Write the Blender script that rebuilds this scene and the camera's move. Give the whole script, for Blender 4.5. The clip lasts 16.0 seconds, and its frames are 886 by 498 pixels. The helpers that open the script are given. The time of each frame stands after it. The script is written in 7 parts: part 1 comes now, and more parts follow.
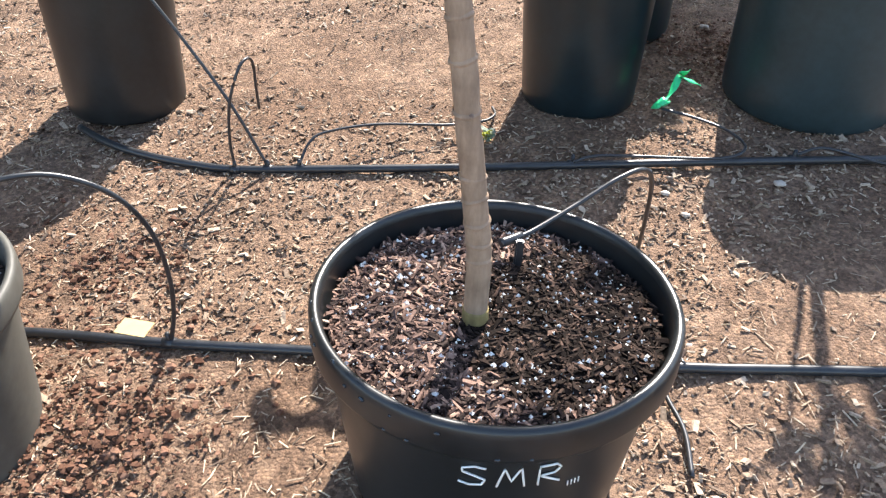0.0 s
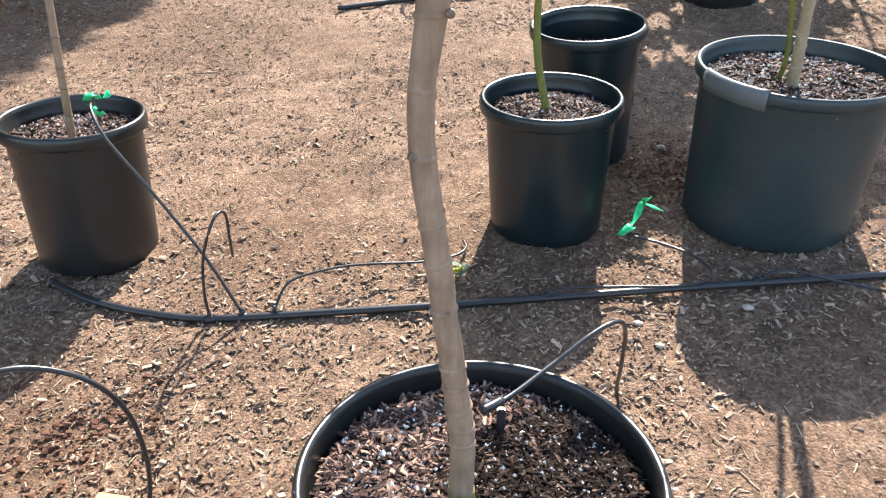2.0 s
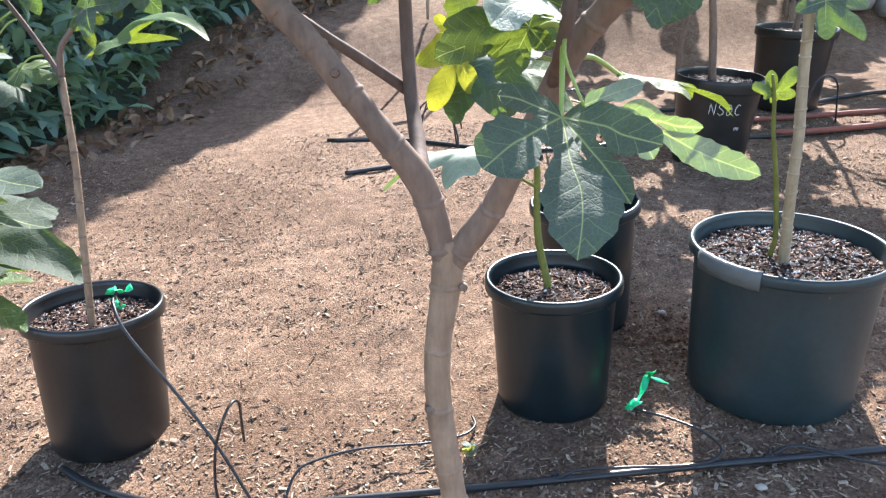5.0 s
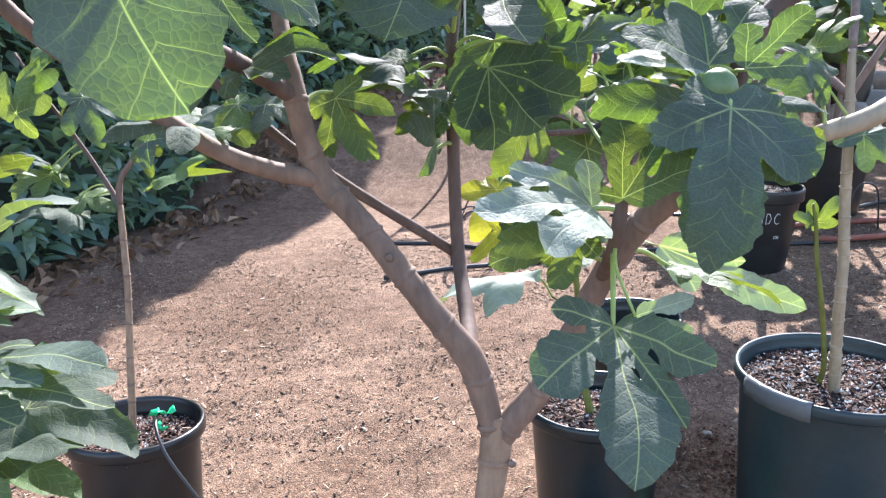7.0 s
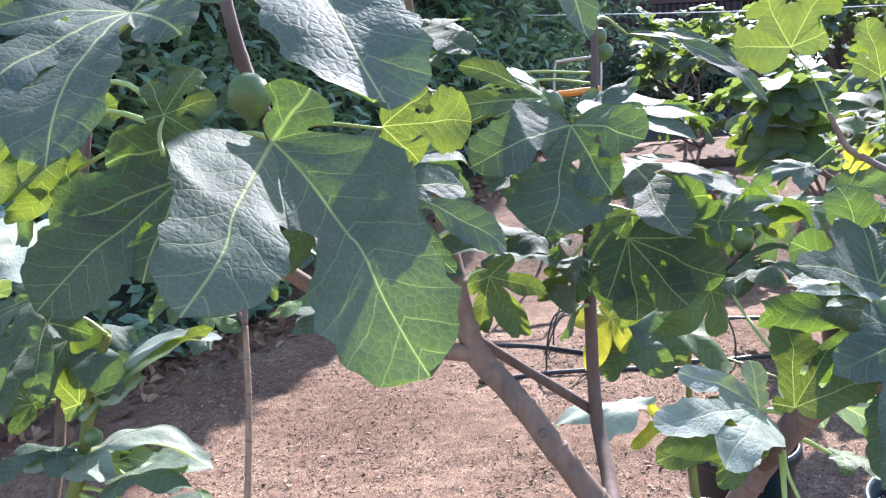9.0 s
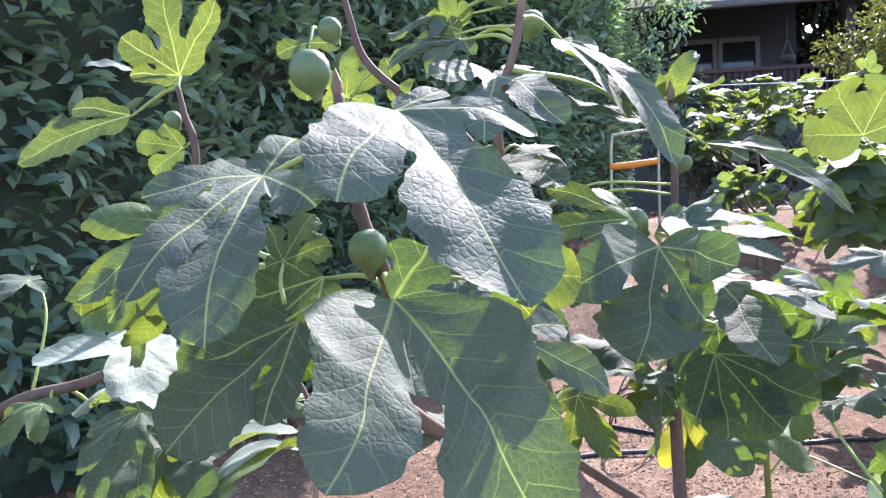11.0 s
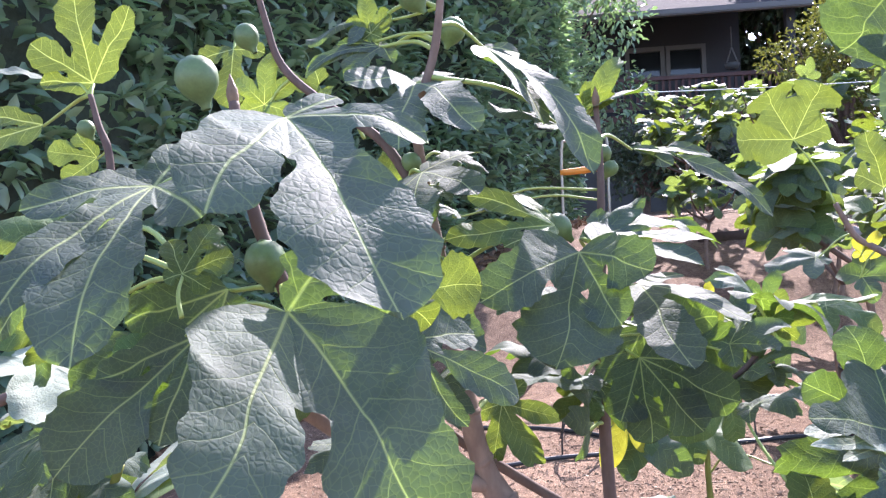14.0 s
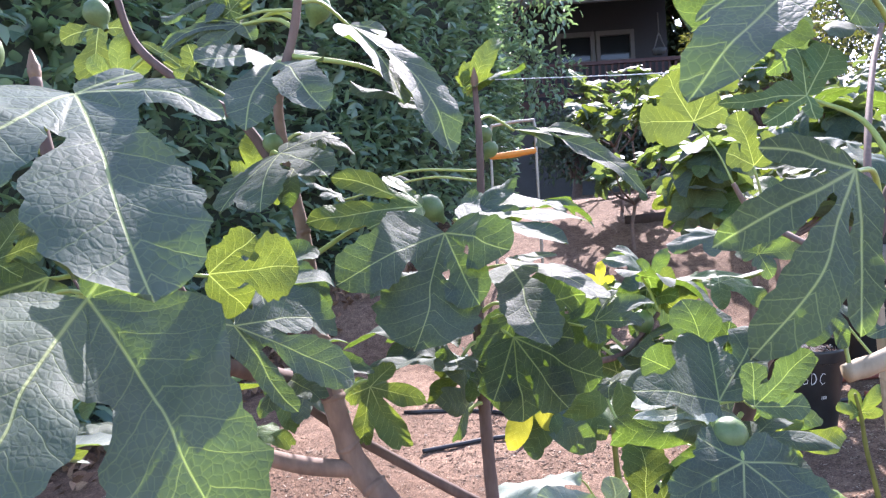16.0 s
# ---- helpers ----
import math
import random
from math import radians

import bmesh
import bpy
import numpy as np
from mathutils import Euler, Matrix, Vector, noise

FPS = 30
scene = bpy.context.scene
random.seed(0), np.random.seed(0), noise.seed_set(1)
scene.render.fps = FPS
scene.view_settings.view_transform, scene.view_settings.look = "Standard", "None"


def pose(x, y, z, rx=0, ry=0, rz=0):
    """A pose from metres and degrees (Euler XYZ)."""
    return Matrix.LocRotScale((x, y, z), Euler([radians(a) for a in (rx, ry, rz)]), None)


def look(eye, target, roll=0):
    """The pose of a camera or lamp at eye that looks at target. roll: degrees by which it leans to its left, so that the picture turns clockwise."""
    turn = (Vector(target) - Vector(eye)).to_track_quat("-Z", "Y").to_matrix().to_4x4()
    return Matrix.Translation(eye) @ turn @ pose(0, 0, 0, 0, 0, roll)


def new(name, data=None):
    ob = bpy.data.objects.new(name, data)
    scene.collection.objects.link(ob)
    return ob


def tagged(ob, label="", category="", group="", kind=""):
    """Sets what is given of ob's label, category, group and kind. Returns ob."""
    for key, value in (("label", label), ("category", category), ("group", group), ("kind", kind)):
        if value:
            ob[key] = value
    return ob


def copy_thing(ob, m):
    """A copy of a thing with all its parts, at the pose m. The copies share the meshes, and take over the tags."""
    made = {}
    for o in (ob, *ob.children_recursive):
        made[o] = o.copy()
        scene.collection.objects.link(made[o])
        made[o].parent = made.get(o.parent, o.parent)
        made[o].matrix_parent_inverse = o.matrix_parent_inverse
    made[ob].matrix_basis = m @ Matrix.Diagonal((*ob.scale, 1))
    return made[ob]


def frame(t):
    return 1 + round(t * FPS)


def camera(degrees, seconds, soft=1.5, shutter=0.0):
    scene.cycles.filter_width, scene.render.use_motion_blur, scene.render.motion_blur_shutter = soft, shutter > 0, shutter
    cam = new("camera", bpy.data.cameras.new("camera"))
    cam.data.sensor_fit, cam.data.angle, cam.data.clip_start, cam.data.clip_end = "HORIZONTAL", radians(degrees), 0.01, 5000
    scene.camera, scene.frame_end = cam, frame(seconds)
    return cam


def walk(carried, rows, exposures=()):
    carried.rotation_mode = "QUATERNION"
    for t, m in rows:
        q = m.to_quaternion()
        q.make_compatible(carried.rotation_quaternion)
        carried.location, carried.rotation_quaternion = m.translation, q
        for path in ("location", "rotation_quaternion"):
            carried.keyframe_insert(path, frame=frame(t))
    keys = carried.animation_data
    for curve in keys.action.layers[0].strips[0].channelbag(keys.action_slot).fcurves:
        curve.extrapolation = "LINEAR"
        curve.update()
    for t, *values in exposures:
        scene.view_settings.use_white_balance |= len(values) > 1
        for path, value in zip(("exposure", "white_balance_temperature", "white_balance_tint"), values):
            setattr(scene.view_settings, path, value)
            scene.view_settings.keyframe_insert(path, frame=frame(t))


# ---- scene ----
cam = camera(61.4, 16.0, soft=1.3)
METRES, EYE, TILT, LEAN, TURN = 0.5, 0.76, -36.0, -2.0, 0.0
ROWS = [
    (0.0, 0.0, 0.0, 0.0, -0.0, 0.0, 0.0),
    (0.5, 0.0048, 0.0019, 0.036, -0.32, 1.42, 0.64),
    (1.0, 0.001, -0.0011, 0.0739, -0.83, 3.06, 1.5),
    (1.5, -0.0075, -0.0064, 0.1373, -1.43, 4.9, 2.31),
    (2.0, -0.0065, -0.0285, 0.1765, -1.92, 6.76, 3.03),
    (2.5, -0.0025, -0.0563, 0.222, -2.27, 8.58, 3.58),
    (3.0, -0.0105, -0.0792, 0.2437, -2.33, 10.24, 3.93),
    (3.5, -0.0147, -0.0962, 0.2627, -2.18, 11.77, 4.15),
    (4.0, -0.0115, -0.1104, 0.2849, -1.91, 13.33, 4.25),
    (6.5, -0.0324, -0.1966, 0.4286, -0.01, 22.42, 3.26),
    (7.0, -0.0325, -0.2089, 0.4521, 0.93, 23.99, 2.8),
    (7.5, -0.0434, -0.2313, 0.4737, 2.09, 25.68, 2.31),
    (8.0, -0.0634, -0.2644, 0.4987, 3.45, 27.46, 1.59),
    (8.5, -0.0959, -0.2986, 0.5165, 4.92, 29.23, 0.68),
    (9.0, -0.1251, -0.3282, 0.5393, 6.47, 30.93, -0.34),
    (9.5, -0.1552, -0.3633, 0.5495, 7.98, 32.49, -1.49),
    (10.0, -0.174, -0.3891, 0.5702, 9.25, 33.9, -2.4),
    (12.5, -0.1556, -0.4057, 0.6016, 9.87, 36.86, -2.91),
    (13.0, -0.1357, -0.3991, 0.6105, 9.04, 36.84, -2.1),
    (13.5, -0.1333, -0.3961, 0.6096, 8.34, 36.73, -1.15),
    (14.0, -0.1186, -0.386, 0.602, 7.65, 36.49, -0.1),
    (14.5, -0.0968, -0.375, 0.6085, 6.85, 36.23, 0.94),
    (15.0, -0.0702, -0.366, 0.6152, 6.04, 35.95, 1.94),
    (15.5, -0.0376, -0.3534, 0.6154, 5.3, 35.64, 2.76),
    (16.0, -0.0077, -0.3589, 0.6029, 4.47, 35.3, 3.48),
]
walk(cam, [(t, pose(0, 0, EYE, TILT, LEAN, TURN) @ pose(METRES * x, METRES * y, METRES * z, 90 + pitch, roll, yaw)) for t, x, y, z, yaw, pitch, roll in ROWS],
     exposures=[(0.0, 1.86, 6600, 11), (2.5, 1.82, 6600, 10), (3.3, 1.88, 6400, 8), (4.0, 1.90, 6300, 9), (7.0, 1.88, 6000, 16), (8.5, 1.86, 5850, 18), (12.0, 1.95, 6100, 25), (16.0, 1.93, 6050, 26)])

# ---- daylight ----
SUN_ELEVATION, SUN_AZIMUTH = 42.0, 15.8          # azimuth: degrees to the right of straight ahead (+y)
world = bpy.data.worlds.new("sky")
scene.world = world
world.use_nodes = True
wn = world.node_tree.nodes
sky = wn.new("ShaderNodeTexSky")
sky.sky_type = "NISHITA"
sky.sun_disc = False
sky.sun_elevation = radians(SUN_ELEVATION)
sky.sun_rotation = radians(SUN_AZIMUTH)
world.node_tree.links.new(sky.outputs[0], wn["Background"].inputs[0])
wn["Background"].inputs[1].default_value = 0.15
sun = new("sun", bpy.data.lights.new("sun", "SUN"))
sun.data.energy, sun.data.angle, sun.data.color = 4.8, radians(0.55), (1.0, 0.95, 0.88)
sun_way = Vector((math.sin(radians(SUN_AZIMUTH)) * math.cos(radians(SUN_ELEVATION)),
                  math.cos(radians(SUN_AZIMUTH)) * math.cos(radians(SUN_ELEVATION)), math.sin(radians(SUN_ELEVATION))))
sun.matrix_world = look(sun_way * 30, (0, 0, 0))

# ---- materials ----
def material(name, rough=0.6, metal=0.0, spec=0.5):
    m = bpy.data.materials.new(name)
    m.use_nodes = True
    b = m.node_tree.nodes["Principled BSDF"]
    b.inputs["Roughness"].default_value = rough
    b.inputs["Metallic"].default_value = metal
    b.inputs["Specular IOR Level"].default_value = spec
    return m, m.node_tree.nodes, m.node_tree.links, b


def ramp(nodes, links, src, stops, out=None):
    r = nodes.new("ShaderNodeValToRGB")
    e = r.color_ramp.elements
    while len(e) < len(stops):
        e.new(0.5)
    for k, (p, c) in zip(e, stops):
        k.position, k.color = p, (*c, 1)
    links.new(src, r.inputs[0])
    if out:
        links.new(r.outputs[0], out)
    return r.outputs[0]


def tex(nodes, links, scale, detail=6, rough=0.6, kind="Noise", coord="Object", stretch=None):
    c = nodes.new("ShaderNodeTexCoord")
    n = nodes.new("ShaderNodeTex" + kind)
    n.inputs["Scale"].default_value = scale
    if kind == "Noise":
        n.inputs["Detail"].default_value = detail
        n.inputs["Roughness"].default_value = rough
    src = c.outputs[coord]
    if stretch:
        mp = nodes.new("ShaderNodeMapping")
        mp.inputs["Scale"].default_value = stretch
        links.new(src, mp.inputs[0])
        src = mp.outputs[0]
    links.new(src, n.inputs["Vector"])
    return n


def math_node(nodes, links, op, a, b=None, c=None):
    n = nodes.new("ShaderNodeMath")
    n.operation = op
    for i, v in enumerate((a, b, c)):
        if v is None:
            continue
        if isinstance(v, (int, float)):
            n.inputs[i].default_value = v
        else:
            links.new(v, n.inputs[i])
    return n.outputs[0]


def mix_rgb(nodes, links, fac, a, b, blend="MIX"):
    n = nodes.new("ShaderNodeMix")
    n.data_type, n.blend_type = "RGBA", blend
    for sock, v in ((n.inputs[0], fac), (n.inputs[6], a), (n.inputs[7], b)):
        if isinstance(v, (int, float)):
            sock.default_value = v
        elif isinstance(v, tuple):
            sock.default_value = (*v, 1)
        else:
            links.new(v, sock)
    return n.outputs[2]


def bump(nodes, links, bsdf, height, strength=0.5, distance=0.002):
    b = nodes.new("ShaderNodeBump")
    b.inputs["Strength"].default_value = strength
    b.inputs["Distance"].default_value = distance
    links.new(height, b.inputs["Height"])
    links.new(b.outputs[0], bsdf.inputs["Normal"])
    return b


def plain(name, colour, rough=0.6, vary=0.25, scale=40, bumped=0.3, dist=0.001, metal=0.0, spec=0.5, coord="Object", stretch=None):
    """Paint, plastic, soil and the like: one colour with two scales of variation and fine relief."""
    m, n, l, b = material(name, rough, metal, spec)
    a, f = tex(n, l, scale, coord=coord, stretch=stretch), tex(n, l, scale * 7, coord=coord, stretch=stretch)
    h = math_node(n, l, "ADD", math_node(n, l, "MULTIPLY", a.outputs[0], 0.6), math_node(n, l, "MULTIPLY", f.outputs[0], 0.4))
    lo, hi = [tuple(c * k for c in colour) for k in (1 - vary, 1 + vary)]
    ramp(n, l, h, [(0.3, lo), (0.7, hi)], b.inputs["Base Color"])
    r = n.new("ShaderNodeMapRange")
    r.inputs[3].default_value, r.inputs[4].default_value = max(0.05, rough - 0.1), min(1, rough + 0.1)
    l.new(a.outputs[0], r.inputs[0])
    l.new(r.outputs[0], b.inputs["Roughness"])
    if bumped:
        bump(n, l, b, h, bumped, dist)
    return m


def chips(name, stops, rough=0.8, spec=0.15):
    """Loose bits: every bit takes its own colour."""
    m, n, l, b = material(name, rough, spec=spec)
    g = n.new("ShaderNodeNewGeometry")
    t = tex(n, l, 300, 4, stretch=(1, 1, 1))
    c = ramp(n, l, g.outputs["Random Per Island"], stops)
    k = ramp(n, l, t.outputs[0], [(0.3, (0.6, 0.6, 0.6)), (0.7, (1.15, 1.15, 1.15))])
    l.new(mix_rgb(n, l, 1.0, c, k, "MULTIPLY"), b.inputs["Base Color"])
    bump(n, l, b, t.outputs[0], 0.5, 0.001)
    return m


def bark_material(name, light, dark, rough=0.75, rings=0.0):
    """Smooth fig bark: grey-brown, fine lengthwise streaks, pale scars."""
    m, n, l, b = material(name, rough, spec=0.25)
    a, f = tex(n, l, 28, 5), tex(n, l, 140, 5, stretch=(1, 1, 0.35))
    streak = tex(n, l, 75, 4, stretch=(1, 1, 0.05))
    h = math_node(n, l, "ADD", math_node(n, l, "MULTIPLY", a.outputs[0], 0.34), math_node(n, l, "MULTIPLY_ADD", f.outputs[0], 0.36, math_node(n, l, "MULTIPLY", streak.outputs[0], 0.30)))
    if rings:
        w = tex(n, l, 9.0, kind="Wave", stretch=(0.25, 0.25, 1.0))
        w.bands_direction = "Z"
        w.inputs["Distortion"].default_value, w.inputs["Detail"].default_value, w.inputs["Detail Scale"].default_value = 5.0, 3.0, 2.5
        h = math_node(n, l, "MULTIPLY_ADD", math_node(n, l, "POWER", w.outputs["Fac"], 4.0), -rings, math_node(n, l, "ADD", h, rings * 0.3))
    ramp(n, l, h, [(0.34, dark), (0.5, tuple((p + q) / 2 for p, q in zip(light, dark))), (0.64, light)], b.inputs["Base Color"])
    bump(n, l, b, h, 0.5, 0.0012)
    return m


def leaf_material(name, top, vein, through_colour, glow=0.34, rough=0.42, old=(0.10, 0.13, 0.02)):
    """Fig leaf: pale veins by the leaf's own coordinates (along the nearest main vein, across it), rough relief, light shining through."""
    m, n, l, b = material(name, rough, spec=0.22)
    b.inputs["Sheen Weight"].default_value = 0.05
    b.inputs["Sheen Roughness"].default_value = 0.45
    b.inputs["Sheen Tint"].default_value = (0.96, 0.98, 1.0, 1)
    uv = n.new("ShaderNodeUVMap")
    uv.uv_map = "vein"
    s = n.new("ShaderNodeSeparateXYZ")
    l.new(uv.outputs[0], s.inputs[0])
    along, across = s.outputs[0], s.outputs[1]
    warp = tex(n, l, 4.5, 3)
    wob = math_node(n, l, "MULTIPLY", math_node(n, l, "SUBTRACT", warp.outputs[0], 0.5), 0.07)
    width = math_node(n, l, "MULTIPLY_ADD", along, -0.0030, 0.0052)
    mr = n.new("ShaderNodeMapRange")
    mr.interpolation_type = "SMOOTHSTEP"
    for i, v in ((1, 1.7), (2, 0.5), (3, 0.0), (4, 1.0)):
        mr.inputs[i].default_value = v
    l.new(math_node(n, l, "DIVIDE", across, width), mr.inputs[0])
    # side veins leave the main one at a slant
    half = n.new("ShaderNodeUVMap")
    half.uv_map = "side"
    hs = n.new("ShaderNodeSeparateXYZ")
    l.new(half.outputs[0], hs.inputs[0])
    bow = math_node(n, l, "MULTIPLY", math_node(n, l, "MULTIPLY_ADD", across, 1.5, -1.05), across)
    q = math_node(n, l, "ADD", math_node(n, l, "ADD", bow, along), math_node(n, l, "MULTIPLY_ADD", hs.outputs[0], 0.052, wob))
    fr = math_node(n, l, "PINGPONG", math_node(n, l, "MULTIPLY", q, 8.5), 0.5)
    mr2 = n.new("ShaderNodeMapRange")
    mr2.interpolation_type = "SMOOTHSTEP"
    for i, v in ((1, 0.036), (2, 0.010), (3, 0.0), (4, 0.42)):
        mr2.inputs[i].default_value = v
    l.new(math_node(n, l, "MULTIPLY_ADD", across, 0.10, fr), mr2.inputs[0])
    # fine net between them
    net = n.new("ShaderNodeTexVoronoi")
    net.feature = "DISTANCE_TO_EDGE"
    net.inputs["Scale"].default_value = 34
    l.new(uv.outputs[0], net.inputs["Vector"])
    mr3 = n.new("ShaderNodeMapRange")
    for i, v in ((1, 0.085), (2, 0.0), (3, 0.0), (4, 0.42)):
        mr3.inputs[i].default_value = v
    l.new(net.outputs["Distance"], mr3.inputs[0])
    veins = math_node(n, l, "MAXIMUM", mr.outputs[0], mr2.outputs[0])
    wide_veins = []
    for src, lo, hi, top_value in ((math_node(n, l, "DIVIDE", across, width), 0.8, 3.0, 1.0), (math_node(n, l, "MULTIPLY_ADD", across, 0.10, fr), 0.014, 0.062, 0.8)):
        w = n.new("ShaderNodeMapRange")
        w.interpolation_type = "SMOOTHSTEP"
        for i, v in ((1, hi), (2, lo), (3, 0.0), (4, top_value)):
            w.inputs[i].default_value = v
        l.new(src, w.inputs[0])
        wide_veins.append(w.outputs[0])
    lit_veins = math_node(n, l, "MAXIMUM", math_node(n, l, "MAXIMUM", *wide_veins), mr3.outputs[0])
    blotch, rnd = tex(n, l, 2.5, 5), n.new("ShaderNodeObjectInfo")
    dark, lite = tuple(c * 0.72 for c in top), tuple(c * 1.25 for c in top)
    base = ramp(n, l, blotch.outputs[0], [(0.3, dark), (0.7, lite)])
    shift = n.new("ShaderNodeHueSaturation")
    l.new(math_node(n, l, "MULTIPLY_ADD", rnd.outputs["Random"], 0.03, 0.485), shift.inputs["Hue"])
    l.new(math_node(n, l, "MULTIPLY_ADD", rnd.outputs["Random"], 0.35, 0.82), shift.inputs["Value"])
    l.new(base, shift.inputs["Color"])
    l.new(mix_rgb(n, l, math_node(n, l, "MAXIMUM", math_node(n, l, "MULTIPLY", mr.outputs[0], 0.75), math_node(n, l, "MULTIPLY", mr2.outputs[0], 0.5)), shift.outputs[0], vein), b.inputs["Base Color"])
    pillow = math_node(n, l, "MULTIPLY", math_node(n, l, "POWER", math_node(n, l, "MULTIPLY", fr, 2.0), 0.5), 0.5)
    crink = n.new("ShaderNodeTexNoise")
    crink.inputs["Scale"].default_value, crink.inputs["Detail"].default_value, crink.inputs["Distortion"].default_value = 1.0, 4.0, 0.6
    cm = n.new("ShaderNodeMapping")
    cm.inputs["Scale"].default_value = (24.0, 27.0, 1.0)
    l.new(uv.outputs[0], cm.inputs[0])
    l.new(cm.outputs[0], crink.inputs["Vector"])
    cell = math_node(n, l, "MULTIPLY", math_node(n, l, "MINIMUM", math_node(n, l, "MULTIPLY", net.outputs["Distance"], 5.0), 1.0), 0.20)
    pillow = math_node(n, l, "ADD", pillow, cell)
    hgt = math_node(n, l, "ADD", math_node(n, l, "SUBTRACT", pillow, math_node(n, l, "MULTIPLY", veins, 0.45)), math_node(n, l, "MULTIPLY", crink.outputs[0], 0.8))
    bp = bump(n, l, b, hgt, 0.33, 0.0018)
    tr = n.new("ShaderNodeBsdfTranslucent")
    tc = mix_rgb(n, l, math_node(n, l, "MULTIPLY", lit_veins, 0.95), through_colour, tuple(min(1, c * 2.0 + 0.20 - 0.12 * (i == 2)) for i, c in enumerate(through_colour)))
    tc2 = mix_rgb(n, l, 1.0, tc, ramp(n, l, blotch.outputs[0], [(0.3, (0.75, 0.75, 0.75)), (0.7, (1.1, 1.1, 1.1))]), "MULTIPLY")
    l.new(tc2, tr.inputs[0])
    l.new(bp.outputs[0], tr.inputs["Normal"])
    mx = n.new("ShaderNodeMixShader")
    mx.inputs[0].default_value = glow
    l.new(b.outputs[0], mx.inputs[1])
    l.new(tr.outputs[0], mx.inputs[2])
    l.new(mx.outputs[0], n["Material Output"].inputs[0])
    return m


def small_leaf_material(name, stops, through_colour, glow=0.25, rough=0.35):
    m, n, l, b = material(name, rough, spec=0.5)
    g = n.new("ShaderNodeNewGeometry")
    c = ramp(n, l, g.outputs["Random Per Island"], stops)
    l.new(c, b.inputs["Base Color"])
    tr = n.new("ShaderNodeBsdfTranslucent")
    tr.inputs[0].default_value = (*through_colour, 1)
    mx = n.new("ShaderNodeMixShader")
    mx.inputs[0].default_value = glow
    l.new(b.outputs[0], mx.inputs[1])
    l.new(tr.outputs[0], mx.inputs[2])
    l.new(mx.outputs[0], n["Material Output"].inputs[0])
    return m


LEAF = leaf_material("mature_fig_leaf", (0.078, 0.104, 0.084), (0.40, 0.45, 0.20), (0.165, 0.29, 0.016), 0.27, 0.66)
YOUNG = leaf_material("young_fig_leaf", (0.080, 0.135, 0.055), (0.46, 0.54, 0.26), (0.25, 0.335, 0.020), 0.24, 0.52)
FAR_LEAF = leaf_material("distant_fig_leaf", (0.070, 0.108, 0.088), (0.20, 0.28, 0.16), (0.27, 0.38, 0.06), 0.28, 0.62)
# paler copy of the fig leaf: on the figs, sunlight is put into its colour
PALE = leaf_material("pale_and_sunlit_leaf", (0.24, 0.28, 0.235), (0.45, 0.48, 0.34), (0.30, 0.46, 0.06), 0.22, 0.6)
YELLOW = leaf_material("yellowing_fig_leaf", (0.26, 0.28, 0.03), (0.45, 0.45, 0.15), (0.70, 0.68, 0.04), 0.36)
BARK_TRUNK = bark_material("grey_fig_trunk", (0.375, 0.262, 0.180), (0.17, 0.112, 0.076), rings=0.03)
BARK = bark_material("fig_bark", (0.27, 0.19, 0.145), (0.12, 0.082, 0.066))
BARK_DARK = bark_material("young_fig_bark", (0.17, 0.12, 0.10), (0.075, 0.05, 0.042))
BARK_PALE = bark_material("pale_fig_bark", (0.44, 0.36, 0.25), (0.25, 0.20, 0.13))
BARK_FOOT = bark_material("olive_trunk_foot", (0.30, 0.23, 0.09), (0.13, 0.09, 0.04))
BARK_GREEN = bark_material("green_fig_stem", (0.20, 0.22, 0.05), (0.10, 0.10, 0.03))
STALK = plain("leaf_stalk_green", (0.30, 0.38, 0.10), 0.45, 0.2, 90, 0.2)
FRUIT = plain("unripe_fig_skin", (0.105, 0.165, 0.060), 0.45, 0.3, 60, 0.25, 0.0006)
BUD = plain("brown_fig_bud", (0.19, 0.115, 0.065), 0.6, 0.35, 120, 0.4)
PLASTIC = plain("black_pot_plastic", (0.013, 0.014, 0.0145), 0.36, 0.45, 14, 0.10, 0.0006, spec=0.5)
# black plastic with the teal cast of lens flare mixed into its colour
TEAL_PLASTIC = plain("blue_black_pot_plastic", (0.0065, 0.015, 0.0185), 0.33, 0.40, 12, 0.10, 0.0006, spec=0.5)
GREY_PLASTIC = plain("sun_bleached_pot_plastic", (0.075, 0.072, 0.062), 0.6, 0.35, 9, 0.15, 0.0006, spec=0.4)
# black plastic lifted towards teal: lens haze painted into the base colour
HAZED_PLASTIC = plain("hazed_pot_plastic", (0.0185, 0.034, 0.038), 0.44, 0.40, 9, 0.10, 0.0006, spec=0.5)
RED_HOSE = plain("dusty_red_rubber_hose", (0.27, 0.085, 0.055), 0.55, 0.3, 40, 0.15, 0.0006)
BANK_STONE = plain("grey_field_stone", (0.27, 0.245, 0.225), 0.9, 0.35, 14, 0.6, 0.006)
OLD_TIMBER = plain("weathered_brown_timber", (0.085, 0.055, 0.042), 0.85, 0.35, 30, 0.5, 0.002)
HOSE = plain("black_poly_hose", (0.022, 0.023, 0.026), 0.36, 0.35, 50, 0.15, 0.0006)
TAPE = plain("grey_tape", (0.11, 0.12, 0.125), 0.4, 0.15, 60, 0.2)
GREEN_TAPE = plain("green_plastic_ribbon", (0.02, 0.50, 0.20), 0.35, 0.2, 60, 0.1)
CHALK = plain("white_paint_pen", (0.80, 0.80, 0.76), 0.7, 0.1, 200, 0.2)
PERLITE = plain("white_perlite", (0.80, 0.78, 0.73), 0.9, 0.12, 200, 0.4)
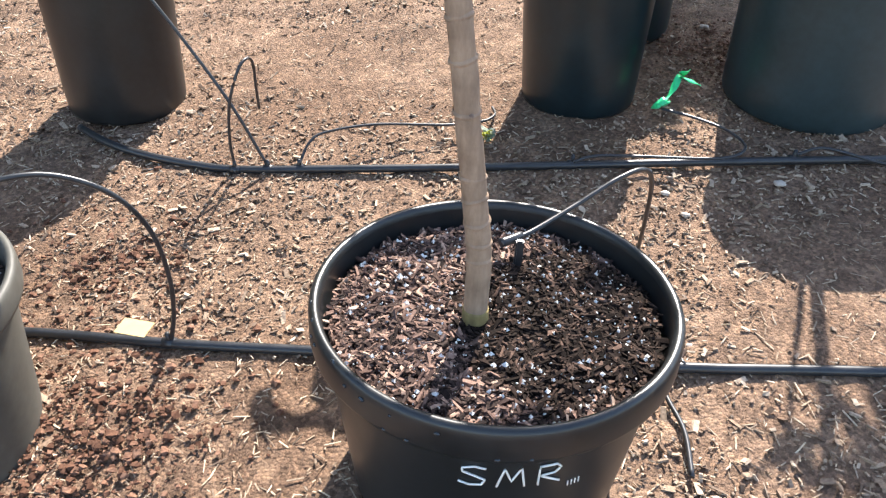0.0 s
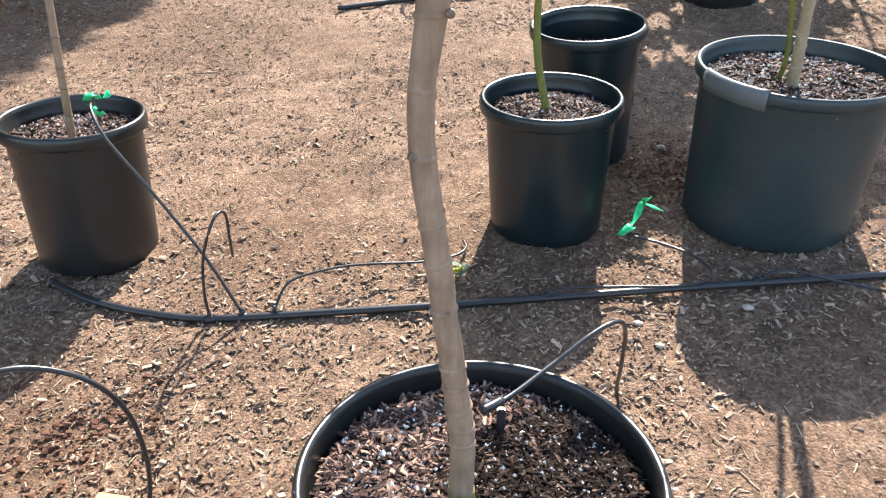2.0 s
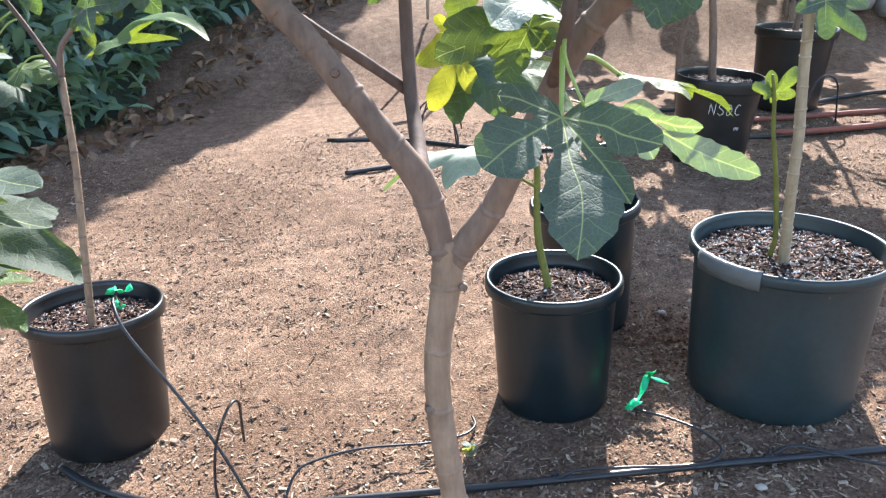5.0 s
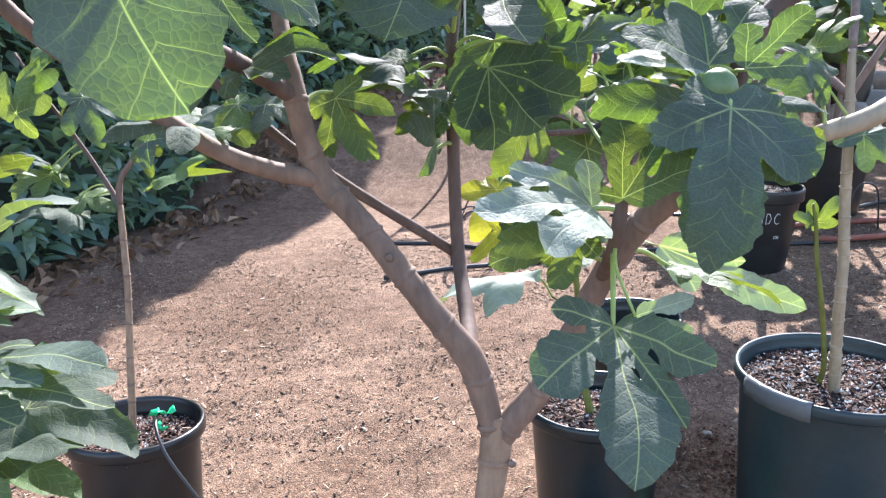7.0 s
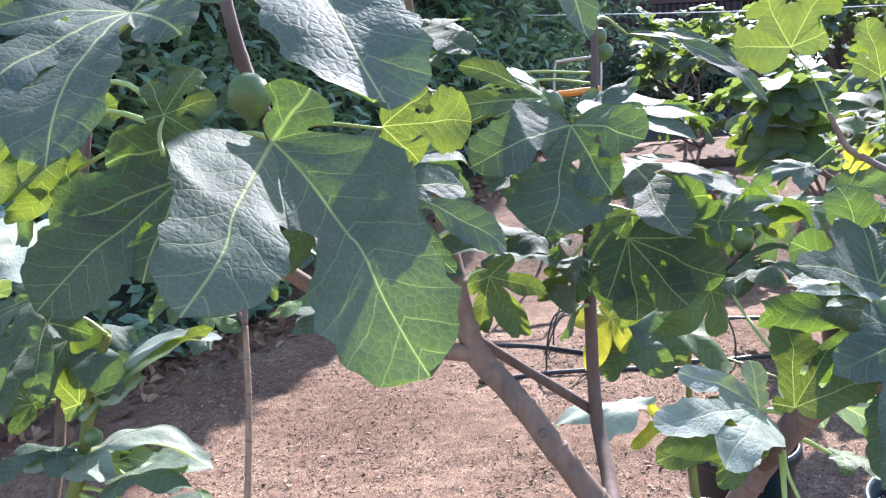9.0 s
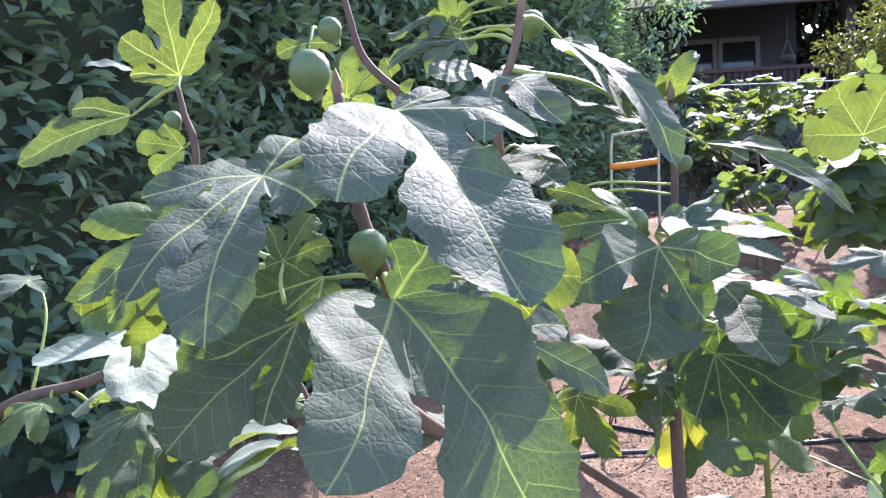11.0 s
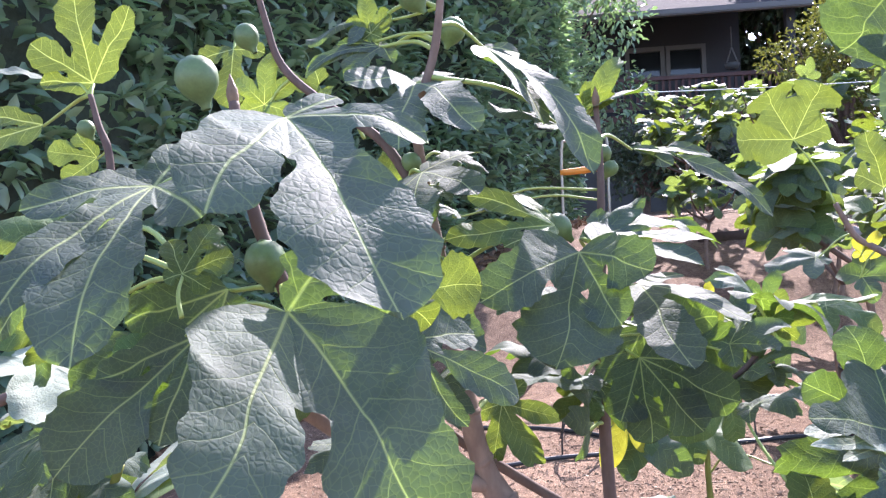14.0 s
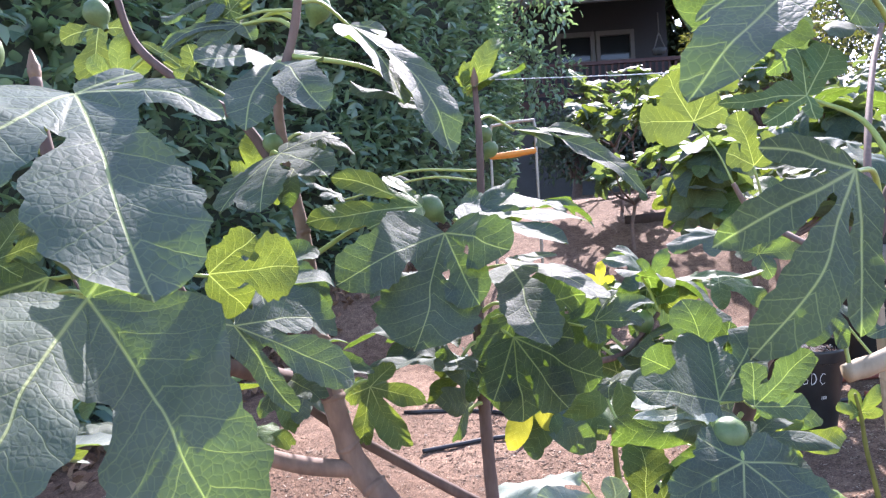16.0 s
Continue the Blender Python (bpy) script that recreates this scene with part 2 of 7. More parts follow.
POT_CHIPS = chips("dark_potting_bark", [(0.0, (0.016, 0.010, 0.008)), (0.36, (0.060, 0.036, 0.029)), (0.66, (0.155, 0.095, 0.074)), (0.90, (0.26, 0.16, 0.12)), (1.0, (0.46, 0.33, 0.25))])
WET_CHIPS = chips("soaked_potting_bark", [(0.0, (0.007, 0.005, 0.004)), (0.5, (0.022, 0.015, 0.012)), (0.85, (0.055, 0.036, 0.028)), (1.0, (0.16, 0.10, 0.075))], 0.85, 0.06)
POT_SOIL = plain("damp_potting_soil", (0.020, 0.012, 0.009), 0.9, 0.4, 90, 0.8, 0.004)
MULCH_CHIPS = chips("dry_wood_chips", [(0.0, (0.11, 0.072, 0.050)), (0.35, (0.22, 0.150, 0.105)), (0.7, (0.34, 0.25, 0.175)), (1.0, (0.55, 0.43, 0.32))])
HEDGE_LEAF = small_leaf_material("laurel_leaf", [(0.0, (0.10, 0.17, 0.14)), (0.6, (0.17, 0.26, 0.19)), (1.0, (0.28, 0.38, 0.24))], (0.26, 0.42, 0.14), 0.32, 0.26)
BRIGHT_LEAF = small_leaf_material("sunlit_shrub_leaf", [(0.0, (0.05, 0.075, 0.02)), (0.6, (0.10, 0.12, 0.03)), (1.0, (0.19, 0.16, 0.05))], (0.24, 0.26, 0.04), 0.24, 0.5)
TREE_LEAF = small_leaf_material("dull_evergreen_leaf", [(0.0, (0.030, 0.050, 0.036)), (0.6, (0.055, 0.085, 0.052)), (1.0, (0.10, 0.13, 0.07))], (0.10, 0.15, 0.03), 0.14, 0.5)
DRY_LEAF = chips("dry_brown_leaves", [(0.0, (0.13, 0.075, 0.045)), (0.5, (0.24, 0.14, 0.085)), (1.0, (0.36, 0.24, 0.15))])
WOOD_RED = plain("red_brown_deck_paint", (0.075, 0.030, 0.026), 0.6, 0.25, 12, 0.3)
HOUSE_WALL = plain("slate_grey_siding_paint", (0.030, 0.032, 0.040), 0.75, 0.15, 3, 0.2, 0.002)
WHITE_TRIM = plain("white_trim_paint", (0.14, 0.14, 0.145), 0.5, 0.06, 8, 0.1, spec=0.1)
ROOF = plain("grey_roof_shingle", (0.06, 0.057, 0.059), 0.9, 0.25, 9, 0.6, 0.01, spec=0.03)
SKIRT = plain("grey_concrete_skirt", (0.075, 0.08, 0.085), 0.85, 0.2, 4, 0.4)
# near-black green: the hedge's inner shade is put into this colour
DARK_CORE = plain("shaded_hedge_core", (0.036, 0.052, 0.036), 0.9, 0.5, 7, 0.6, 0.02)
STRING = plain("white_string", (0.7, 0.7, 0.7), 0.7, 0.1, 90, 0.1)
ORANGE = plain("orange_grip", (0.75, 0.27, 0.03), 0.5, 0.15, 50, 0.1)
STEEL = plain("worn_steel_tube", (0.40, 0.36, 0.30), 0.45, 0.2, 60, 0.2, metal=0.6)
glass_m, _, _, gb = material("dark_window_glass", 0.06)
gb.inputs["Base Color"].default_value = (0.02, 0.025, 0.03, 1)
GLASS = glass_m


def ground_material():
    m, n, l, b = material("bark_and_dirt_ground", 0.92, spec=0.2)
    big, mid, fine = tex(n, l, 1.6, 5), tex(n, l, 22, 9, 0.75), tex(n, l, 160, 6, 0.8)
    vor = n.new("ShaderNodeTexVoronoi")
    vor.inputs["Scale"].default_value = 190
    c = n.new("ShaderNodeTexCoord")
    l.new(c.outputs["Object"], vor.inputs["Vector"])
    dirt = ramp(n, l, mid.outputs[0], [(0.30, (0.108, 0.071, 0.051)), (0.52, (0.208, 0.143, 0.106)), (0.72, (0.32, 0.232, 0.170))])
    bits = ramp(n, l, vor.outputs["Color"], [(0.25, (0.45, 0.43, 0.40)), (0.6, (1.0, 0.98, 0.95)), (0.9, (1.6, 1.5, 1.35))])
    k = mix_rgb(n, l, 0.6, dirt, bits, "MULTIPLY")
    patch = ramp(n, l, big.outputs[0], [(0.36, (0.70, 0.63, 0.57)), (0.62, (1.14, 1.11, 1.07))])
    k2 = mix_rgb(n, l, 1.0, k, patch, "MULTIPLY")
    l.new(mix_rgb(n, l, 0.6, k2, ramp(n, l, fine.outputs[0], [(0.3, (0.48, 0.46, 0.44)), (0.7, (1.6, 1.57, 1.52))]), "MULTIPLY"), b.inputs["Base Color"])
    h = math_node(n, l, "ADD", math_node(n, l, "MULTIPLY", vor.outputs["Distance"], -0.5), math_node(n, l, "ADD", mid.outputs[0], math_node(n, l, "MULTIPLY", fine.outputs[0], 0.6)))
    bump(n, l, b, h, 0.9, 0.006)
    return m


GROUND = ground_material()

# ---- building helpers ----
def part(name, bm, mat, parent, label="", smooth=True):
    """Links a bmesh as one mesh object under a thing or a part; its coordinates are those of the world unless the parent has a pose."""
    me = bpy.data.meshes.new(name)
    bm.normal_update()
    bm.to_mesh(me)
    bm.free()
    for p in me.polygons:
        p.use_smooth = smooth
    for mm in (mat if isinstance(mat, (list, tuple)) else [mat]):
        me.materials.append(mm)
    ob = new(name, me)
    if parent:
        ob.parent = parent
    if label:
        tagged(ob, label)
    return ob


def thing(name, label, category, group="", kind="", at=(0, 0, 0)):
    e = new(name)
    e.location = at
    e.empty_display_size = 0.05
    return tagged(e, label, category, group, kind)


def spline(pts, radii, per=6):
    """Catmull-Rom through pts, with the radii carried along."""
    P = [Vector(p) for p in pts]
    P = [P[0] * 2 - P[1]] + P + [P[-1] * 2 - P[-2]]
    r = [radii[0]] + list(radii) + [radii[-1]]
    out, rad = [], []
    for i in range(1, len(P) - 2):
        for k in range(per):
            t = k / per
            a, b, c, d = P[i - 1], P[i], P[i + 1], P[i + 2]
            out.append(0.5 * (2 * b + (c - a) * t + (2 * a - 5 * b + 4 * c - d) * t * t + (3 * b - a - 3 * c + d) * t ** 3))
            rad.append(r[i] * (1 - t) + r[i + 1] * t)
    out.append(P[-2])
    rad.append(radii[-1])
    return out, rad


def tube(bm, pts, radii, sides=10, caps=True, rough=0.0, seed=0, nodes=0.0, gap=0.05):
    """A tube along a line; rough: uneven skin; nodes: swollen rings, gap metres apart, as on fig wood."""
    up = Vector((0.31, 0.17, 0.93)).normalized()
    rings, run = [], 0.0
    for i, p in enumerate(pts):
        d = (pts[min(i + 1, len(pts) - 1)] - pts[max(i - 1, 0)]).normalized()
        x = up.cross(d)
        x = x.normalized() if x.length > 0.05 else Vector((1, 0, 0))
        y = d.cross(x)
        if i:
            run += (p - pts[i - 1]).length
        swell = 1.0
        if nodes:
            f = (run / gap) % 1.0
            swell += nodes * math.exp(-((min(f, 1 - f)) / 0.10) ** 2)
        ring = []
        for k in range(sides):
            a = 2 * math.pi * k / sides
            r = radii[i] * swell
            if rough:
                r *= 1 + rough * noise.noise(Vector((math.cos(a) * 1.3 + seed, math.sin(a) * 1.3, run * 28)))
            ring.append(bm.verts.new(p + (x * math.cos(a) + y * math.sin(a)) * r))
        rings.append(ring)
    for a, b in zip(rings, rings[1:]):
        for k in range(sides):
            bm.faces.new((a[k], a[(k + 1) % sides], b[(k + 1) % sides], b[k]))
    if caps:
        bm.faces.new(rings[0][::-1])
        bm.faces.new(rings[-1])


def box(bm, lo, hi, bevel=0.0):
    r = bmesh.ops.create_cube(bm, size=1.0)
    for v in r["verts"]:
        for i in range(3):
            v.co[i] = lo[i] if v.co[i] < 0 else hi[i]
    if bevel:
        es = list({e for v in r["verts"] for e in v.link_edges})
        bmesh.ops.bevel(bm, geom=es, offset=bevel, segments=2, affect="EDGES")


def lathe(bm, profile, sides=64, wobble=0.0, seed=0):
    rings = []
    for r, z in profile:
        ring = []
        for k in range(sides):
            a = 2 * math.pi * k / sides
            w = 1 + wobble * noise.noise(Vector((math.cos(a) + seed, math.sin(a), z * 2)))
            ring.append(bm.verts.new((r * w * math.cos(a), r * w * math.sin(a), z)))
        rings.append(ring)
    for a, b in zip(rings, rings[1:]):
        for k in range(sides):
            bm.faces.new((a[k], a[(k + 1) % sides], b[(k + 1) % sides], b[k]))
    return rings


def scatter_mesh(name, parts, mat, parent, label="", kind="", smooth=False):
    """parts: list of (verts array, faces list) joined into one mesh."""
    vs, fs, n = [], [], 0
    for v, f in parts:
        vs.append(v)
        fs.extend([[i + n for i in q] for q in f])
        n += len(v)
    me = bpy.data.meshes.new(name)
    me.from_pydata(np.concatenate(vs).tolist(), [], fs)
    me.materials.append(mat)
    if smooth:
        me.polygons.foreach_set("use_smooth", [True] * len(me.polygons))
    ob = new(name, me)
    if parent:
        ob.parent = parent
    return tagged(ob, label, kind=kind)


CUBE_F = [(0, 3, 2, 1), (4, 5, 6, 7), (0, 1, 5, 4), (1, 2, 6, 5), (2, 3, 7, 6), (3, 0, 4, 7)]


def chip(rng, at, size, flat=0.35):
    """One splinter of bark: an uneven little slab, lying nearly flat."""
    l, w, h = size
    v = np.array([(-l, -w, 0), (l, -w, 0), (l, w, 0), (-l, w, 0), (-l, -w, h), (l, -w, h), (l, w, h), (-l, w, h)]) * 0.5
    v[:, 2] *= 2
    v *= 1 + rng.uniform(-0.28, 0.28, v.shape)
    a, b, c = rng.uniform(0, 2 * math.pi), rng.normal(0, flat), rng.normal(0, flat)
    m = np.array(Euler((b, c, a)).to_matrix())
    return v @ m.T + at, CUBE_F


def ground_height(x, y):
    """The garden slopes up and away, and rises in a bank behind the rows."""
    xs = 4 * math.tanh(x / 4)
    z = 0.001 + 0.0614 * xs + 0.0727 * min(y, 5.0)
    if y > 4.2:
        k = min(1.0, (y - 4.2) / 1.2)
        z += 0.27 * k * k * (min(y, 7.2) - 4.2)
    if y > 5.0:
        z += 0.05 * 40 * math.tanh((y - 5.0) / 40)
    return z


# ---- the ground ----
def spaced(lo, hi, step, far, grow=1.22):
    v = list(np.arange(lo, hi + step / 2, step))
    d, s = step, v[-1]
    while s < far:
        d *= grow
        s += d
        v.append(s)
    d, s = step, v[0]
    while s > -far:
        d *= grow
        s -= d
        v.insert(0, s)
    return v


def build_ground():
    xs, ys = spaced(-1.5, 2.0, 0.022, 600), spaced(0.25, 4.4, 0.022, 600)
    nx, verts, faces = len(xs), [], []
    for y in ys:
        for x in xs:
            z = ground_height(x, y)
            near = 1.0 if abs(x) < 6 and -2 < y < 9 else 0.0
            if near:
                z += 0.012 * noise.noise(Vector((x * 3, y * 3, 0))) + 0.006 * noise.noise(Vector((x * 13, y * 13, 4))) + 0.0045 * noise.noise(Vector((x * 34, y * 34, 9)))
                # faint wheel ruts crossing the open ground
                for c, w, bow in ((1.50, 0.022, 0.10), (1.63, 0.028, 0.16), (1.72, 0.05, 0.0), (1.95, 0.024, 0.22), (2.25, 0.05, 0.0), (2.42, 0.03, 0.12)):
                    d = y - (c + 0.28 * x + bow * x * x + 0.015 * math.sin(9 * x + 7 * c))
                    z -= 0.42 * (0.011 * math.exp(-(d / w) ** 2) - 0.006 * math.exp(-((d - 1.9 * w) / w) ** 2)) * max(0.0, min(1.0, (0.45 - x) * 4))
            verts.append((x, y, z))
    for j in range(len(ys) - 1):
        for i in range(nx - 1):
            a = j * nx + i
            faces.append((a, a + 1, a + nx + 1, a + nx))
    me = bpy.data.meshes.new("ground")
    me.from_pydata(verts, [], faces)
    me.materials.append(GROUND)
    me.polygons.foreach_set("use_smooth", [True] * len(me.polygons))
    return tagged(new("ground", me), "sloping garden ground of dry brown dirt and mulch", "ground", kind="structure")


ground = build_ground()
rng = np.random.default_rng(5)
bits = []
for _ in range(42000):
    y = 0.28 + 3.6 * rng.random() ** 1.35
    x = rng.uniform(-0.75, 0.75) * (0.75 + 0.55 * y) + 0.08 * y
    if noise.noise(Vector((x * 2.2, y * 2.2, 3))) < -0.12 + rng.normal(0, 0.16) and y > 0.5:
        continue
    s = rng.random() ** 4.0
    l = 0.0032 + 0.017 * s
    bits.append(chip(rng, (x, y, ground_height(x, y) + 0.012 * noise.noise(Vector((x * 3, y * 3, 0))) + 0.006 * noise.noise(Vector((x * 13, y * 13, 4))) + 0.001), (l, 0.0018 + 0.005 * rng.random() * (0.35 + s), 0.0014 + 0.0018 * rng.random())))
tagged(scatter_mesh("wood_chips", bits, MULCH_CHIPS, None, "dry tan wood chip mulch strewn over the dirt", "stuff"), category="mulch")
straw = []
for _ in range(16000):
    y = 0.28 + 3.4 * rng.random() ** 1.3
    x = rng.uniform(-0.75, 0.75) * (0.75 + 0.55 * y) + 0.08 * y
    straw.append(chip(rng, (x, y, ground_height(x, y) + 0.012 * noise.noise(Vector((x * 3, y * 3, 0))) + 0.006 * noise.noise(Vector((x * 13, y * 13, 4))) + 0.002), (0.005 + 0.016 * rng.random() ** 2, 0.0008 + 0.0012 * rng.random(), 0.0009), 0.3))
tagged(scatter_mesh("straw_slivers", straw, chips("pale_splinters", [(0.0, (0.20, 0.14, 0.10)), (0.5, (0.36, 0.27, 0.19)), (1.0, (0.60, 0.49, 0.36))]), None, "pale dry splinters scattered over the dirt", "stuff"), category="mulch")
clods = []
for _ in range(3600):
    cx, cy, sp = ((-0.50, 0.93, 0.075), (-0.43, 0.64, 0.085), (-0.40, 0.58, 0.09), (0.62, 1.62, 0.08))[rng.integers(4)]
    x, y = rng.normal(cx, sp), rng.normal(cy, sp)
    r = 0.0014 + 0.0055 * rng.random() ** 4
    v = np.array([(1, 0, 0), (0, 1, 0), (-1, 0, 0), (0, -1, 0), (0.6, 0.6, 0.7), (-0.6, 0.6, 0.7), (-0.6, -0.6, 0.7), (0.6, -0.6, 0.7)]) * r * rng.uniform(0.4, 1.5, (8, 3))
    clods.append((v + (x, y, ground_height(x, y) + 0.003), [(0, 1, 4), (1, 5, 4), (1, 2, 5), (2, 6, 5), (2, 3, 6), (3, 7, 6), (3, 0, 7), (0, 4, 7), (4, 5, 6, 7)]))
tagged(scatter_mesh("soil_clods", clods, chips("red_brown_clods", [(0.0, (0.075, 0.036, 0.023)), (0.6, (0.145, 0.074, 0.048)), (1.0, (0.23, 0.13, 0.088))], 0.95), None, "loose crumbs of red-brown soil on the ground", "stuff"), category="soil")

# ---- pots ----
def axis_pose(base, top):
    """Pose at base whose z axis points to top."""
    d = (Vector(top) - Vector(base)).normalized()
    q = d.to_track_quat("Z", "Y")
    x = Vector((1, 0, 0)) - d * d.x
    x.normalize()
    y = d.cross(x)
    m = Matrix((x, y, d)).transposed().to_4x4()
    return Matrix.Translation(base) @ m


def nursery_pot(base, top, radius, label, fill=0.035, taper=0.82, lip=0.034, seed=0, n_chips=900, n_perlite=200, mound=0.004, group="nursery pots", plastic=None, wet=None):
    """Black nursery container: tapered wall, thick rolled lip, ribbed inside, filled with bark mix; wet: the middle and radius of the watered patch."""
    h = (Vector(top) - Vector(base)).length
    pot = thing("nursery_pot", label, "plant pot", group)
    pot.matrix_world = axis_pose(base, top)
    R, rb, rt = radius, radius * taper, radius - 0.013
    wall, plastic = 0.0045, plastic or PLASTIC
    bm = bmesh.new()
    prof = [(0.001, 0.004), (rb * 0.6, 0.003), (rb - 0.012, 0.0), (rb - 0.003, 0.004), (rb, 0.012)]
    for k in range(1, 8):
        f = k / 8
        prof.append((rb + (rt - rb) * f, 0.012 + (h - lip - 0.012) * f))
    prof += [(rt, h - lip - 0.001)]
    lathe(bm, prof, 72, 0.006, seed)
    part("wall", bm, plastic, pot)
    bm = bmesh.new()
    lathe(bm, [(rt - 0.001, h - lip + 0.002), (R - 0.004, h - lip), (R - 0.0008, h - lip + 0.002), (R, h - lip + 0.006), (R - 0.0004, h - 0.010), (R - 0.0012, h - 0.0045), (R - 0.0032, h - 0.0012), (R - 0.0062, h),
               (R - 0.0094, h - 0.0010), (R - 0.0116, h - 0.0040), (R - 0.0126, h - 0.0095)], 96, 0.004, seed)
    part("rim", bm, plastic, pot)
    bm = bmesh.new()
    inner = [(R - 0.0126, h - 0.0095), (R - 0.0132, h - lip * 0.65), (rt - 0.0024, h - lip - 0.001)]
    k, z = 0, h - lip - 0.001
    while z > h - fill - 0.03:
        z -= 0.006
        inner.append((rt - 0.0030 + (0.0016 if k % 2 else -0.0006) - (h - z) * (rt - rb) / h, z))
        k += 1
    lathe(bm, inner, 72, 0.005, seed)
    part("inner_wall", bm, plastic, pot)
    zs, rs = h - fill, rt - 0.0028 - fill * (rt - rb) / h
    r = np.random.default_rng(seed + 40)
    bm = bmesh.new()
    grid = []
    for i in range(10):
        q = rs * i / 9
        grid.append((max(q, 0.0005), zs + mound * (1 - (i / 9) ** 2)))
    rings = lathe(bm, grid, 48)
    for v in bm.verts:
        v.co.z += 0.005 * noise.noise(Vector((v.co.x * 22 + seed, v.co.y * 22, 1)))
    part("soil", bm, POT_SOIL, pot, "damp dark bark potting mix")
    bits, soaked, white = [], [], []
    for k in range(n_chips):
        a, q = r.uniform(0, 2 * math.pi), rs * math.sqrt(r.random()) * 0.985
        x, y = q * math.cos(a), q * math.sin(a)
        z = zs + mound * (1 - (q / rs) ** 2) + 0.005 * noise.noise(Vector((x * 22 + seed, y * 22, 1)))
        s = r.random() ** 1.8
        damp = wet and math.hypot(x - wet[0], y - wet[1]) < wet[2] * (1 + 0.28 * noise.noise(Vector((x * 16, y * 16, 7)))) + r.uniform(-0.014, 0.014)
        (soaked if damp else bits).append(chip(r, (x, y, z + 0.001), (0.0045 + 0.018 * s, 0.0014 + 0.0034 * s * r.random() + 0.0009 * r.random(), 0.0013 + 0.0023 * r.random()), 0.27))
    scatter_mesh("bark_mulch", bits, POT_CHIPS, pot, "chopped dark bark chips", "stuff")
    if soaked:
        scatter_mesh("wet_bark_mulch", soaked, WET_CHIPS, pot, "blackish bark chips soaked by the dripper", "stuff")
    octa = np.array([(1, 0, 0), (-1, 0, 0), (0, 1, 0), (0, -1, 0), (0, 0, 1), (0, 0, -1)], float)
    of = [(0, 2, 4), (2, 1, 4), (1, 3, 4), (3, 0, 4), (2, 0, 5), (1, 2, 5), (3, 1, 5), (0, 3, 5)]
    for k in range(n_perlite):
        a, q = r.uniform(0, 2 * math.pi), rs * math.sqrt(r.random()) * 0.98
        x, y = q * math.cos(a), q * math.sin(a)
        z = zs + mound * (1 - (q / rs) ** 2) + 0.005 * noise.noise(Vector((x * 22 + seed, y * 22, 1))) + 0.0035
        white.append((octa * (0.0009 + 0.0027 * r.random() ** 2.4) * r.uniform(0.7, 1.3, (6, 3)) + (x, y, z), of))
    if white:
        scatter_mesh("perlite", white, PERLITE, pot, "white perlite grains", "stuff")
    return pot


def pen_marks(pot, base, top, radius_at, text, width, z_mid, turn, height, name="hand_lettering"):
    """Letters written by hand on the pot's wall: thin raised strokes bent round it. text: strokes in a unit square."""
    bm = bmesh.new()
    for stroke in text:
        pts = []
        dense = []
        for (x0, y0), (x1, y1) in zip(stroke, stroke[1:]):
            for k in range(5):
                dense.append((x0 + (x1 - x0) * k / 5, y0 + (y1 - y0) * k / 5))
        dense.append(stroke[-1])
        for u, v in dense:
            z = z_mid + (v - 0.5) * height
            r = radius_at(z) + 0.0006
            a = math.radians(turn) + (u - 0.5) * width / r
            pts.append(Vector((r * math.cos(a), r * math.sin(a), z)))
        tube(bm, pts, [0.0011] * len(pts), 5)
    return part(name, bm, CHALK, pot, "white pen writing")


S_ = [[(0.95, 0.92), (0.55, 1.0), (0.10, 0.86), (0.12, 0.66), (0.6, 0.5), (0.95, 0.34), (0.85, 0.08), (0.4, 0.0), (0.0, 0.12)]]
M_ = [[(0.0, 0.0), (0.22, 0.98), (0.50, 0.30), (0.82, 1.0), (1.0, 0.02)]]
R_ = [[(0.12, 0.0), (0.10, 0.98), (0.7, 1.0), (0.9, 0.8), (0.7, 0.55), (0.14, 0.48), (0.95, 0.02)]]
N_ = [[(0.0, 0.0), (0.06, 1.0), (0.85, 0.0), (0.92, 1.0)]]
D_ = [[(0.1, 0.0), (0.1, 1.0), (0.6, 0.92), (0.9, 0.5), (0.6, 0.08), (0.1, 0.0)]]
C_ = [[(0.95, 0.9), (0.5, 1.0), (0.08, 0.6), (0.1, 0.25), (0.5, 0.0), (0.95, 0.1)]]


def word(letters, wide=0.72):
    out, n = [], len(letters)
    for i, strokes in enumerate(letters):
        for s in strokes:
            out.append([((i + 0.5 - wide / 2 + wide * x) / n, y) for x, y in s])
    return out


NEAR_BASE, NEAR_TOP, NEAR_R = (0.070, 0.569, 0.040), (0.069, 0.577, 0.291), 0.186
pot_near = nursery_pot(NEAR_BASE, NEAR_TOP, NEAR_R, "large black plastic nursery pot lettered SMR, full of bark mix", 0.031, 0.80, 0.038, 1, 7600, 900, 0.006, wet=(0.078, -0.010, 0.122))
NEAR_H = (Vector(NEAR_TOP) - Vector(NEAR_BASE)).length
near_wall = lambda z: NEAR_R * 0.80 + (NEAR_R - 0.013 - NEAR_R * 0.80) * z / (NEAR_H - 0.038)
pen_marks(pot_near, NEAR_BASE, NEAR_TOP, near_wall, word([S_, M_, R_]), 0.102, NEAR_H - 0.073, -87, 0.028)
bm = bmesh.new()
for k in range(4):
    a, z = math.radians(-68 + 1.3 * k), NEAR_H - 0.100
    r = near_wall(z) + 0.0006
    tube(bm, [Vector((r * math.cos(a), r * math.sin(a), z)), Vector((r * math.cos(a), r * math.sin(a), z + 0.006))], [0.0007] * 2, 5)
part("written_date", bm, CHALK, pot_near, "small white pen strokes")
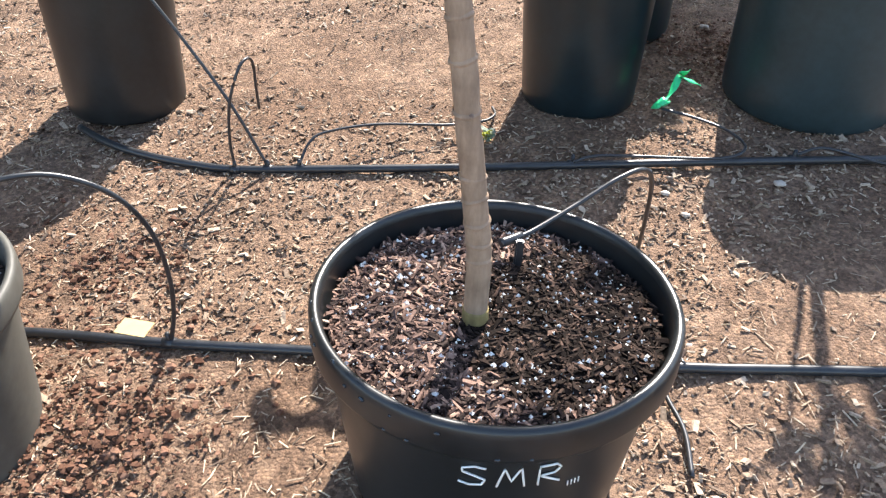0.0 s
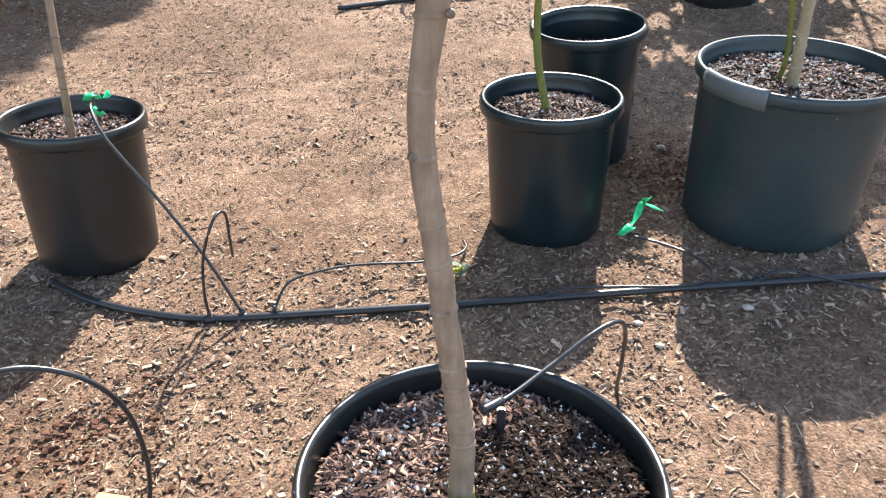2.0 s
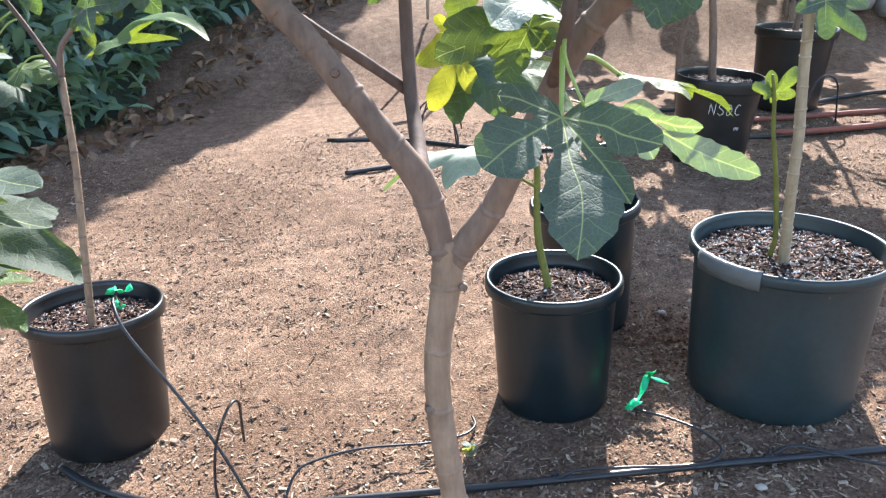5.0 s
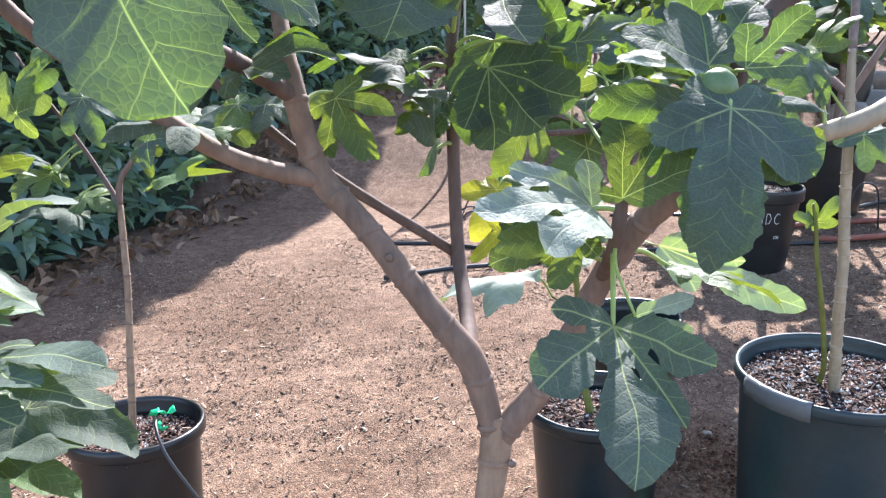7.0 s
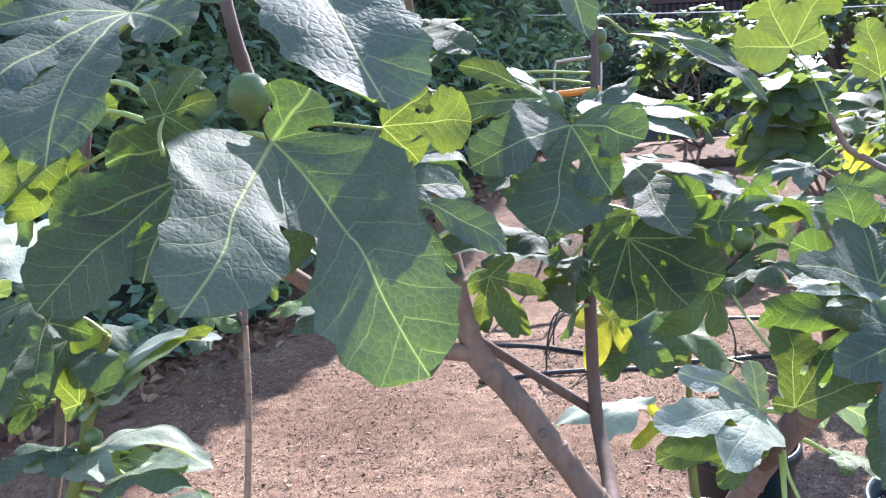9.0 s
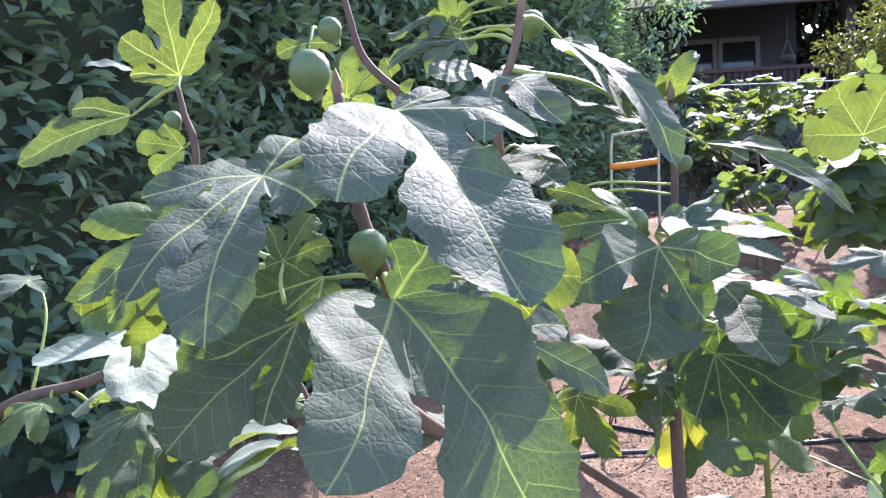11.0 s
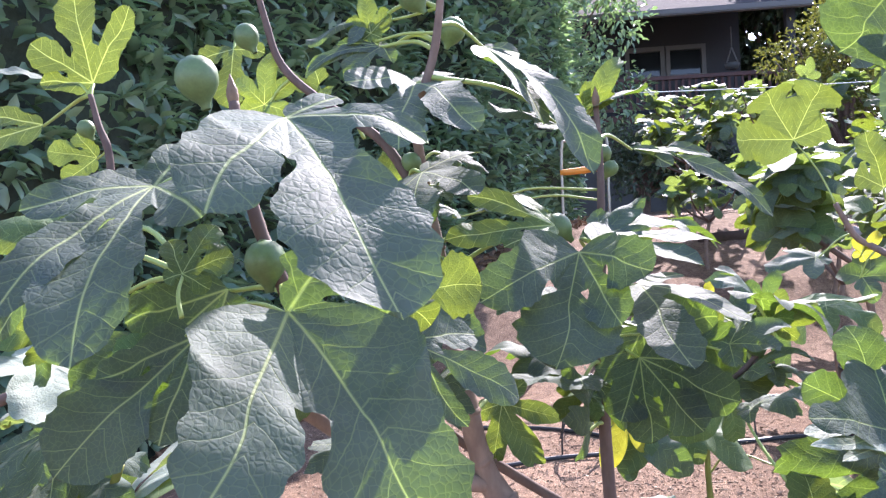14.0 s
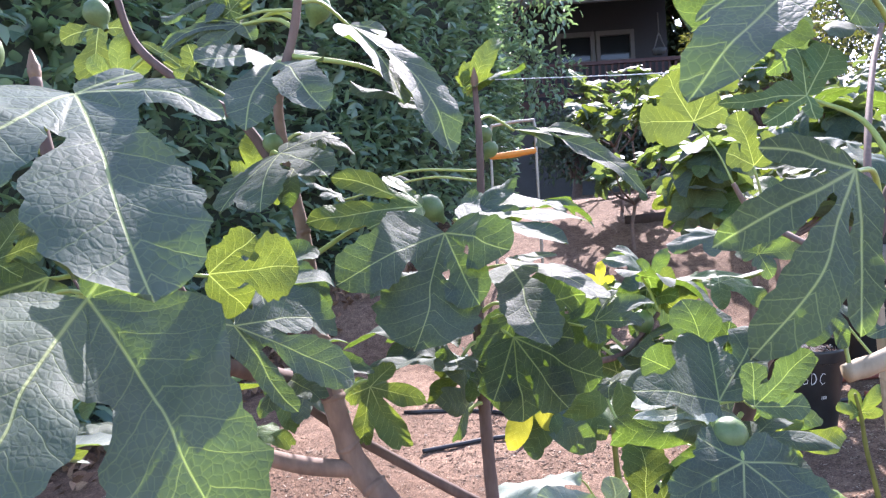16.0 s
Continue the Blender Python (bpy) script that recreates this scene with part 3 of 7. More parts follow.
# beads of water along the lip
rngd = np.random.default_rng(8)
water_m, wn_, wl_, wb_ = material("water_drop", 0.03, spec=0.5)
wb_.inputs["Base Color"].default_value = (0.02, 0.025, 0.03, 1)
for k in range(16):
    a = math.radians(-172 + 92 * (k / 16) + rngd.uniform(-3, 3))
    bm = bmesh.new()
    bmesh.ops.create_icosphere(bm, subdivisions=2, radius=1.0)
    s = rngd.uniform(0.0016, 0.0036)
    zz = NEAR_H - rngd.choice([0.003, 0.012, 0.032])
    rr = NEAR_R - (0.004 if zz > NEAR_H - 0.005 else 0.0004)
    for v in bm.verts:
        v.co = Vector((v.co.x * s * 0.6 + rr, v.co.y * s * 1.2, v.co.z * s * 0.8 + zz))
    bmesh.ops.rotate(bm, verts=bm.verts, matrix=Matrix.Rotation(a, 3, "Z"))
    part("water_drop", bm, water_m, pot_near)

nursery_pot((-0.635, 1.451, 0.064), (-0.630, 1.450, 0.362), 0.1355, "black plastic nursery pot on the dirt with a slim sapling", 0.038, 0.86, 0.027, 2, 1100, 240)
nursery_pot((0.300, 1.440, 0.118), (0.290, 1.428, 0.403), 0.139, "black plastic nursery pot with a green-stemmed fig", 0.042, 0.82, 0.027, 3, 1100, 260, 0.016, plastic=TEAL_PLASTIC)
pot_right = nursery_pot((0.756, 1.410, 0.145), (0.749, 1.390, 0.470), 0.1885, "wide black nursery pot with grey tape on its lip", 0.034, 0.87, 0.024, 4, 1400, 700, 0.004, plastic=HAZED_PLASTIC)
nursery_pot((0.452, 1.766, 0.150), (0.425, 1.737, 0.472), 0.132, "black nursery pot half filled with dry mix, no plant", 0.078, 0.80, 0.026, 5, 500, 60, plastic=TEAL_PLASTIC)
nursery_pot((-0.612, 0.60, -0.002), (-0.606, 0.595, 0.250), 0.165, "grey-black nursery pot streaked with dust", 0.03, 0.82, 0.034, 6, 500, 150, plastic=GREY_PLASTIC)
pot_label = nursery_pot((1.245, 2.98, 0.275), (1.255, 2.95, 0.628), 0.172, "black nursery pot lettered NSDC in the back row", 0.03, 0.80, 0.05, 7, 350, 90)
LABEL_H = 0.354
label_wall = lambda z: 0.172 * 0.80 + (0.159 - 0.172 * 0.80) * z / (LABEL_H - 0.05)
pen_marks(pot_label, None, None, label_wall, word([N_, S_, D_, C_]), 0.125, LABEL_H - 0.105, -100, 0.042)
bm = bmesh.new()
for k in range(4):
    a, z = math.radians(-82 + 2.2 * k), LABEL_H - 0.185
    r = label_wall(z) + 0.0006
    tube(bm, [Vector((r * math.cos(a), r * math.sin(a), z)), Vector((r * math.cos(a), r * math.sin(a), z + 0.012))], [0.0012] * 2, 5)
part("written_date", bm, CHALK, pot_label, "small white pen strokes")
pot_row = nursery_pot((1.93, 3.72, 0.38), (1.93, 3.69, 0.77), 0.19, "black nursery pot in the back row", 0.03, 0.80, 0.04, 8, 200, 60)
for x, y in ((2.75, 3.9), (3.3, 2.7), (2.45, 2.45), (2.9, 5.4)):
    copy_thing(pot_row, Matrix.Translation((x, y, ground_height(x, y) - 0.004)) @ pose(0, 0, 0, 3, 0, 40 * x))

# tape wrapped over the broken lip of the wide pot
bm = bmesh.new()
hr, Rr = (Vector((0.742, 1.378, 0.466)) - Vector((0.748, 1.44, 0.145))).length, 0.190
prof = [(Rr + 0.0012, hr - 0.034), (Rr + 0.0018, hr - 0.018), (Rr + 0.0015, hr - 0.006), (Rr - 0.003, hr + 0.0022), (Rr - 0.010, hr + 0.0018), (Rr - 0.016, hr - 0.010)]
cols = []
for k in range(15):
    a = math.radians(-174 + 3.1 * k)
    cols.append([bm.verts.new(((r + 0.0006 * math.sin(k * 1.7)) * math.cos(a), (r + 0.0006 * math.sin(k * 1.7)) * math.sin(a), z + 0.0005 * math.cos(2.3 * k))) for r, z in prof])
for a, b in zip(cols, cols[1:]):
    for i in range(len(prof) - 1):
        bm.faces.new((a[i], b[i], b[i + 1], a[i + 1]))
tape = part("tape_patch", bm, TAPE, pot_right, "grey tape patch")
md = tape.modifiers.new("thick", "SOLIDIFY")
md.thickness = 0.0009

# ---- drip irrigation ----
def hose(name, pts, r, label, per=8, group="drip lines", mat=None, joints=()):
    p, q = spline(pts, [r] * len(pts), per)
    bm = bmesh.new()
    tube(bm, p, q, 10)
    ob = part(name, bm, mat or HOSE, None)
    for c in joints:
        bm = bmesh.new()
        c = Vector(c)
        tube(bm, [c - Vector((0.009, 0, 0)), c, c + Vector((0.009, 0, 0))], [r * 1.12, r * 1.2, r * 1.12], 10)
        tube(bm, [c, c + Vector((0, 0, r * 1.3)), c + Vector((0, 0, r * 2.6))], [0.0042, 0.0038, 0.0032], 8)
        part("connector", bm, HOSE, ob)
    return tagged(ob, label, "irrigation hose", group)


def on_ground(pts, dz):
    return [(x, y, ground_height(x, y) + dz) for x, y in pts]


hose("drip_hose", on_ground([(-0.69, 1.33), (-0.62, 1.275), (-0.542, 1.231), (-0.438, 1.192), (-0.342, 1.171), (-0.16, 1.165), (0.045, 1.161), (0.251, 1.16), (0.534, 1.16), (0.892, 1.157), (1.4, 1.17), (2.0, 1.2)], 0.009), 0.0072,
     "black polyethylene supply hose lying on the dirt",
     joints=[(x, 1.162 + (0.008 if x < -0.2 else 0), ground_height(x, 1.165) + 0.009) for x in (-0.35, -0.29, -0.234, 0.252, 0.642)])
hose("drip_hose", on_ground([(-1.4, 0.84), (-0.9, 0.80), (-0.567, 0.778), (-0.351, 0.751), (-0.158, 0.733), (0.1, 0.712), (0.337, 0.691), (0.466, 0.684), (0.8, 0.67), (1.5, 0.66)], 0.008), 0.0072,
     "black polyethylene supply hose running behind the pots", joints=[(-0.350, 0.7515, ground_height(-0.35, 0.7515) + 0.008)])
hose("drip_tube", [(-0.35, 1.17, 0.086), (-0.352, 1.17, 0.13), (-0.344, 1.17, 0.20), (-0.327, 1.18, 0.253), (-0.316, 1.20, 0.270), (-0.310, 1.225, 0.255), (-0.315, 1.25, 0.195), (-0.319, 1.27, 0.147)], 0.0027, "thin black tube bent into a loose loop")
hose("drip_tube", [(-0.29, 1.17, 0.082), (-0.35, 1.19, 0.198), (-0.429, 1.22, 0.308), (-0.495, 1.25, 0.388), (-0.525, 1.29, 0.424), (-0.535, 1.33, 0.422), (-0.538, 1.35, 0.385)], 0.0029, "thin black tube reaching up into a pot")
hose("drip_tube", [(-0.234, 1.168, 0.090), (-0.218, 1.20, 0.118), (-0.19, 1.222, 0.128), (-0.102, 1.255, 0.13), (0.029, 1.272, 0.125), (0.098, 1.306, 0.118), (0.124, 1.341, 0.116), (0.121, 1.375, 0.116)], 0.0026, "thin black tube curling over the dirt")
hose("drip_tube", [(0.252, 1.150, 0.122), (0.291, 1.156, 0.132), (0.373, 1.152, 0.136), (0.504, 1.141, 0.143), (0.556, 1.172, 0.148), (0.545, 1.231, 0.150), (0.499, 1.285, 0.149), (0.443, 1.324, 0.148)], 0.0027, "thin black tube lying along the hose")
hose("drip_tube", [(0.642, 1.152, 0.150), (0.689, 1.158, 0.160), (0.767, 1.125, 0.154), (0.843, 1.081, 0.155), (0.95, 1.0, 0.150)], 0.0027, "thin black tube leaving the hose")
hose("drip_tube", [(-0.349, 0.752, 0.036), (-0.334, 0.751, 0.10), (-0.329, 0.75, 0.16), (-0.334, 0.74, 0.237), (-0.358, 0.72, 0.300), (-0.404, 0.70, 0.335), (-0.446, 0.67, 0.347), (-0.50, 0.64, 0.335), (-0.545, 0.61, 0.27)], 0.0032, "thin black tube arching into a pot")
hose("drip_tube", [(0.085, 0.668, 0.289), (0.115, 0.69, 0.286), (0.172, 0.732, 0.298), (0.225, 0.765, 0.316), (0.262, 0.790, 0.314), (0.286, 0.825, 0.27), (0.300, 0.86, 0.19), (0.316, 0.90, 0.10), (0.33, 0.86, 0.075), (0.332, 0.76, 0.076), (0.335, 0.69, 0.085)], 0.0030, "thin grey-black tube looping over the pot rim")
hose("drip_tube", on_ground([(0.300, 0.692), (0.304, 0.644), (0.313, 0.594), (0.307, 0.532)], 0.006), 0.0032, "thin black tube lying beside the pot")
hose("drip_hose", on_ground([(-0.36, 3.72), (0.02, 3.60), (0.45, 3.30), (0.75, 3.235), (1.07, 3.25), (1.7, 3.18), (2.14, 3.19), (3.2, 3.2)], 0.008), 0.010, "black supply hose of the back row")
hose("drip_hose", on_ground([(-0.24, 3.136), (-0.08, 3.173), (0.07, 3.20), (0.38, 3.19), (0.6, 3.14)], 0.010), 0.010, "loose end of a black supply hose")
hose("drip_hose", on_ground([(0.9, 3.9), (1.5, 3.76), (1.98, 3.70), (2.27, 3.80), (2.55, 3.86), (3.6, 3.95)], 0.008), 0.010, "black supply hose behind the back row")
hose("garden_hose", on_ground([(1.30, 3.50), (1.49, 3.48), (1.85, 3.465), (2.18, 3.47), (2.7, 3.46), (3.4, 3.50)], 0.010), 0.013, "dusty red rubber hose lying along the back row", mat=RED_HOSE)
hose("garden_hose", on_ground([(1.62, 3.19), (1.75, 3.16), (2.00, 3.17), (2.5, 3.23), (3.2, 3.30)], 0.026), 0.013, "dusty red rubber hose crossing the black one", mat=RED_HOSE)
for x, y, s in ((0.05, 3.22, 1), (0.25, 3.25, -1), (0.10, 3.6, 1), (0.85, 3.24, -1), (1.75, 3.2, 1)):
    z = ground_height(x, y)
    hose("drip_tube", [(x, y, z + 0.01), (x + 0.01 * s, y + 0.01, z + 0.12), (x + 0.07 * s, y + 0.03, z + 0.24), (x + 0.16 * s, y + 0.05, z + 0.22), (x + 0.20 * s, y + 0.08, z + 0.04)], 0.004, "thin black tube bent up from the back hose", 6)

# dripper stake in the near pot
stake = thing("dripper_stake", "black plastic dripper stake pushed into the bark mix", "dripper")
bm = bmesh.new()
box(bm, (0.0945, 0.650, 0.245), (0.1035, 0.657, 0.300), 0.0015)
part("spike", bm, HOSE, stake, smooth=False)
bm = bmesh.new()
p, q = spline([(0.080, 0.664, 0.288), (0.092, 0.672, 0.288), (0.104, 0.682, 0.287)], [0.0055, 0.0052, 0.0048], 4)
tube(bm, p, q, 10)
part("barb", bm, HOSE, stake)


def ribbon(pts, width, label, turn=(0, 0, 1)):
    """A soft strip of tape, kinked along its way."""
    bm = bmesh.new()
    p, _ = spline(pts, [1] * len(pts), 5)
    cols = []
    for i, c in enumerate(p):
        d = (p[min(i + 1, len(p) - 1)] - p[max(0, i - 1)]).normalized()
        s = d.cross(Vector((math.sin(i * 0.5) * 0.7, math.cos(i * 0.7) * 0.5, 1))).normalized() * width / 2
        cols.append((bm.verts.new(c - s), bm.verts.new(c + s)))
    for a, b in zip(cols, cols[1:]):
        bm.faces.new((a[0], b[0], b[1], a[1]))
    ob = part("ribbon", bm, GREEN_TAPE, None)
    m = ob.modifiers.new("thick", "SOLIDIFY")
    m.thickness = 0.0008
    return tagged(ob, label, "ribbon", "green ribbons")


ribbon([(0.425, 1.318, 0.150), (0.440, 1.328, 0.158), (0.462, 1.345, 0.170), (0.480, 1.37, 0.196), (0.492, 1.36, 0.212)], 0.014, "bright green plastic ribbon tied to a drip tube")
ribbon([(0.478, 1.372, 0.196), (0.500, 1.362, 0.190), (0.520, 1.355, 0.184)], 0.010, "bright green plastic ribbon end")
ribbon([(0.425, 1.325, 0.148), (0.446, 1.322, 0.166), (0.455, 1.335, 0.150)], 0.016, "bright green plastic ribbon knot")
ribbon([(-0.548, 1.335, 0.425), (-0.535, 1.325, 0.440), (-0.520, 1.330, 0.432), (-0.505, 1.335, 0.440)], 0.014, "bright green plastic ribbon tied to a tube in a pot")
ribbon([(-0.540, 1.33, 0.420), (-0.528, 1.315, 0.415), (-0.520, 1.32, 0.405)], 0.014, "bright green plastic ribbon end hanging in a pot")

bm = bmesh.new()
box(bm, (-0.024, -0.015, 0), (0.024, 0.015, 0.0022), 0.0005)
for v in bm.verts:
    v.co.z += 0.005 * v.co.x / 0.024 * (1 if v.co.x > 0 else 0)
cb = tagged(part("cardboard_scrap", bm, plain("tan_cardboard", (0.50, 0.36, 0.17), 0.8, 0.12, 60, 0.2), None, smooth=False), "torn tan cardboard scrap lying on the dirt", "scrap")
cb.matrix_world = pose(-0.405, 0.776, ground_height(-0.405, 0.776) + 0.010, 4, 3, -14)
for k, (x, y, s) in enumerate([(0.355, 0.735, 0.008), (0.60, 1.10, 0.011), (0.42, 1.02, 0.008), (0.64, 1.74, 0.012), (0.40, 1.08, 0.009)]):
    bm = bmesh.new()
    bmesh.ops.create_icosphere(bm, subdivisions=2, radius=1)
    for v in bm.verts:
        f = 1 + 0.35 * noise.noise(v.co * 1.3 + Vector((k * 3.1, 0, 0)))
        v.co = Vector((v.co.x * s * f, v.co.y * s * 0.75 * f, v.co.z * s * 0.4 * f))
    st = tagged(part("pebble", bm, plain("pale_pebble", (0.42, 0.36, 0.30), 0.85, 0.2, 60, 0.4) if k == 0 else bpy.data.materials["pale_pebble"], None), "small pale stone on the dirt", "stone", "pebbles")
    st.location = (x, y, ground_height(x, y) + s * 0.25)

# ---- fig leaves ----
def lobe_radius(phi, L, b, a):
    c = L - a
    A = math.cos(phi) ** 2 / a ** 2 + math.sin(phi) ** 2 / b ** 2
    B = -2 * c * math.cos(phi) / a ** 2
    C = c * c / a ** 2 - 1
    D = B * B - 4 * A * C
    if D < 0:
        return 0.0
    return max(0.0, (-B + math.sqrt(D)) / (2 * A))


def leaf_mesh(name, lobes, core, mats, seed=0, arch=0.12, droop=0.22, wave=0.05, around=132, rings=9, fold=0.10):
    """A lobed fig leaf of unit length: stalk joint at the origin, tip at y = 1, upper side to +z. lobes: (angle, length, half width, half length)."""
    verts, faces, uvs, sides = [(0.0, 0.0, 0.0)], [], [(0.0, 0.0)], [0.5]
    ang = [math.radians(l[0]) for l in lobes]
    for k in range(around):
        th = -math.pi + 2 * math.pi * (k + 0.5) / around
        r = core * (1 - 0.62 * math.exp(-((math.pi - abs(th)) / 0.34) ** 2))
        for a0, (_, L, b, a, *_more) in zip(ang, lobes):
            d = th - a0
            r = max(r, lobe_radius(d, L, b, a) if abs(d) < 1.6 else 0)
        r *= 1 + (0.040 * math.sin(k * 1.15 + seed) * (0.55 + 0.45 * math.sin(k * 0.37)) + 0.014 * math.sin(k * 2.7 + seed)) * (150 / around > 1.5 and 0.5 or 1) + 0.03 * noise.noise(Vector((math.cos(th) * 2, math.sin(th) * 2, seed * 1.7)))
        near = [math.exp(-(((th - a0 + math.pi) % (2 * math.pi) - math.pi) / 0.36) ** 2) + 1e-6 for a0 in ang]
        lift = sum(w * (lb[4] if len(lb) > 4 else 0.0) for w, lb in zip(near, lobes)) / sum(near)
        bend = sum(w * (lb[5] if len(lb) > 5 else 0.25) for w, lb in zip(near, lobes)) / sum(near)
        reach = sum(w * lb[1] for w, lb in zip(near, lobes)) / sum(near)
        turn = min((((th - a0 + math.pi) % (2 * math.pi) - math.pi) for a0 in ang), key=abs)
        best = min(abs((th - a0 + math.pi) % (2 * math.pi) - math.pi) for a0 in ang)
        for j in range(1, rings + 1):
            f = (j / rings) ** 0.85
            q = r * f
            x, y = q * math.sin(-th), q * math.cos(th)
            al, ac = q * math.cos(best), q * abs(math.sin(best))
            z = arch * y * (1 - y) * 1.6 if y > 0 else -0.3 * abs(y)
            z -= droop * abs(x) ** 1.5
            z += lift * q + bend * (q * max(0.0, reach - 0.22) ** 2 / reach - max(0.0, q - 0.22) ** 2)
            z += fold * min(ac, 0.25) - fold * 0.10
            z += wave * (noise.noise(Vector((x * 3.1 + seed * 5.3, y * 3.1, seed))) * q * 1.8 + 0.55 * f ** 4 * math.sin(th * 8 + seed * 2) * q)
            verts.append((x, y, z))
            uvs.append((al, ac))
            sides.append(1.0 if turn > 0 else 0.0)
    idx = lambda k, j: 1 + (k % around) * rings + j - 1
    for k in range(around):
        faces.append((0, idx(k + 1, 1), idx(k, 1)))
        for j in range(1, rings):
            faces.append((idx(k, j), idx(k + 1, j), idx(k + 1, j + 1), idx(k, j + 1)))
    me = bpy.data.meshes.new(name)
    me.from_pydata(verts, [], faces)
    me.flip_normals()
    lay = me.uv_layers.new(name="vein")
    half = me.uv_layers.new(name="side")
    lay = me.uv_layers["vein"]
    for lp in me.loops:
        lay.data[lp.index].uv = uvs[lp.vertex_index]
        half.data[lp.index].uv = (sides[lp.vertex_index], 0.0)
    me.polygons.foreach_set("use_smooth", [True] * len(me.polygons))
    me.materials.append(mats)
    return me


def lobed_mesh(lobes, mat, seed=0, core=0.34, fine=True, fold=0.10, wave=0.05):
    """A fig leaf built lobe by lobe, of unit size, stalk joint at the origin: a round heart, and from it a blade for each lobe with neck, belly and blunt tip.
    lobes, in order round the joint, the stalk's gap last: (way to the tip, half width, belly, neck, twist in degrees)."""
    vec = [np.array(l[0], float) for l in lobes]
    count = len(vec)
    L = np.array([np.linalg.norm(v) for v in vec])
    size = L.max()
    unit = [v / n for v, n in zip(vec, L)]
    step = [max(0.05, math.acos(max(-1.0, min(1.0, float(a @ b))))) for a, b in zip(unit, unit[1:])]
    alpha = np.concatenate([[0.0], np.cumsum(step)])
    edge = min(1.2, max(0.35, (2 * math.pi - alpha[-1]) * 0.42))
    mean_n = sum((np.cross(a, b) for a, b in zip(unit, unit[1:])), np.zeros(3))
    mean_n = mean_n / (np.linalg.norm(mean_n) + 1e-9) if count > 1 else np.cross(np.cross(unit[0], (0, -0.6, 0.8)), unit[0])
    if mean_n @ np.array((0.0, -0.7, 0.7)) < 0:
        mean_n = -mean_n
    seg = []
    for a, b in zip(unit, unit[1:]):
        n = np.cross(a, b)
        n = n / (np.linalg.norm(n) + 1e-9)
        seg.append(n if n @ mean_n >= 0 else -n)
    turn = 1.0 if count == 1 or np.cross(unit[0], unit[1]) @ seg[0] >= 0 else -1.0
    norm = []
    for k in range(count):
        n = mean_n * 0.25 + (seg[k - 1] if k > 0 else 0 * mean_n) + (seg[k] if k < count - 1 else 0 * mean_n)
        n = n - unit[k] * (n @ unit[k])
        n = n / (np.linalg.norm(n) + 1e-9)
        a = math.radians(lobes[k][4]) if len(lobes[k]) > 4 else 0.0
        norm.append(n * math.cos(a) + np.cross(unit[k], n) * math.sin(a))
    perp = [np.cross(n, u) * turn for n, u in zip(norm, unit)]
    belly = [l[2] if len(l) > 2 else 0.05 for l in lobes]
    neck = [l[3] if len(l) > 3 else 0.62 for l in lobes]

    def way(phi):
        k = int(np.clip(np.searchsorted(alpha, phi) - 1, 0, max(0, count - 2)))
        if count == 1 or phi < 0 or phi > alpha[-1]:
            e = 0 if phi < 0 or count == 1 else count - 1
            a = phi - alpha[e]
            return unit[e] * math.cos(a) + perp[e] * math.sin(a), norm[e]
        t = (phi - alpha[k]) / step[k]
        w = math.sin(step[k])
        d = (math.sin((1 - t) * step[k]) * unit[k] + math.sin(t * step[k]) * unit[k + 1]) / max(1e-3, w)
        n = norm[k] * (1 - t) + norm[k + 1] * t
        d = d / np.linalg.norm(d)
        n = n - d * (n @ d)
        return d, n / (np.linalg.norm(n) + 1e-9)

    def heart(phi):
        w = np.exp(-((phi - alpha) / 0.5) ** 2) + 1e-6
        r = core * float((w * L).sum() / w.sum())
        return r * (min(1.0, 0.35 + 0.65 * max(0.0, min(phi + edge, alpha[-1] + edge - phi)) / 0.5))

    inner, outer, across = (5, 22, 17) if fine else (3, 8, 9)
    half = [[0.5 * (step[k - 1] if k > 0 else edge * 1.3), 0.5 * (step[k] if k < count - 1 else edge * 1.3)] for k in range(count)]
    rays = []
    for k in range(count):
        lo = rays[-1][0] if rays else -edge
        a, b = alpha[k] - 0.74 * half[k][0], alpha[k] + 0.74 * half[k][1]
        for m in range(4):
            rays.append((lo + (a - lo) * (m + (1 if k else 0)) / 5 if k else lo + (a - lo) * m / 4, -1, 0.0))
        for m in range(across):
            u = -1 + 2 * m / (across - 1)
            rays.append((alpha[k] + u * 0.74 * half[k][1 if u > 0 else 0], k, u))
    hi = alpha[-1] + edge
    lo = rays[-1][0]
    rays += [(lo + (hi - lo) * m / 4, -1, 0.0) for m in (1, 2, 3, 4)]
    verts, uvs, sides, grid = [(0.0, 0.0, 0.0)], [(0.0, 0.0)], [0.5], []

    def crumple(p, q):
        x, y, h = p / size
        return wave * size * (noise.noise(Vector((x * 3.3 + seed * 5.3, y * 3.3, h * 3.3 + seed))) * 1.1 * q / size + 0.12 * min(1.0, 2 * q / size) * noise.noise(Vector((x * 8 + seed, y * 8, h * 8))))

    def put(p, n, q, al, ac, side, bulge):
        z = bulge + fold * min(ac, 0.25 * size) + crumple(p, q)
        verts.append(tuple((p + n * z) / size))
        uvs.append((al / size, ac / size))
        sides.append(side)

    for phi, k, u in rays:
        col = []
        d, n = way(phi)
        e = k if k >= 0 else int(np.argmin(np.abs(phi - alpha)))
        off = phi - alpha[e]
        R = heart(phi)
        for m in range(1, inner + 1):
            q = R * m / inner
            col.append(len(verts))
            put(d * q, n, q, q * math.cos(off), abs(q * math.sin(off)), 1.0 if off > 0 else 0.0, belly[e] * q * 4 * (1 - q / L[e]) * 0.9 * math.exp(-(off / 0.6) ** 2))
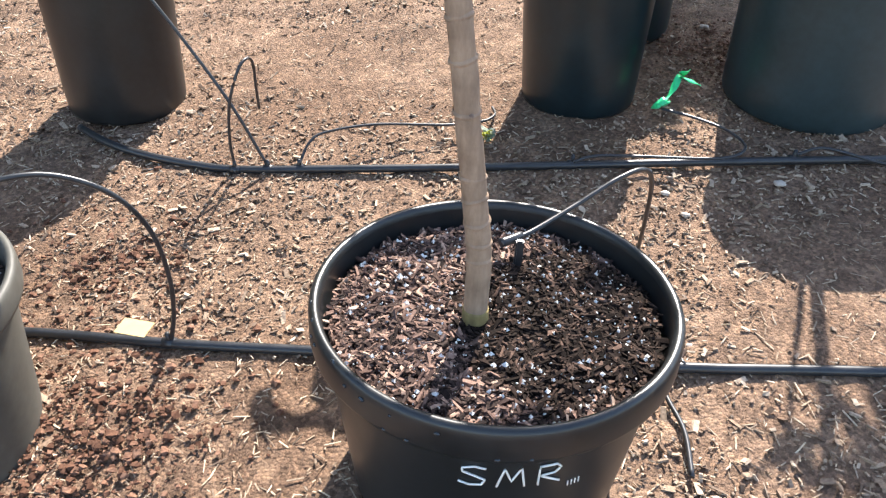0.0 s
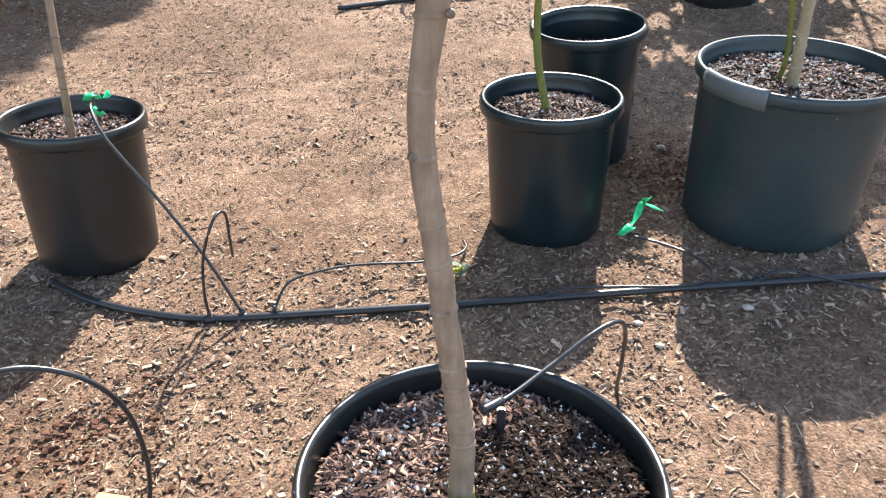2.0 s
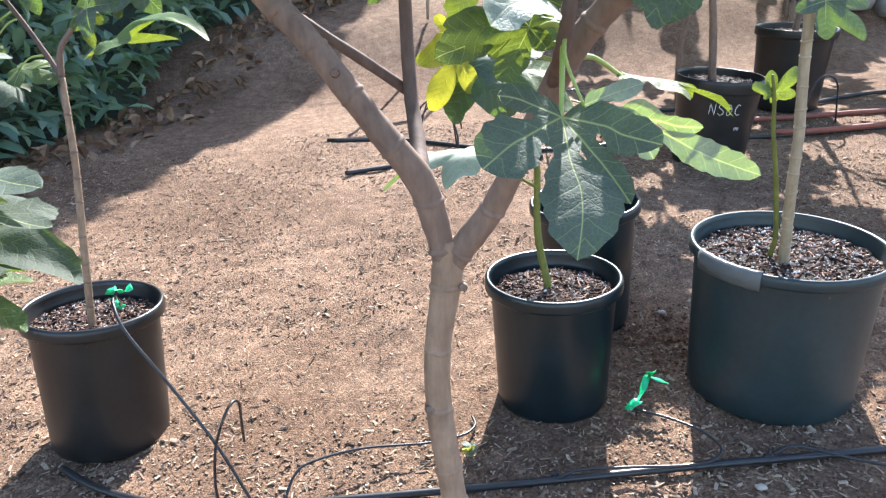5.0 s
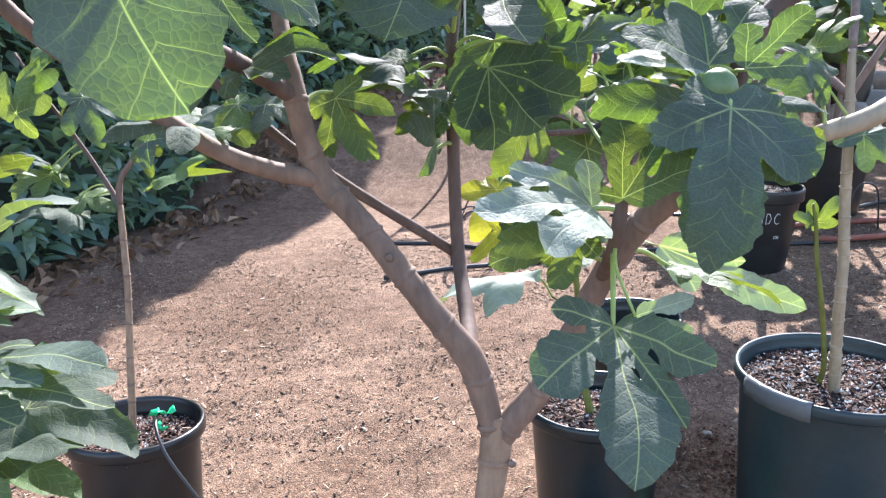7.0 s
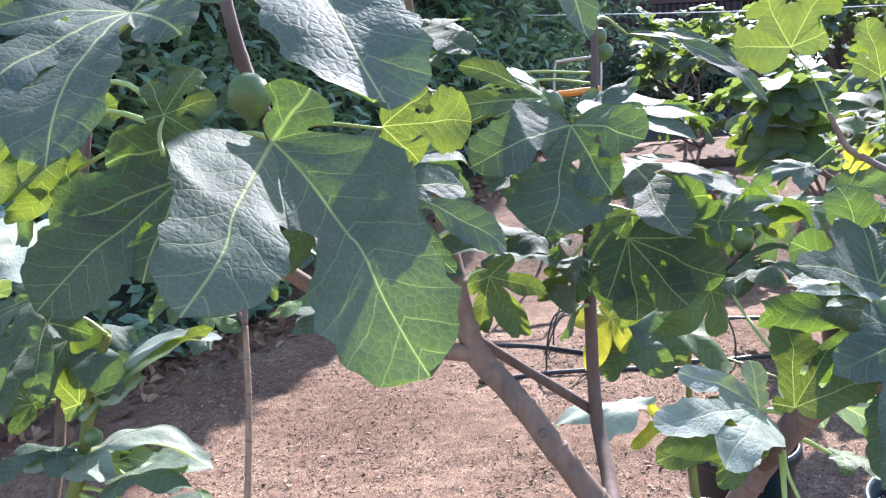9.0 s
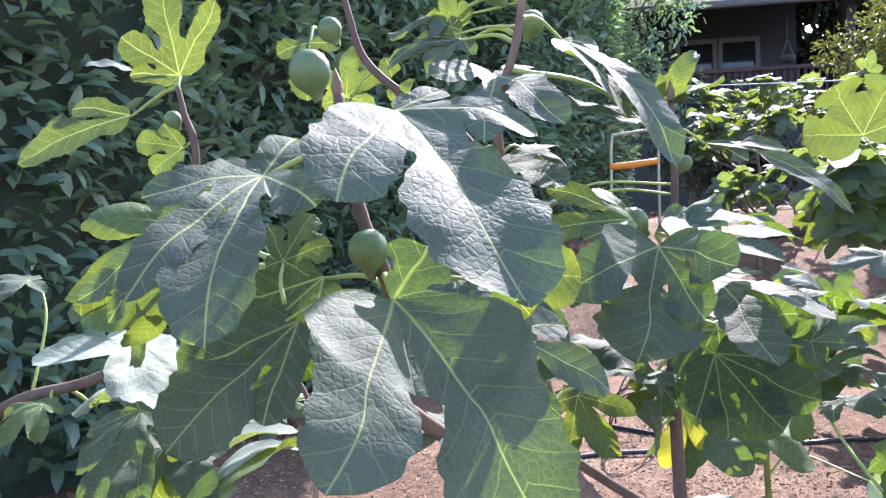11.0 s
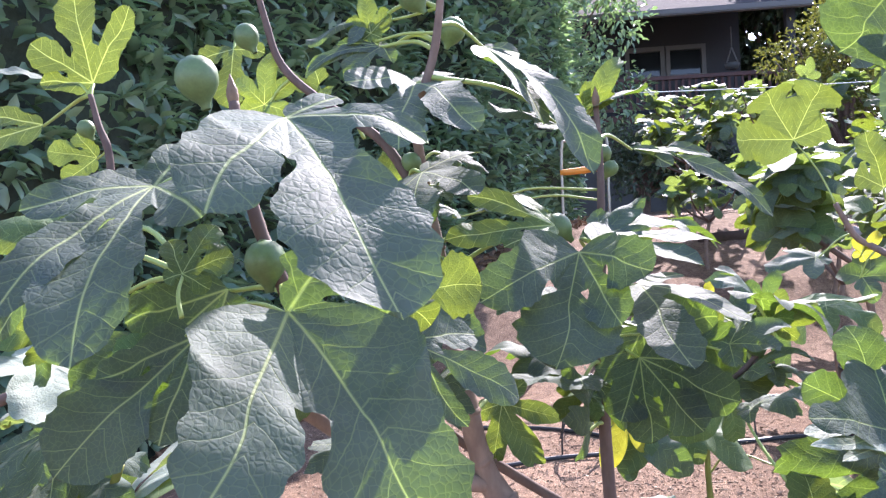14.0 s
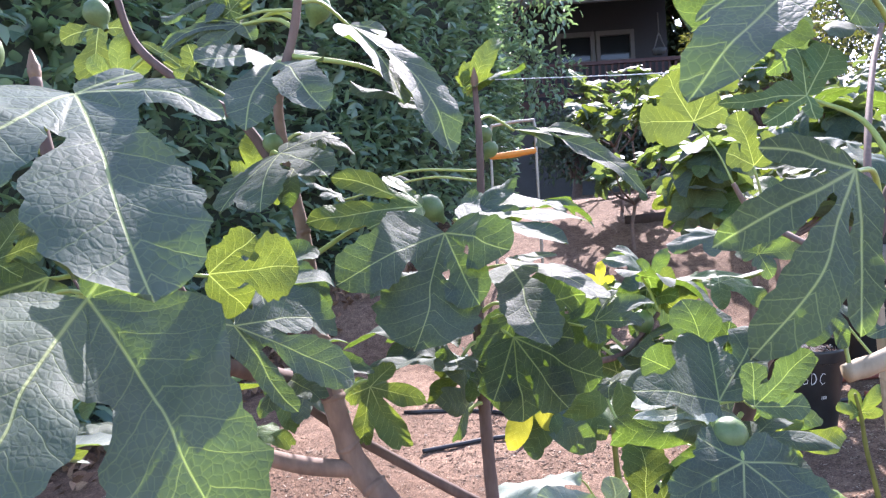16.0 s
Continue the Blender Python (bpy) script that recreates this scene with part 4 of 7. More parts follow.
        if k >= 0:
            s0, c0 = R * math.cos(off), R * math.sin(off)
            for m in range(1, outer + 1):
                v = 1 - (1 - m / outer) ** 1.45
                s = s0 + (L[k] * (1 - 0.015 * u * u) - s0) * v
                g = neck[k] + (1 - neck[k]) * math.sin(min(1.0, v / 0.5) * math.pi / 2) if v < 0.5 else math.sqrt(max(0.0, 1 - ((v - 0.5) / 0.5) ** 2.5))
                rag = 1 + 0.10 * noise.noise(Vector((s / size * 9 + seed * 3.1, 2.0 * k + (1 if u > 0 else 0), seed))) + 0.055 * math.sin(s / size * 58 + seed + 2 * k + (1.3 if u > 0 else 0))
                B = min(1.0, v / 0.42)
                B = B * B * (3 - 2 * B)
                c = c0 * (1 - B) + lobes[k][1] * g * u * rag * B
                a = math.atan2(c, s)
                dd, nn = way(alpha[k] + a)
                q = math.hypot(s, c)
                sway = 0.035 * L[k] * math.sin(v * math.pi) * math.sin(seed * 2.1 + 1.7 * k)
                p = dd * q * (1 - B) + (unit[k] * s + perp[k] * (c + sway)) * B
                nn = nn * (1 - B) + norm[k] * B
                t = min(1.0, s / L[k])
                curl = 0.05 * lobes[k][1] * abs(u) ** 3 * math.sin(s / size * 15 + 3 * seed + (2 if u > 0 else 0))
                col.append(len(verts))
                put(p, nn / np.linalg.norm(nn), q, s, abs(c), 1.0 if u > 0 else 0.0, belly[k] * s * 4 * (1 - t) + curl)
        grid.append((k, col))
    faces = []
    for (ka, a), (kb, b) in zip(grid, grid[1:]):
        faces.append((0, a[0], b[0]))
        for m in range((inner + outer if ka == kb and ka >= 0 else inner) - 1):
            faces.append((a[m], a[m + 1], b[m + 1], b[m]))
    if turn < 0:
        faces = [f[::-1] for f in faces]
    me = bpy.data.meshes.new("leaf")
    me.from_pydata(verts, [], faces)
    me.uv_layers.new(name="vein")
    me.uv_layers.new(name="side")
    loop_v = np.empty(len(me.loops), int)
    me.loops.foreach_get("vertex_index", loop_v)
    me.uv_layers["vein"].data.foreach_set("uv", np.array(uvs)[loop_v].ravel())
    me.uv_layers["side"].data.foreach_set("uv", np.stack([np.array(sides)[loop_v], np.zeros(len(loop_v))], 1).ravel())
    me.polygons.foreach_set("use_smooth", [True] * len(me.polygons))
    me.materials.append(mat)
    return me, size


SHAPES = {
    "five": ([(0, 1.0, 0.22, 0.39), (47, 0.84, 0.185, 0.33), (-47, 0.84, 0.185, 0.33), (100, 0.56, 0.16, 0.25), (-100, 0.56, 0.16, 0.25)], 0.30),
    "broad": ([(0, 1.0, 0.28, 0.44), (58, 0.78, 0.22, 0.34), (-58, 0.78, 0.22, 0.34), (112, 0.42, 0.18, 0.22), (-112, 0.42, 0.18, 0.22)], 0.28),
    "wide3": ([(0, 1.0, 0.26, 0.43), (62, 0.74, 0.20, 0.33), (-62, 0.74, 0.20, 0.33), (116, 0.34, 0.15, 0.17), (-116, 0.34, 0.15, 0.17)], 0.29),
    "deep": ([(0, 1.0, 0.14, 0.36), (42, 0.82, 0.12, 0.32), (-42, 0.82, 0.12, 0.32), (92, 0.45, 0.11, 0.22), (-92, 0.45, 0.11, 0.22)], 0.19),
    "oval": ([(0, 1.0, 0.36, 0.54), (70, 0.42, 0.26, 0.26), (-70, 0.42, 0.26, 0.26)], 0.30),
    "lance": ([(0, 1.0, 0.20, 0.52), (40, 0.46, 0.12, 0.26), (-40, 0.46, 0.12, 0.26)], 0.14),
    "pendant": ([(0, 1.0, 0.20, 0.42), (-50, 0.52, 0.16, 0.24), (62, 0.60, 0.20, 0.30), (105, 0.36, 0.16, 0.18), (-110, 0.25, 0.14, 0.13)], 0.30),
    "sunny": ([(0, 1.0, 0.36, 0.45, 0.0, 0.2), (-66, 1.02, 0.22, 0.40, 0.1, 0.3), (62, 0.85, 0.24, 0.36, 0.1, 0.3)], 0.36),
}
LEAF_MESHES = {}


def leaf_shape(shape, mat, seed, lod):
    key = (shape, mat.name, seed, lod)
    if key not in LEAF_MESHES:
        lobes, core = SHAPES[shape]
        r = random.Random(hash_of(shape) + seed)
        if shape in ("five", "broad", "wide3", "deep"):
            lobes = [(a + r.uniform(-7, 7) * (a != 0), L * (1 if a == 0 else r.uniform(0.82, 1.1)), b * r.uniform(0.9, 1.12), h * 0.94, r.uniform(-0.10, 0.14), r.uniform(0.05, 0.7)) for a, L, b, h in lobes]
        around, rings = ((150, 11), (84, 6), (40, 3))[lod]
        LEAF_MESHES[key] = leaf_mesh("leaf", lobes, core, mat, seed + 1, r.uniform(0.05, 0.13), r.uniform(0.12, 0.30), r.uniform(0.06, 0.11), around, rings)
    return LEAF_MESHES[key]


def hash_of(s):
    return sum(ord(c) * (i + 3) for i, c in enumerate(s))


class Tree:
    """A fig tree: branches are parts, leaves, stalks and fruit too."""
    def __init__(self, at, label, group="fig trees"):
        self.top = thing("fig_tree", label, "fig tree", group, at=at)
        self.at = Vector(at)
        self.wood = []
        self.count = 0

    def branch(self, name, pts, radii, mat, sides=12, per=7, nodes=0.10, gap=0.045, label=""):
        p, q = spline(pts, [0.83 * r for r in radii], per)
        self.wood += p
        self.line = (p, q)
        bm = bmesh.new()
        tube(bm, [v - self.at for v in p], q, sides, True, 0.10, len(self.wood), nodes, gap)
        return part(name, bm, mat, self.top, label)

    def node_rings(self, gaps, mat=None, bulge=0.0013, depth=0.0026):
        """Raised ring scars round the branch made last; gaps: metres along it from its foot."""
        p, q = self.line
        run = [0.0]
        for a, b in zip(p, p[1:]):
            run.append(run[-1] + (b - a).length)
        for n, s in enumerate(gaps):
            i = max(k for k in range(len(run)) if run[k] <= s) if s < run[-1] else len(run) - 2
            i = min(i, len(p) - 2)
            f = (s - run[i]) / max(1e-6, run[i + 1] - run[i])
            c, r, d = p[i].lerp(p[i + 1], f), q[i] + (q[i + 1] - q[i]) * f, (p[i + 1] - p[i]).normalized()
            x = d.cross(Vector((0.2, 0.9, 0.1))).normalized()
            y = d.cross(x)
            bm, cols = bmesh.new(), []
            for k in range(26):
                a = 2 * math.pi * k / 26
                out = x * math.cos(a) + y * math.sin(a)
                slant = 0.0014 * math.sin(a + n * 1.7) + 0.0006 * noise.noise(out * 2 + Vector((n * 3.3, s * 40, 0)))
                b = bulge * (0.75 + 0.5 * noise.noise(out * 1.6 + Vector((n * 1.3, 2, 5))))
                cols.append([bm.verts.new(c - self.at + out * (r * 1.02 + e) + d * (w * depth + slant)) for e, w in ((-0.0004, -1.0), (b, -0.25), (b * 0.8, 0.3), (-0.0004, 1.0))])
            for a, b in zip(cols, cols[1:] + cols[:1]):
                for j in range(3):
                    bm.faces.new((a[j], b[j], b[j + 1], a[j + 1]))
            bmesh.ops.recalc_face_normals(bm, faces=bm.faces)
            part("node_ring", bm, mat or BARK, self.top)

    def scar(self, where, r, way=(0, -1, 0.1)):
        """A round healed bud scar on the bark."""
        d = Vector(way).normalized()
        bm = bmesh.new()
        p = [Vector(where) - self.at + d * r * f for f in (-0.9, -0.1, 0.15, 0.05, -0.35)]
        tube(bm, p, [r * 1.5, r * 1.15, r * 0.85, r * 0.55, r * 0.15], 12)
        return part("bud_scar", bm, BARK, self.top)

    def leaf(self, base, tip, shape="five", mat=None, wide=1.0, face=(0, -0.55, 0.85), lod=0, stalk=True):
        self.count += 1
        base, tip = Vector(base), Vector(tip)
        y = (tip - base)
        size = y.length
        y.normalize()
        z = Vector(face)
        z = (z - y * z.dot(y)).normalized()
        x = y.cross(z)
        rot = Matrix((x, y, z)).transposed().to_4x4()
        ob = new("leaf", leaf_shape(shape, mat or LEAF, self.count % (5 if shape in ("five", "wide3") else 2), lod))
        ob.parent = self.top
        ob.matrix_basis = Matrix.Translation(base - self.at) @ rot @ Matrix.Diagonal((size * wide, size, size, 1))
        if stalk:
            foot = min(self.wood, key=lambda w: (w - base).length - 0.02 * w.z) if stalk is True else Vector(stalk)
            if stalk is True and (foot - base).length > 0.16:
                foot = base - y * 0.045 + Vector((0, 0.01, -0.02))
            mid = (foot + base) / 2 - y * 0.12 * (foot - base).length + Vector((0, 0, 0.10 * (foot - base).length))
            p, q = spline([foot, mid, base - z * 0.0035 - y * 0.006, base - z * 0.0008 + y * size * 0.01], [0.0022, 0.0018, 0.0014, 0.0008] if size > 0.05 else [0.0014, 0.0012, 0.0010, 0.0006], 5)
            bm = bmesh.new()
            tube(bm, [v - self.at for v in p], q, 7)
            part("leaf_stalk", bm, STALK, self.top)
        return ob

    def lobed(self, base, lobes, mat=None, core=0.34, stalk=True, fold=0.10, wave=0.05, fine=True):
        """A leaf whose lobes are given one by one, as ways from the stalk joint to each tip."""
        self.count += 1
        me, size = lobed_mesh(lobes, mat or LEAF, self.count % 17, core, fine, fold, wave)
        base = Vector(base)
        ob = new("leaf", me)
        ob.parent = self.top
        ob.matrix_basis = Matrix.Translation(base - self.at) @ Matrix.Scale(size, 4)
        if stalk:
            self.petiole(base, Vector(lobes[len(lobes) // 2][0]).normalized(), size, stalk)
        return ob

    def petiole(self, base, y, size, stalk):
        foot = min(self.wood, key=lambda w: (w - base).length - 0.02 * w.z) if stalk is True else Vector(stalk)
        if stalk is True and (foot - base).length > 0.16:
            foot = base - y * 0.045 + Vector((0, 0.01, -0.02))
        gap = (foot - base).length
        mid = (foot + base) / 2 - y * 0.12 * gap + Vector((0, 0, 0.10 * gap))
        k = 1.0 if size > 0.05 else 0.65
        p, q = spline([foot, mid, base + Vector((0, 0.001, -0.001))], [0.0021 * k, 0.0017 * k, 0.0013 * k], 6)
        bm = bmesh.new()
        tube(bm, [v - self.at for v in p], q, 7)
        part("leaf_stalk", bm, STALK, self.top)

    def fig(self, at, r, way=(0, 0, 1), neck=None):
        """An unripe fig: a pear-shaped body on a short neck."""
        bm = bmesh.new()
        prof = [(0.0008, 1.02), (0.16, 1.02), (0.22, 0.96), (0.55, 0.86), (0.86, 0.55), (1.0, 0.12), (0.97, -0.25), (0.84, -0.58), (0.58, -0.90), (0.36, -1.12), (0.25, -1.32), (0.21, -1.55)]
        lathe(bm, [(a * r, b * r) for a, b in prof], 24)
        for v in bm.verts:
            v.co *= 1 + 0.03 * noise.noise(v.co * 90)
        d = Vector(way).normalized()
        bmesh.ops.rotate(bm, verts=bm.verts, matrix=d.to_track_quat("Z", "Y").to_matrix())
        bmesh.ops.translate(bm, verts=bm.verts, vec=Vector(at) - self.at)
        return part("fig_fruit", bm, FRUIT, self.top)

    def bud(self, at, r, way=(0, 0, 1)):
        """A pointed growing tip wrapped in brown scales."""
        bm = bmesh.new()
        lathe(bm, [(0.6 * r, -2.4 * r), (0.85 * r, -1.2 * r), (r, -0.2 * r), (0.9 * r, 0.1 * r), (0.95 * r, 0.5 * r), (0.7 * r, 1.2 * r), (0.45 * r, 2.1 * r), (0.12 * r, 3.0 * r), (0.02 * r, 3.2 * r)], 14)
        bmesh.ops.rotate(bm, verts=bm.verts, matrix=Vector(way).normalized().to_track_quat("Z", "Y").to_matrix())
        bmesh.ops.translate(bm, verts=bm.verts, vec=Vector(at) - self.at)
        return part("bud", bm, BUD, self.top, "brown pointed bud")

# ---- the fig in the near pot ----
fig_a = Tree((0.049, 0.56, 0.262), "young potted fig tree with grey-brown forked trunk and large lobed leaves")
fig_a.branch("trunk", [(0.050, 0.560, 0.235), (0.049, 0.560, 0.268), (0.048, 0.561, 0.347), (0.038, 0.562, 0.427), (0.029, 0.560, 0.492), (0.021, 0.560, 0.558), (0.011, 0.560, 0.632), (0.012, 0.560, 0.689), (0.019, 0.563, 0.742), (0.019, 0.563, 0.768)],
             [0.0158, 0.0150, 0.0142, 0.0140, 0.0136, 0.0132, 0.0126, 0.0121, 0.0145, 0.0120], BARK_TRUNK, 20, 14, 0.0, 0.030)
fig_a.node_rings([0.108, 0.128, 0.150, 0.175, 0.197, 0.260, 0.305, 0.339, 0.396, 0.449, 0.500], BARK_TRUNK)
fig_a.branch("root_collar", [(0.0502, 0.560, 0.246), (0.0493, 0.560, 0.265), (0.0490, 0.560, 0.284)], [0.0176, 0.0168, 0.0158], BARK_FOOT, 20, 6, 0.0, label="olive-brown bark at the trunk foot")
fig_a.branch("branch", [(0.019, 0.563, 0.742), (0.012, 0.562, 0.776), (-0.001, 0.560, 0.815), (-0.028, 0.562, 0.850), (-0.056, 0.565, 0.888), (-0.081, 0.572, 0.919), (-0.103, 0.580, 0.942), (-0.113, 0.576, 0.972), (-0.118, 0.571, 1.002),
             (-0.125, 0.582, 1.035), (-0.132, 0.598, 1.065), (-0.138, 0.605, 1.112), (-0.147, 0.605, 1.169), (-0.151, 0.600, 1.221), (-0.135, 0.600, 1.276), (-0.127, 0.600, 1.33), (-0.120, 0.605, 1.40)],
             [0.0118, 0.0118, 0.0128, 0.0112, 0.0108, 0.0106, 0.0118, 0.0092, 0.0098, 0.0072, 0.0068, 0.0062, 0.0052, 0.0046, 0.0040, 0.0034, 0.0026], BARK, 14, 8, 0.05, 0.040)
fig_a.node_rings([0.018, 0.058, 0.105, 0.150, 0.190, 0.225, 0.262, 0.300, 0.345, 0.390, 0.430, 0.470], BARK)
fig_a.branch("branch", [(-0.103, 0.580, 0.942), (-0.139, 0.560, 0.953), (-0.173, 0.542, 0.971), (-0.208, 0.522, 1.000), (-0.232, 0.505, 1.022), (-0.256, 0.49, 1.045), (-0.275, 0.48, 1.075), (-0.285, 0.475, 1.11)],
             [0.0080, 0.0076, 0.0072, 0.0068, 0.0064, 0.006, 0.005, 0.0035], BARK, 12, 7, 0.07, 0.045)
fig_a.branch("branch", [(-0.118, 0.571, 1.000), (-0.141, 0.540, 1.019), (-0.156, 0.505, 1.031), (-0.175, 0.455, 1.050), (-0.184, 0.415, 1.072), (-0.187, 0.385, 1.090), (-0.194, 0.375, 1.115), (-0.202, 0.375, 1.137), (-0.210, 0.378, 1.170), (-0.213, 0.380, 1.197)],
             [0.0078, 0.0070, 0.0066, 0.0062, 0.0058, 0.0050, 0.0044, 0.0040, 0.0036, 0.0030], BARK_DARK, 12, 7, 0.10, 0.030)
fig_a.branch("branch", [(0.006, 0.562, 0.795), (0.002, 0.60, 0.803), (0.002, 0.655, 0.820), (-0.003, 0.70, 0.860), (-0.006, 0.712, 0.946), (-0.007, 0.712, 1.030), (-0.002, 0.735, 1.075), (0.002, 0.748, 1.125), (0.005, 0.760, 1.20), (0.004, 0.765, 1.255)],
             [0.0090, 0.0082, 0.0078, 0.0074, 0.0066, 0.0062, 0.0058, 0.0050, 0.0042, 0.0034], BARK_DARK, 12, 8, 0.08, 0.038)
fig_a.branch("branch", [(-0.004, 0.712, 0.858), (-0.045, 0.695, 0.888), (-0.092, 0.682, 0.921), (-0.142, 0.660, 0.962), (-0.200, 0.650, 1.018), (-0.24, 0.63, 1.07), (-0.265, 0.62, 1.12)],
             [0.0062, 0.0058, 0.0055, 0.0052, 0.0048, 0.0042, 0.0030], BARK_DARK, 10, 7, 0.07, 0.05)
# a long thin shoot behind, leaning left
fig_a.branch("branch", [(-0.147, 0.602, 1.150), (-0.178, 0.600, 1.205), (-0.225, 0.600, 1.240), (-0.258, 0.600, 1.272), (-0.272, 0.600, 1.315), (-0.285, 0.60, 1.37)],
             [0.0050, 0.0046, 0.0042, 0.0038, 0.0033, 0.0028], BARK_DARK, 10, 7, 0.08, 0.04)
fig_a.branch("branch", [(0.019, 0.563, 0.740), (0.030, 0.560, 0.762), (0.050, 0.550, 0.793), (0.064, 0.537, 0.828), (0.079, 0.520, 0.871), (0.092, 0.500, 0.907), (0.108, 0.490, 0.930), (0.122, 0.475, 0.946), (0.133, 0.464, 0.957)],
             [0.0100, 0.0122, 0.0110, 0.0102, 0.0098, 0.0100, 0.0098, 0.0096, 0.0092], BARK, 14, 8, 0.06, 0.038)
fig_a.node_rings([0.006, 0.022, 0.065, 0.108, 0.150, 0.185, 0.215], BARK, 0.0013, 0.0024)
fig_a.branch("branch", [(0.110, 0.488, 0.932), (0.124, 0.465, 0.968), (0.135, 0.455, 1.000), (0.150, 0.456, 1.035), (0.185, 0.460, 1.066), (0.218, 0.470, 1.092), (0.24, 0.475, 1.13)],
             [0.0070, 0.0072, 0.0072, 0.0072, 0.0068, 0.0062, 0.005], BARK_DARK, 12, 8, 0.10, 0.030)
fig_a.branch("branch", [(0.122, 0.475, 0.948), (0.121, 0.44, 0.965), (0.116, 0.408, 0.986)], [0.0052, 0.0046, 0.0036], BARK_DARK, 10, 7, 0.10, 0.02)
fig_a.branch("branch", [(0.083, 0.512, 0.885), (0.079, 0.475, 0.905), (0.077, 0.452, 0.925), (0.079, 0.450, 0.950)], [0.0058, 0.0054, 0.0050, 0.0036], BARK_DARK, 10, 6, 0.10, 0.02)
fig_a.branch("branch", [(0.10, 0.88, 0.955), (0.165, 0.93, 0.957), (0.195, 0.93, 0.985), (0.212, 0.93, 1.005)], [0.0042, 0.0042, 0.0038, 0.003], BARK_DARK, 10, 6, 0.10, 0.03)
for p_, r_ in (((0.0045, 0.5500, 0.632), 0.0030), ((0.032, 0.5485, 0.494), 0.0018), ((-0.056, 0.554, 0.890), 0.0022), ((0.030, 0.5485, 0.735), 0.0024)):
    fig_a.scar(p_, r_)
# large leaves of the near fig
fig_a.lobed((-0.179, 0.348, 1.092), [((-0.006, -0.088, -0.063), 0.0223, 0.09, 1.22), ((0.072, -0.040, -0.095), 0.0295, 0.11, 0.8), ((0.015, 0.012, 0.024), 0.0173, 0.03)], LEAF, 0.5)
fig_a.lobed((-0.173, 0.338, 1.178), [((-0.005, -0.077, -0.047), 0.0191, 0.09, 1.2), ((0.062, -0.082, -0.083), 0.0272, 0.06, 1.02), ((0.063, -0.003, -0.015), 0.0103, 0.1), ((0.018, 0.022, 0.012), 0.0088, 0.03)], LEAF, 0.42)
fig_a.lobed((-0.247, 0.362, 1.154), [((0.005, 0.033, 0.022), 0.0121, 0.06), ((-0.044, -0.037, -0.011), 0.0138, 0.06), ((-0.022, -0.087, -0.058), 0.0122, 0.08), ((0.017, -0.097, -0.075), 0.0203, 0.08), ((0.040, -0.037, -0.020), 0.0162, 0.05)], LEAF, 0.36)
fig_a.lobed((-0.134, 0.372, 1.099), [((0.022, 0.003, 0.017), 0.0097), ((0.042, 0.000, 0.001), 0.0156), ((0.017, -0.002, -0.017), 0.0102)], YOUNG, 0.5)
fig_a.lobed((-0.135, 0.408, 1.071), [((0.034, 0.032, -0.001), 0.0111, 0.03), ((0.057, 0.017, -0.036), 0.0126, 0.04), ((0.031, -0.003, -0.045), 0.0065, 0), ((-0.026, -0.018, 0.005), 0.0064, 0.08)], LEAF, 0.3)
fig_a.lobed((-0.030, 0.603, 1.113), [((-0.073, -0.073, -0.031), 0.0213, 0.08), ((-0.024, -0.068, -0.079), 0.0367, 0.06, 0.9), ((0.022, -0.063, -0.050), 0.0179, 0.06), ((0.046, -0.053, -0.015), 0.0225, 0.08)], LEAF, 0.48)
fig_a.lobed((-0.018, 0.635, 1.123), [((0.083, -0.025, -0.024), 0.015, 0.06), ((0.107, 0.015, -0.008), 0.0127, 0.06), ((0.076, 0.065, 0.015), 0.0143, 0.04)], LEAF, 0.36)
fig_a.lobed((0.020, 0.650, 1.085), [((0.019, -0.110, -0.054), 0.0201, 0.06), ((0.069, -0.070, -0.027), 0.0147, 0.06), ((0.044, 0.040, 0.003), 0.0085, 0.04)], LEAF, 0.32)
fig_a.lobed((0.022, 0.672, 1.021), [((-0.021, -0.027, -0.049), 0.0187, 0), ((0.000, -0.040, -0.063), 0.0212, 0), ((0.035, -0.072, -0.047), 0.0188, 0.02), ((0.059, -0.078, -0.023), 0.0204, 0.03), ((0.044, -0.052, 0.003), 0.0137, 0.02)], LEAF, 0.5, fold=0.02)
fig_a.lobed((-0.151, 0.599, 1.251), [((-0.044, -0.054, -0.009), 0.0155, 0.06), ((-0.001, -0.089, -0.065), 0.0174, 0.06), ((0.053, -0.099, -0.056), 0.0171, 0.06), ((0.025, 0.031, 0.014), 0.0123, 0.03)], LEAF, 0.34)
fig_a.lobed((-0.144, 0.566, 1.177), [((-0.031, -0.046, -0.043), 0.0147, 0.05), ((0.004, -0.076, -0.046), 0.0187, 0.06), ((0.043, -0.056, -0.023), 0.0145, 0.06), ((0.039, 0.034, 0.017), 0.0141, 0.05)], LEAF, 0.4)
fig_a.lobed((-0.098, 0.640, 1.287), [((0.045, -0.065, -0.078), 0.0147, 0.06), ((0.080, -0.080, -0.116), 0.0204, 0.08), ((0.029, 0.010, -0.006), 0.011, 0.06)], LEAF, 0.34)
fig_a.lobed((0.043, 0.807, 1.217), [((0.037, -0.017, -0.022), 0.0126, 0.05), ((0.119, -0.060, -0.077), 0.015, 0.1), ((0.083, 0.013, -0.011), 0.0116, 0.06)], LEAF, 0.25)
fig_a.lobed((-0.047, 0.620, 1.135), [((-0.040, -0.035, -0.016), 0.0122), ((-0.085, -0.040, -0.010), 0.0131), ((-0.068, -0.020, 0.025), 0.0115), ((-0.031, 0.010, 0.026), 0.0082)], YOUNG, 0.34)
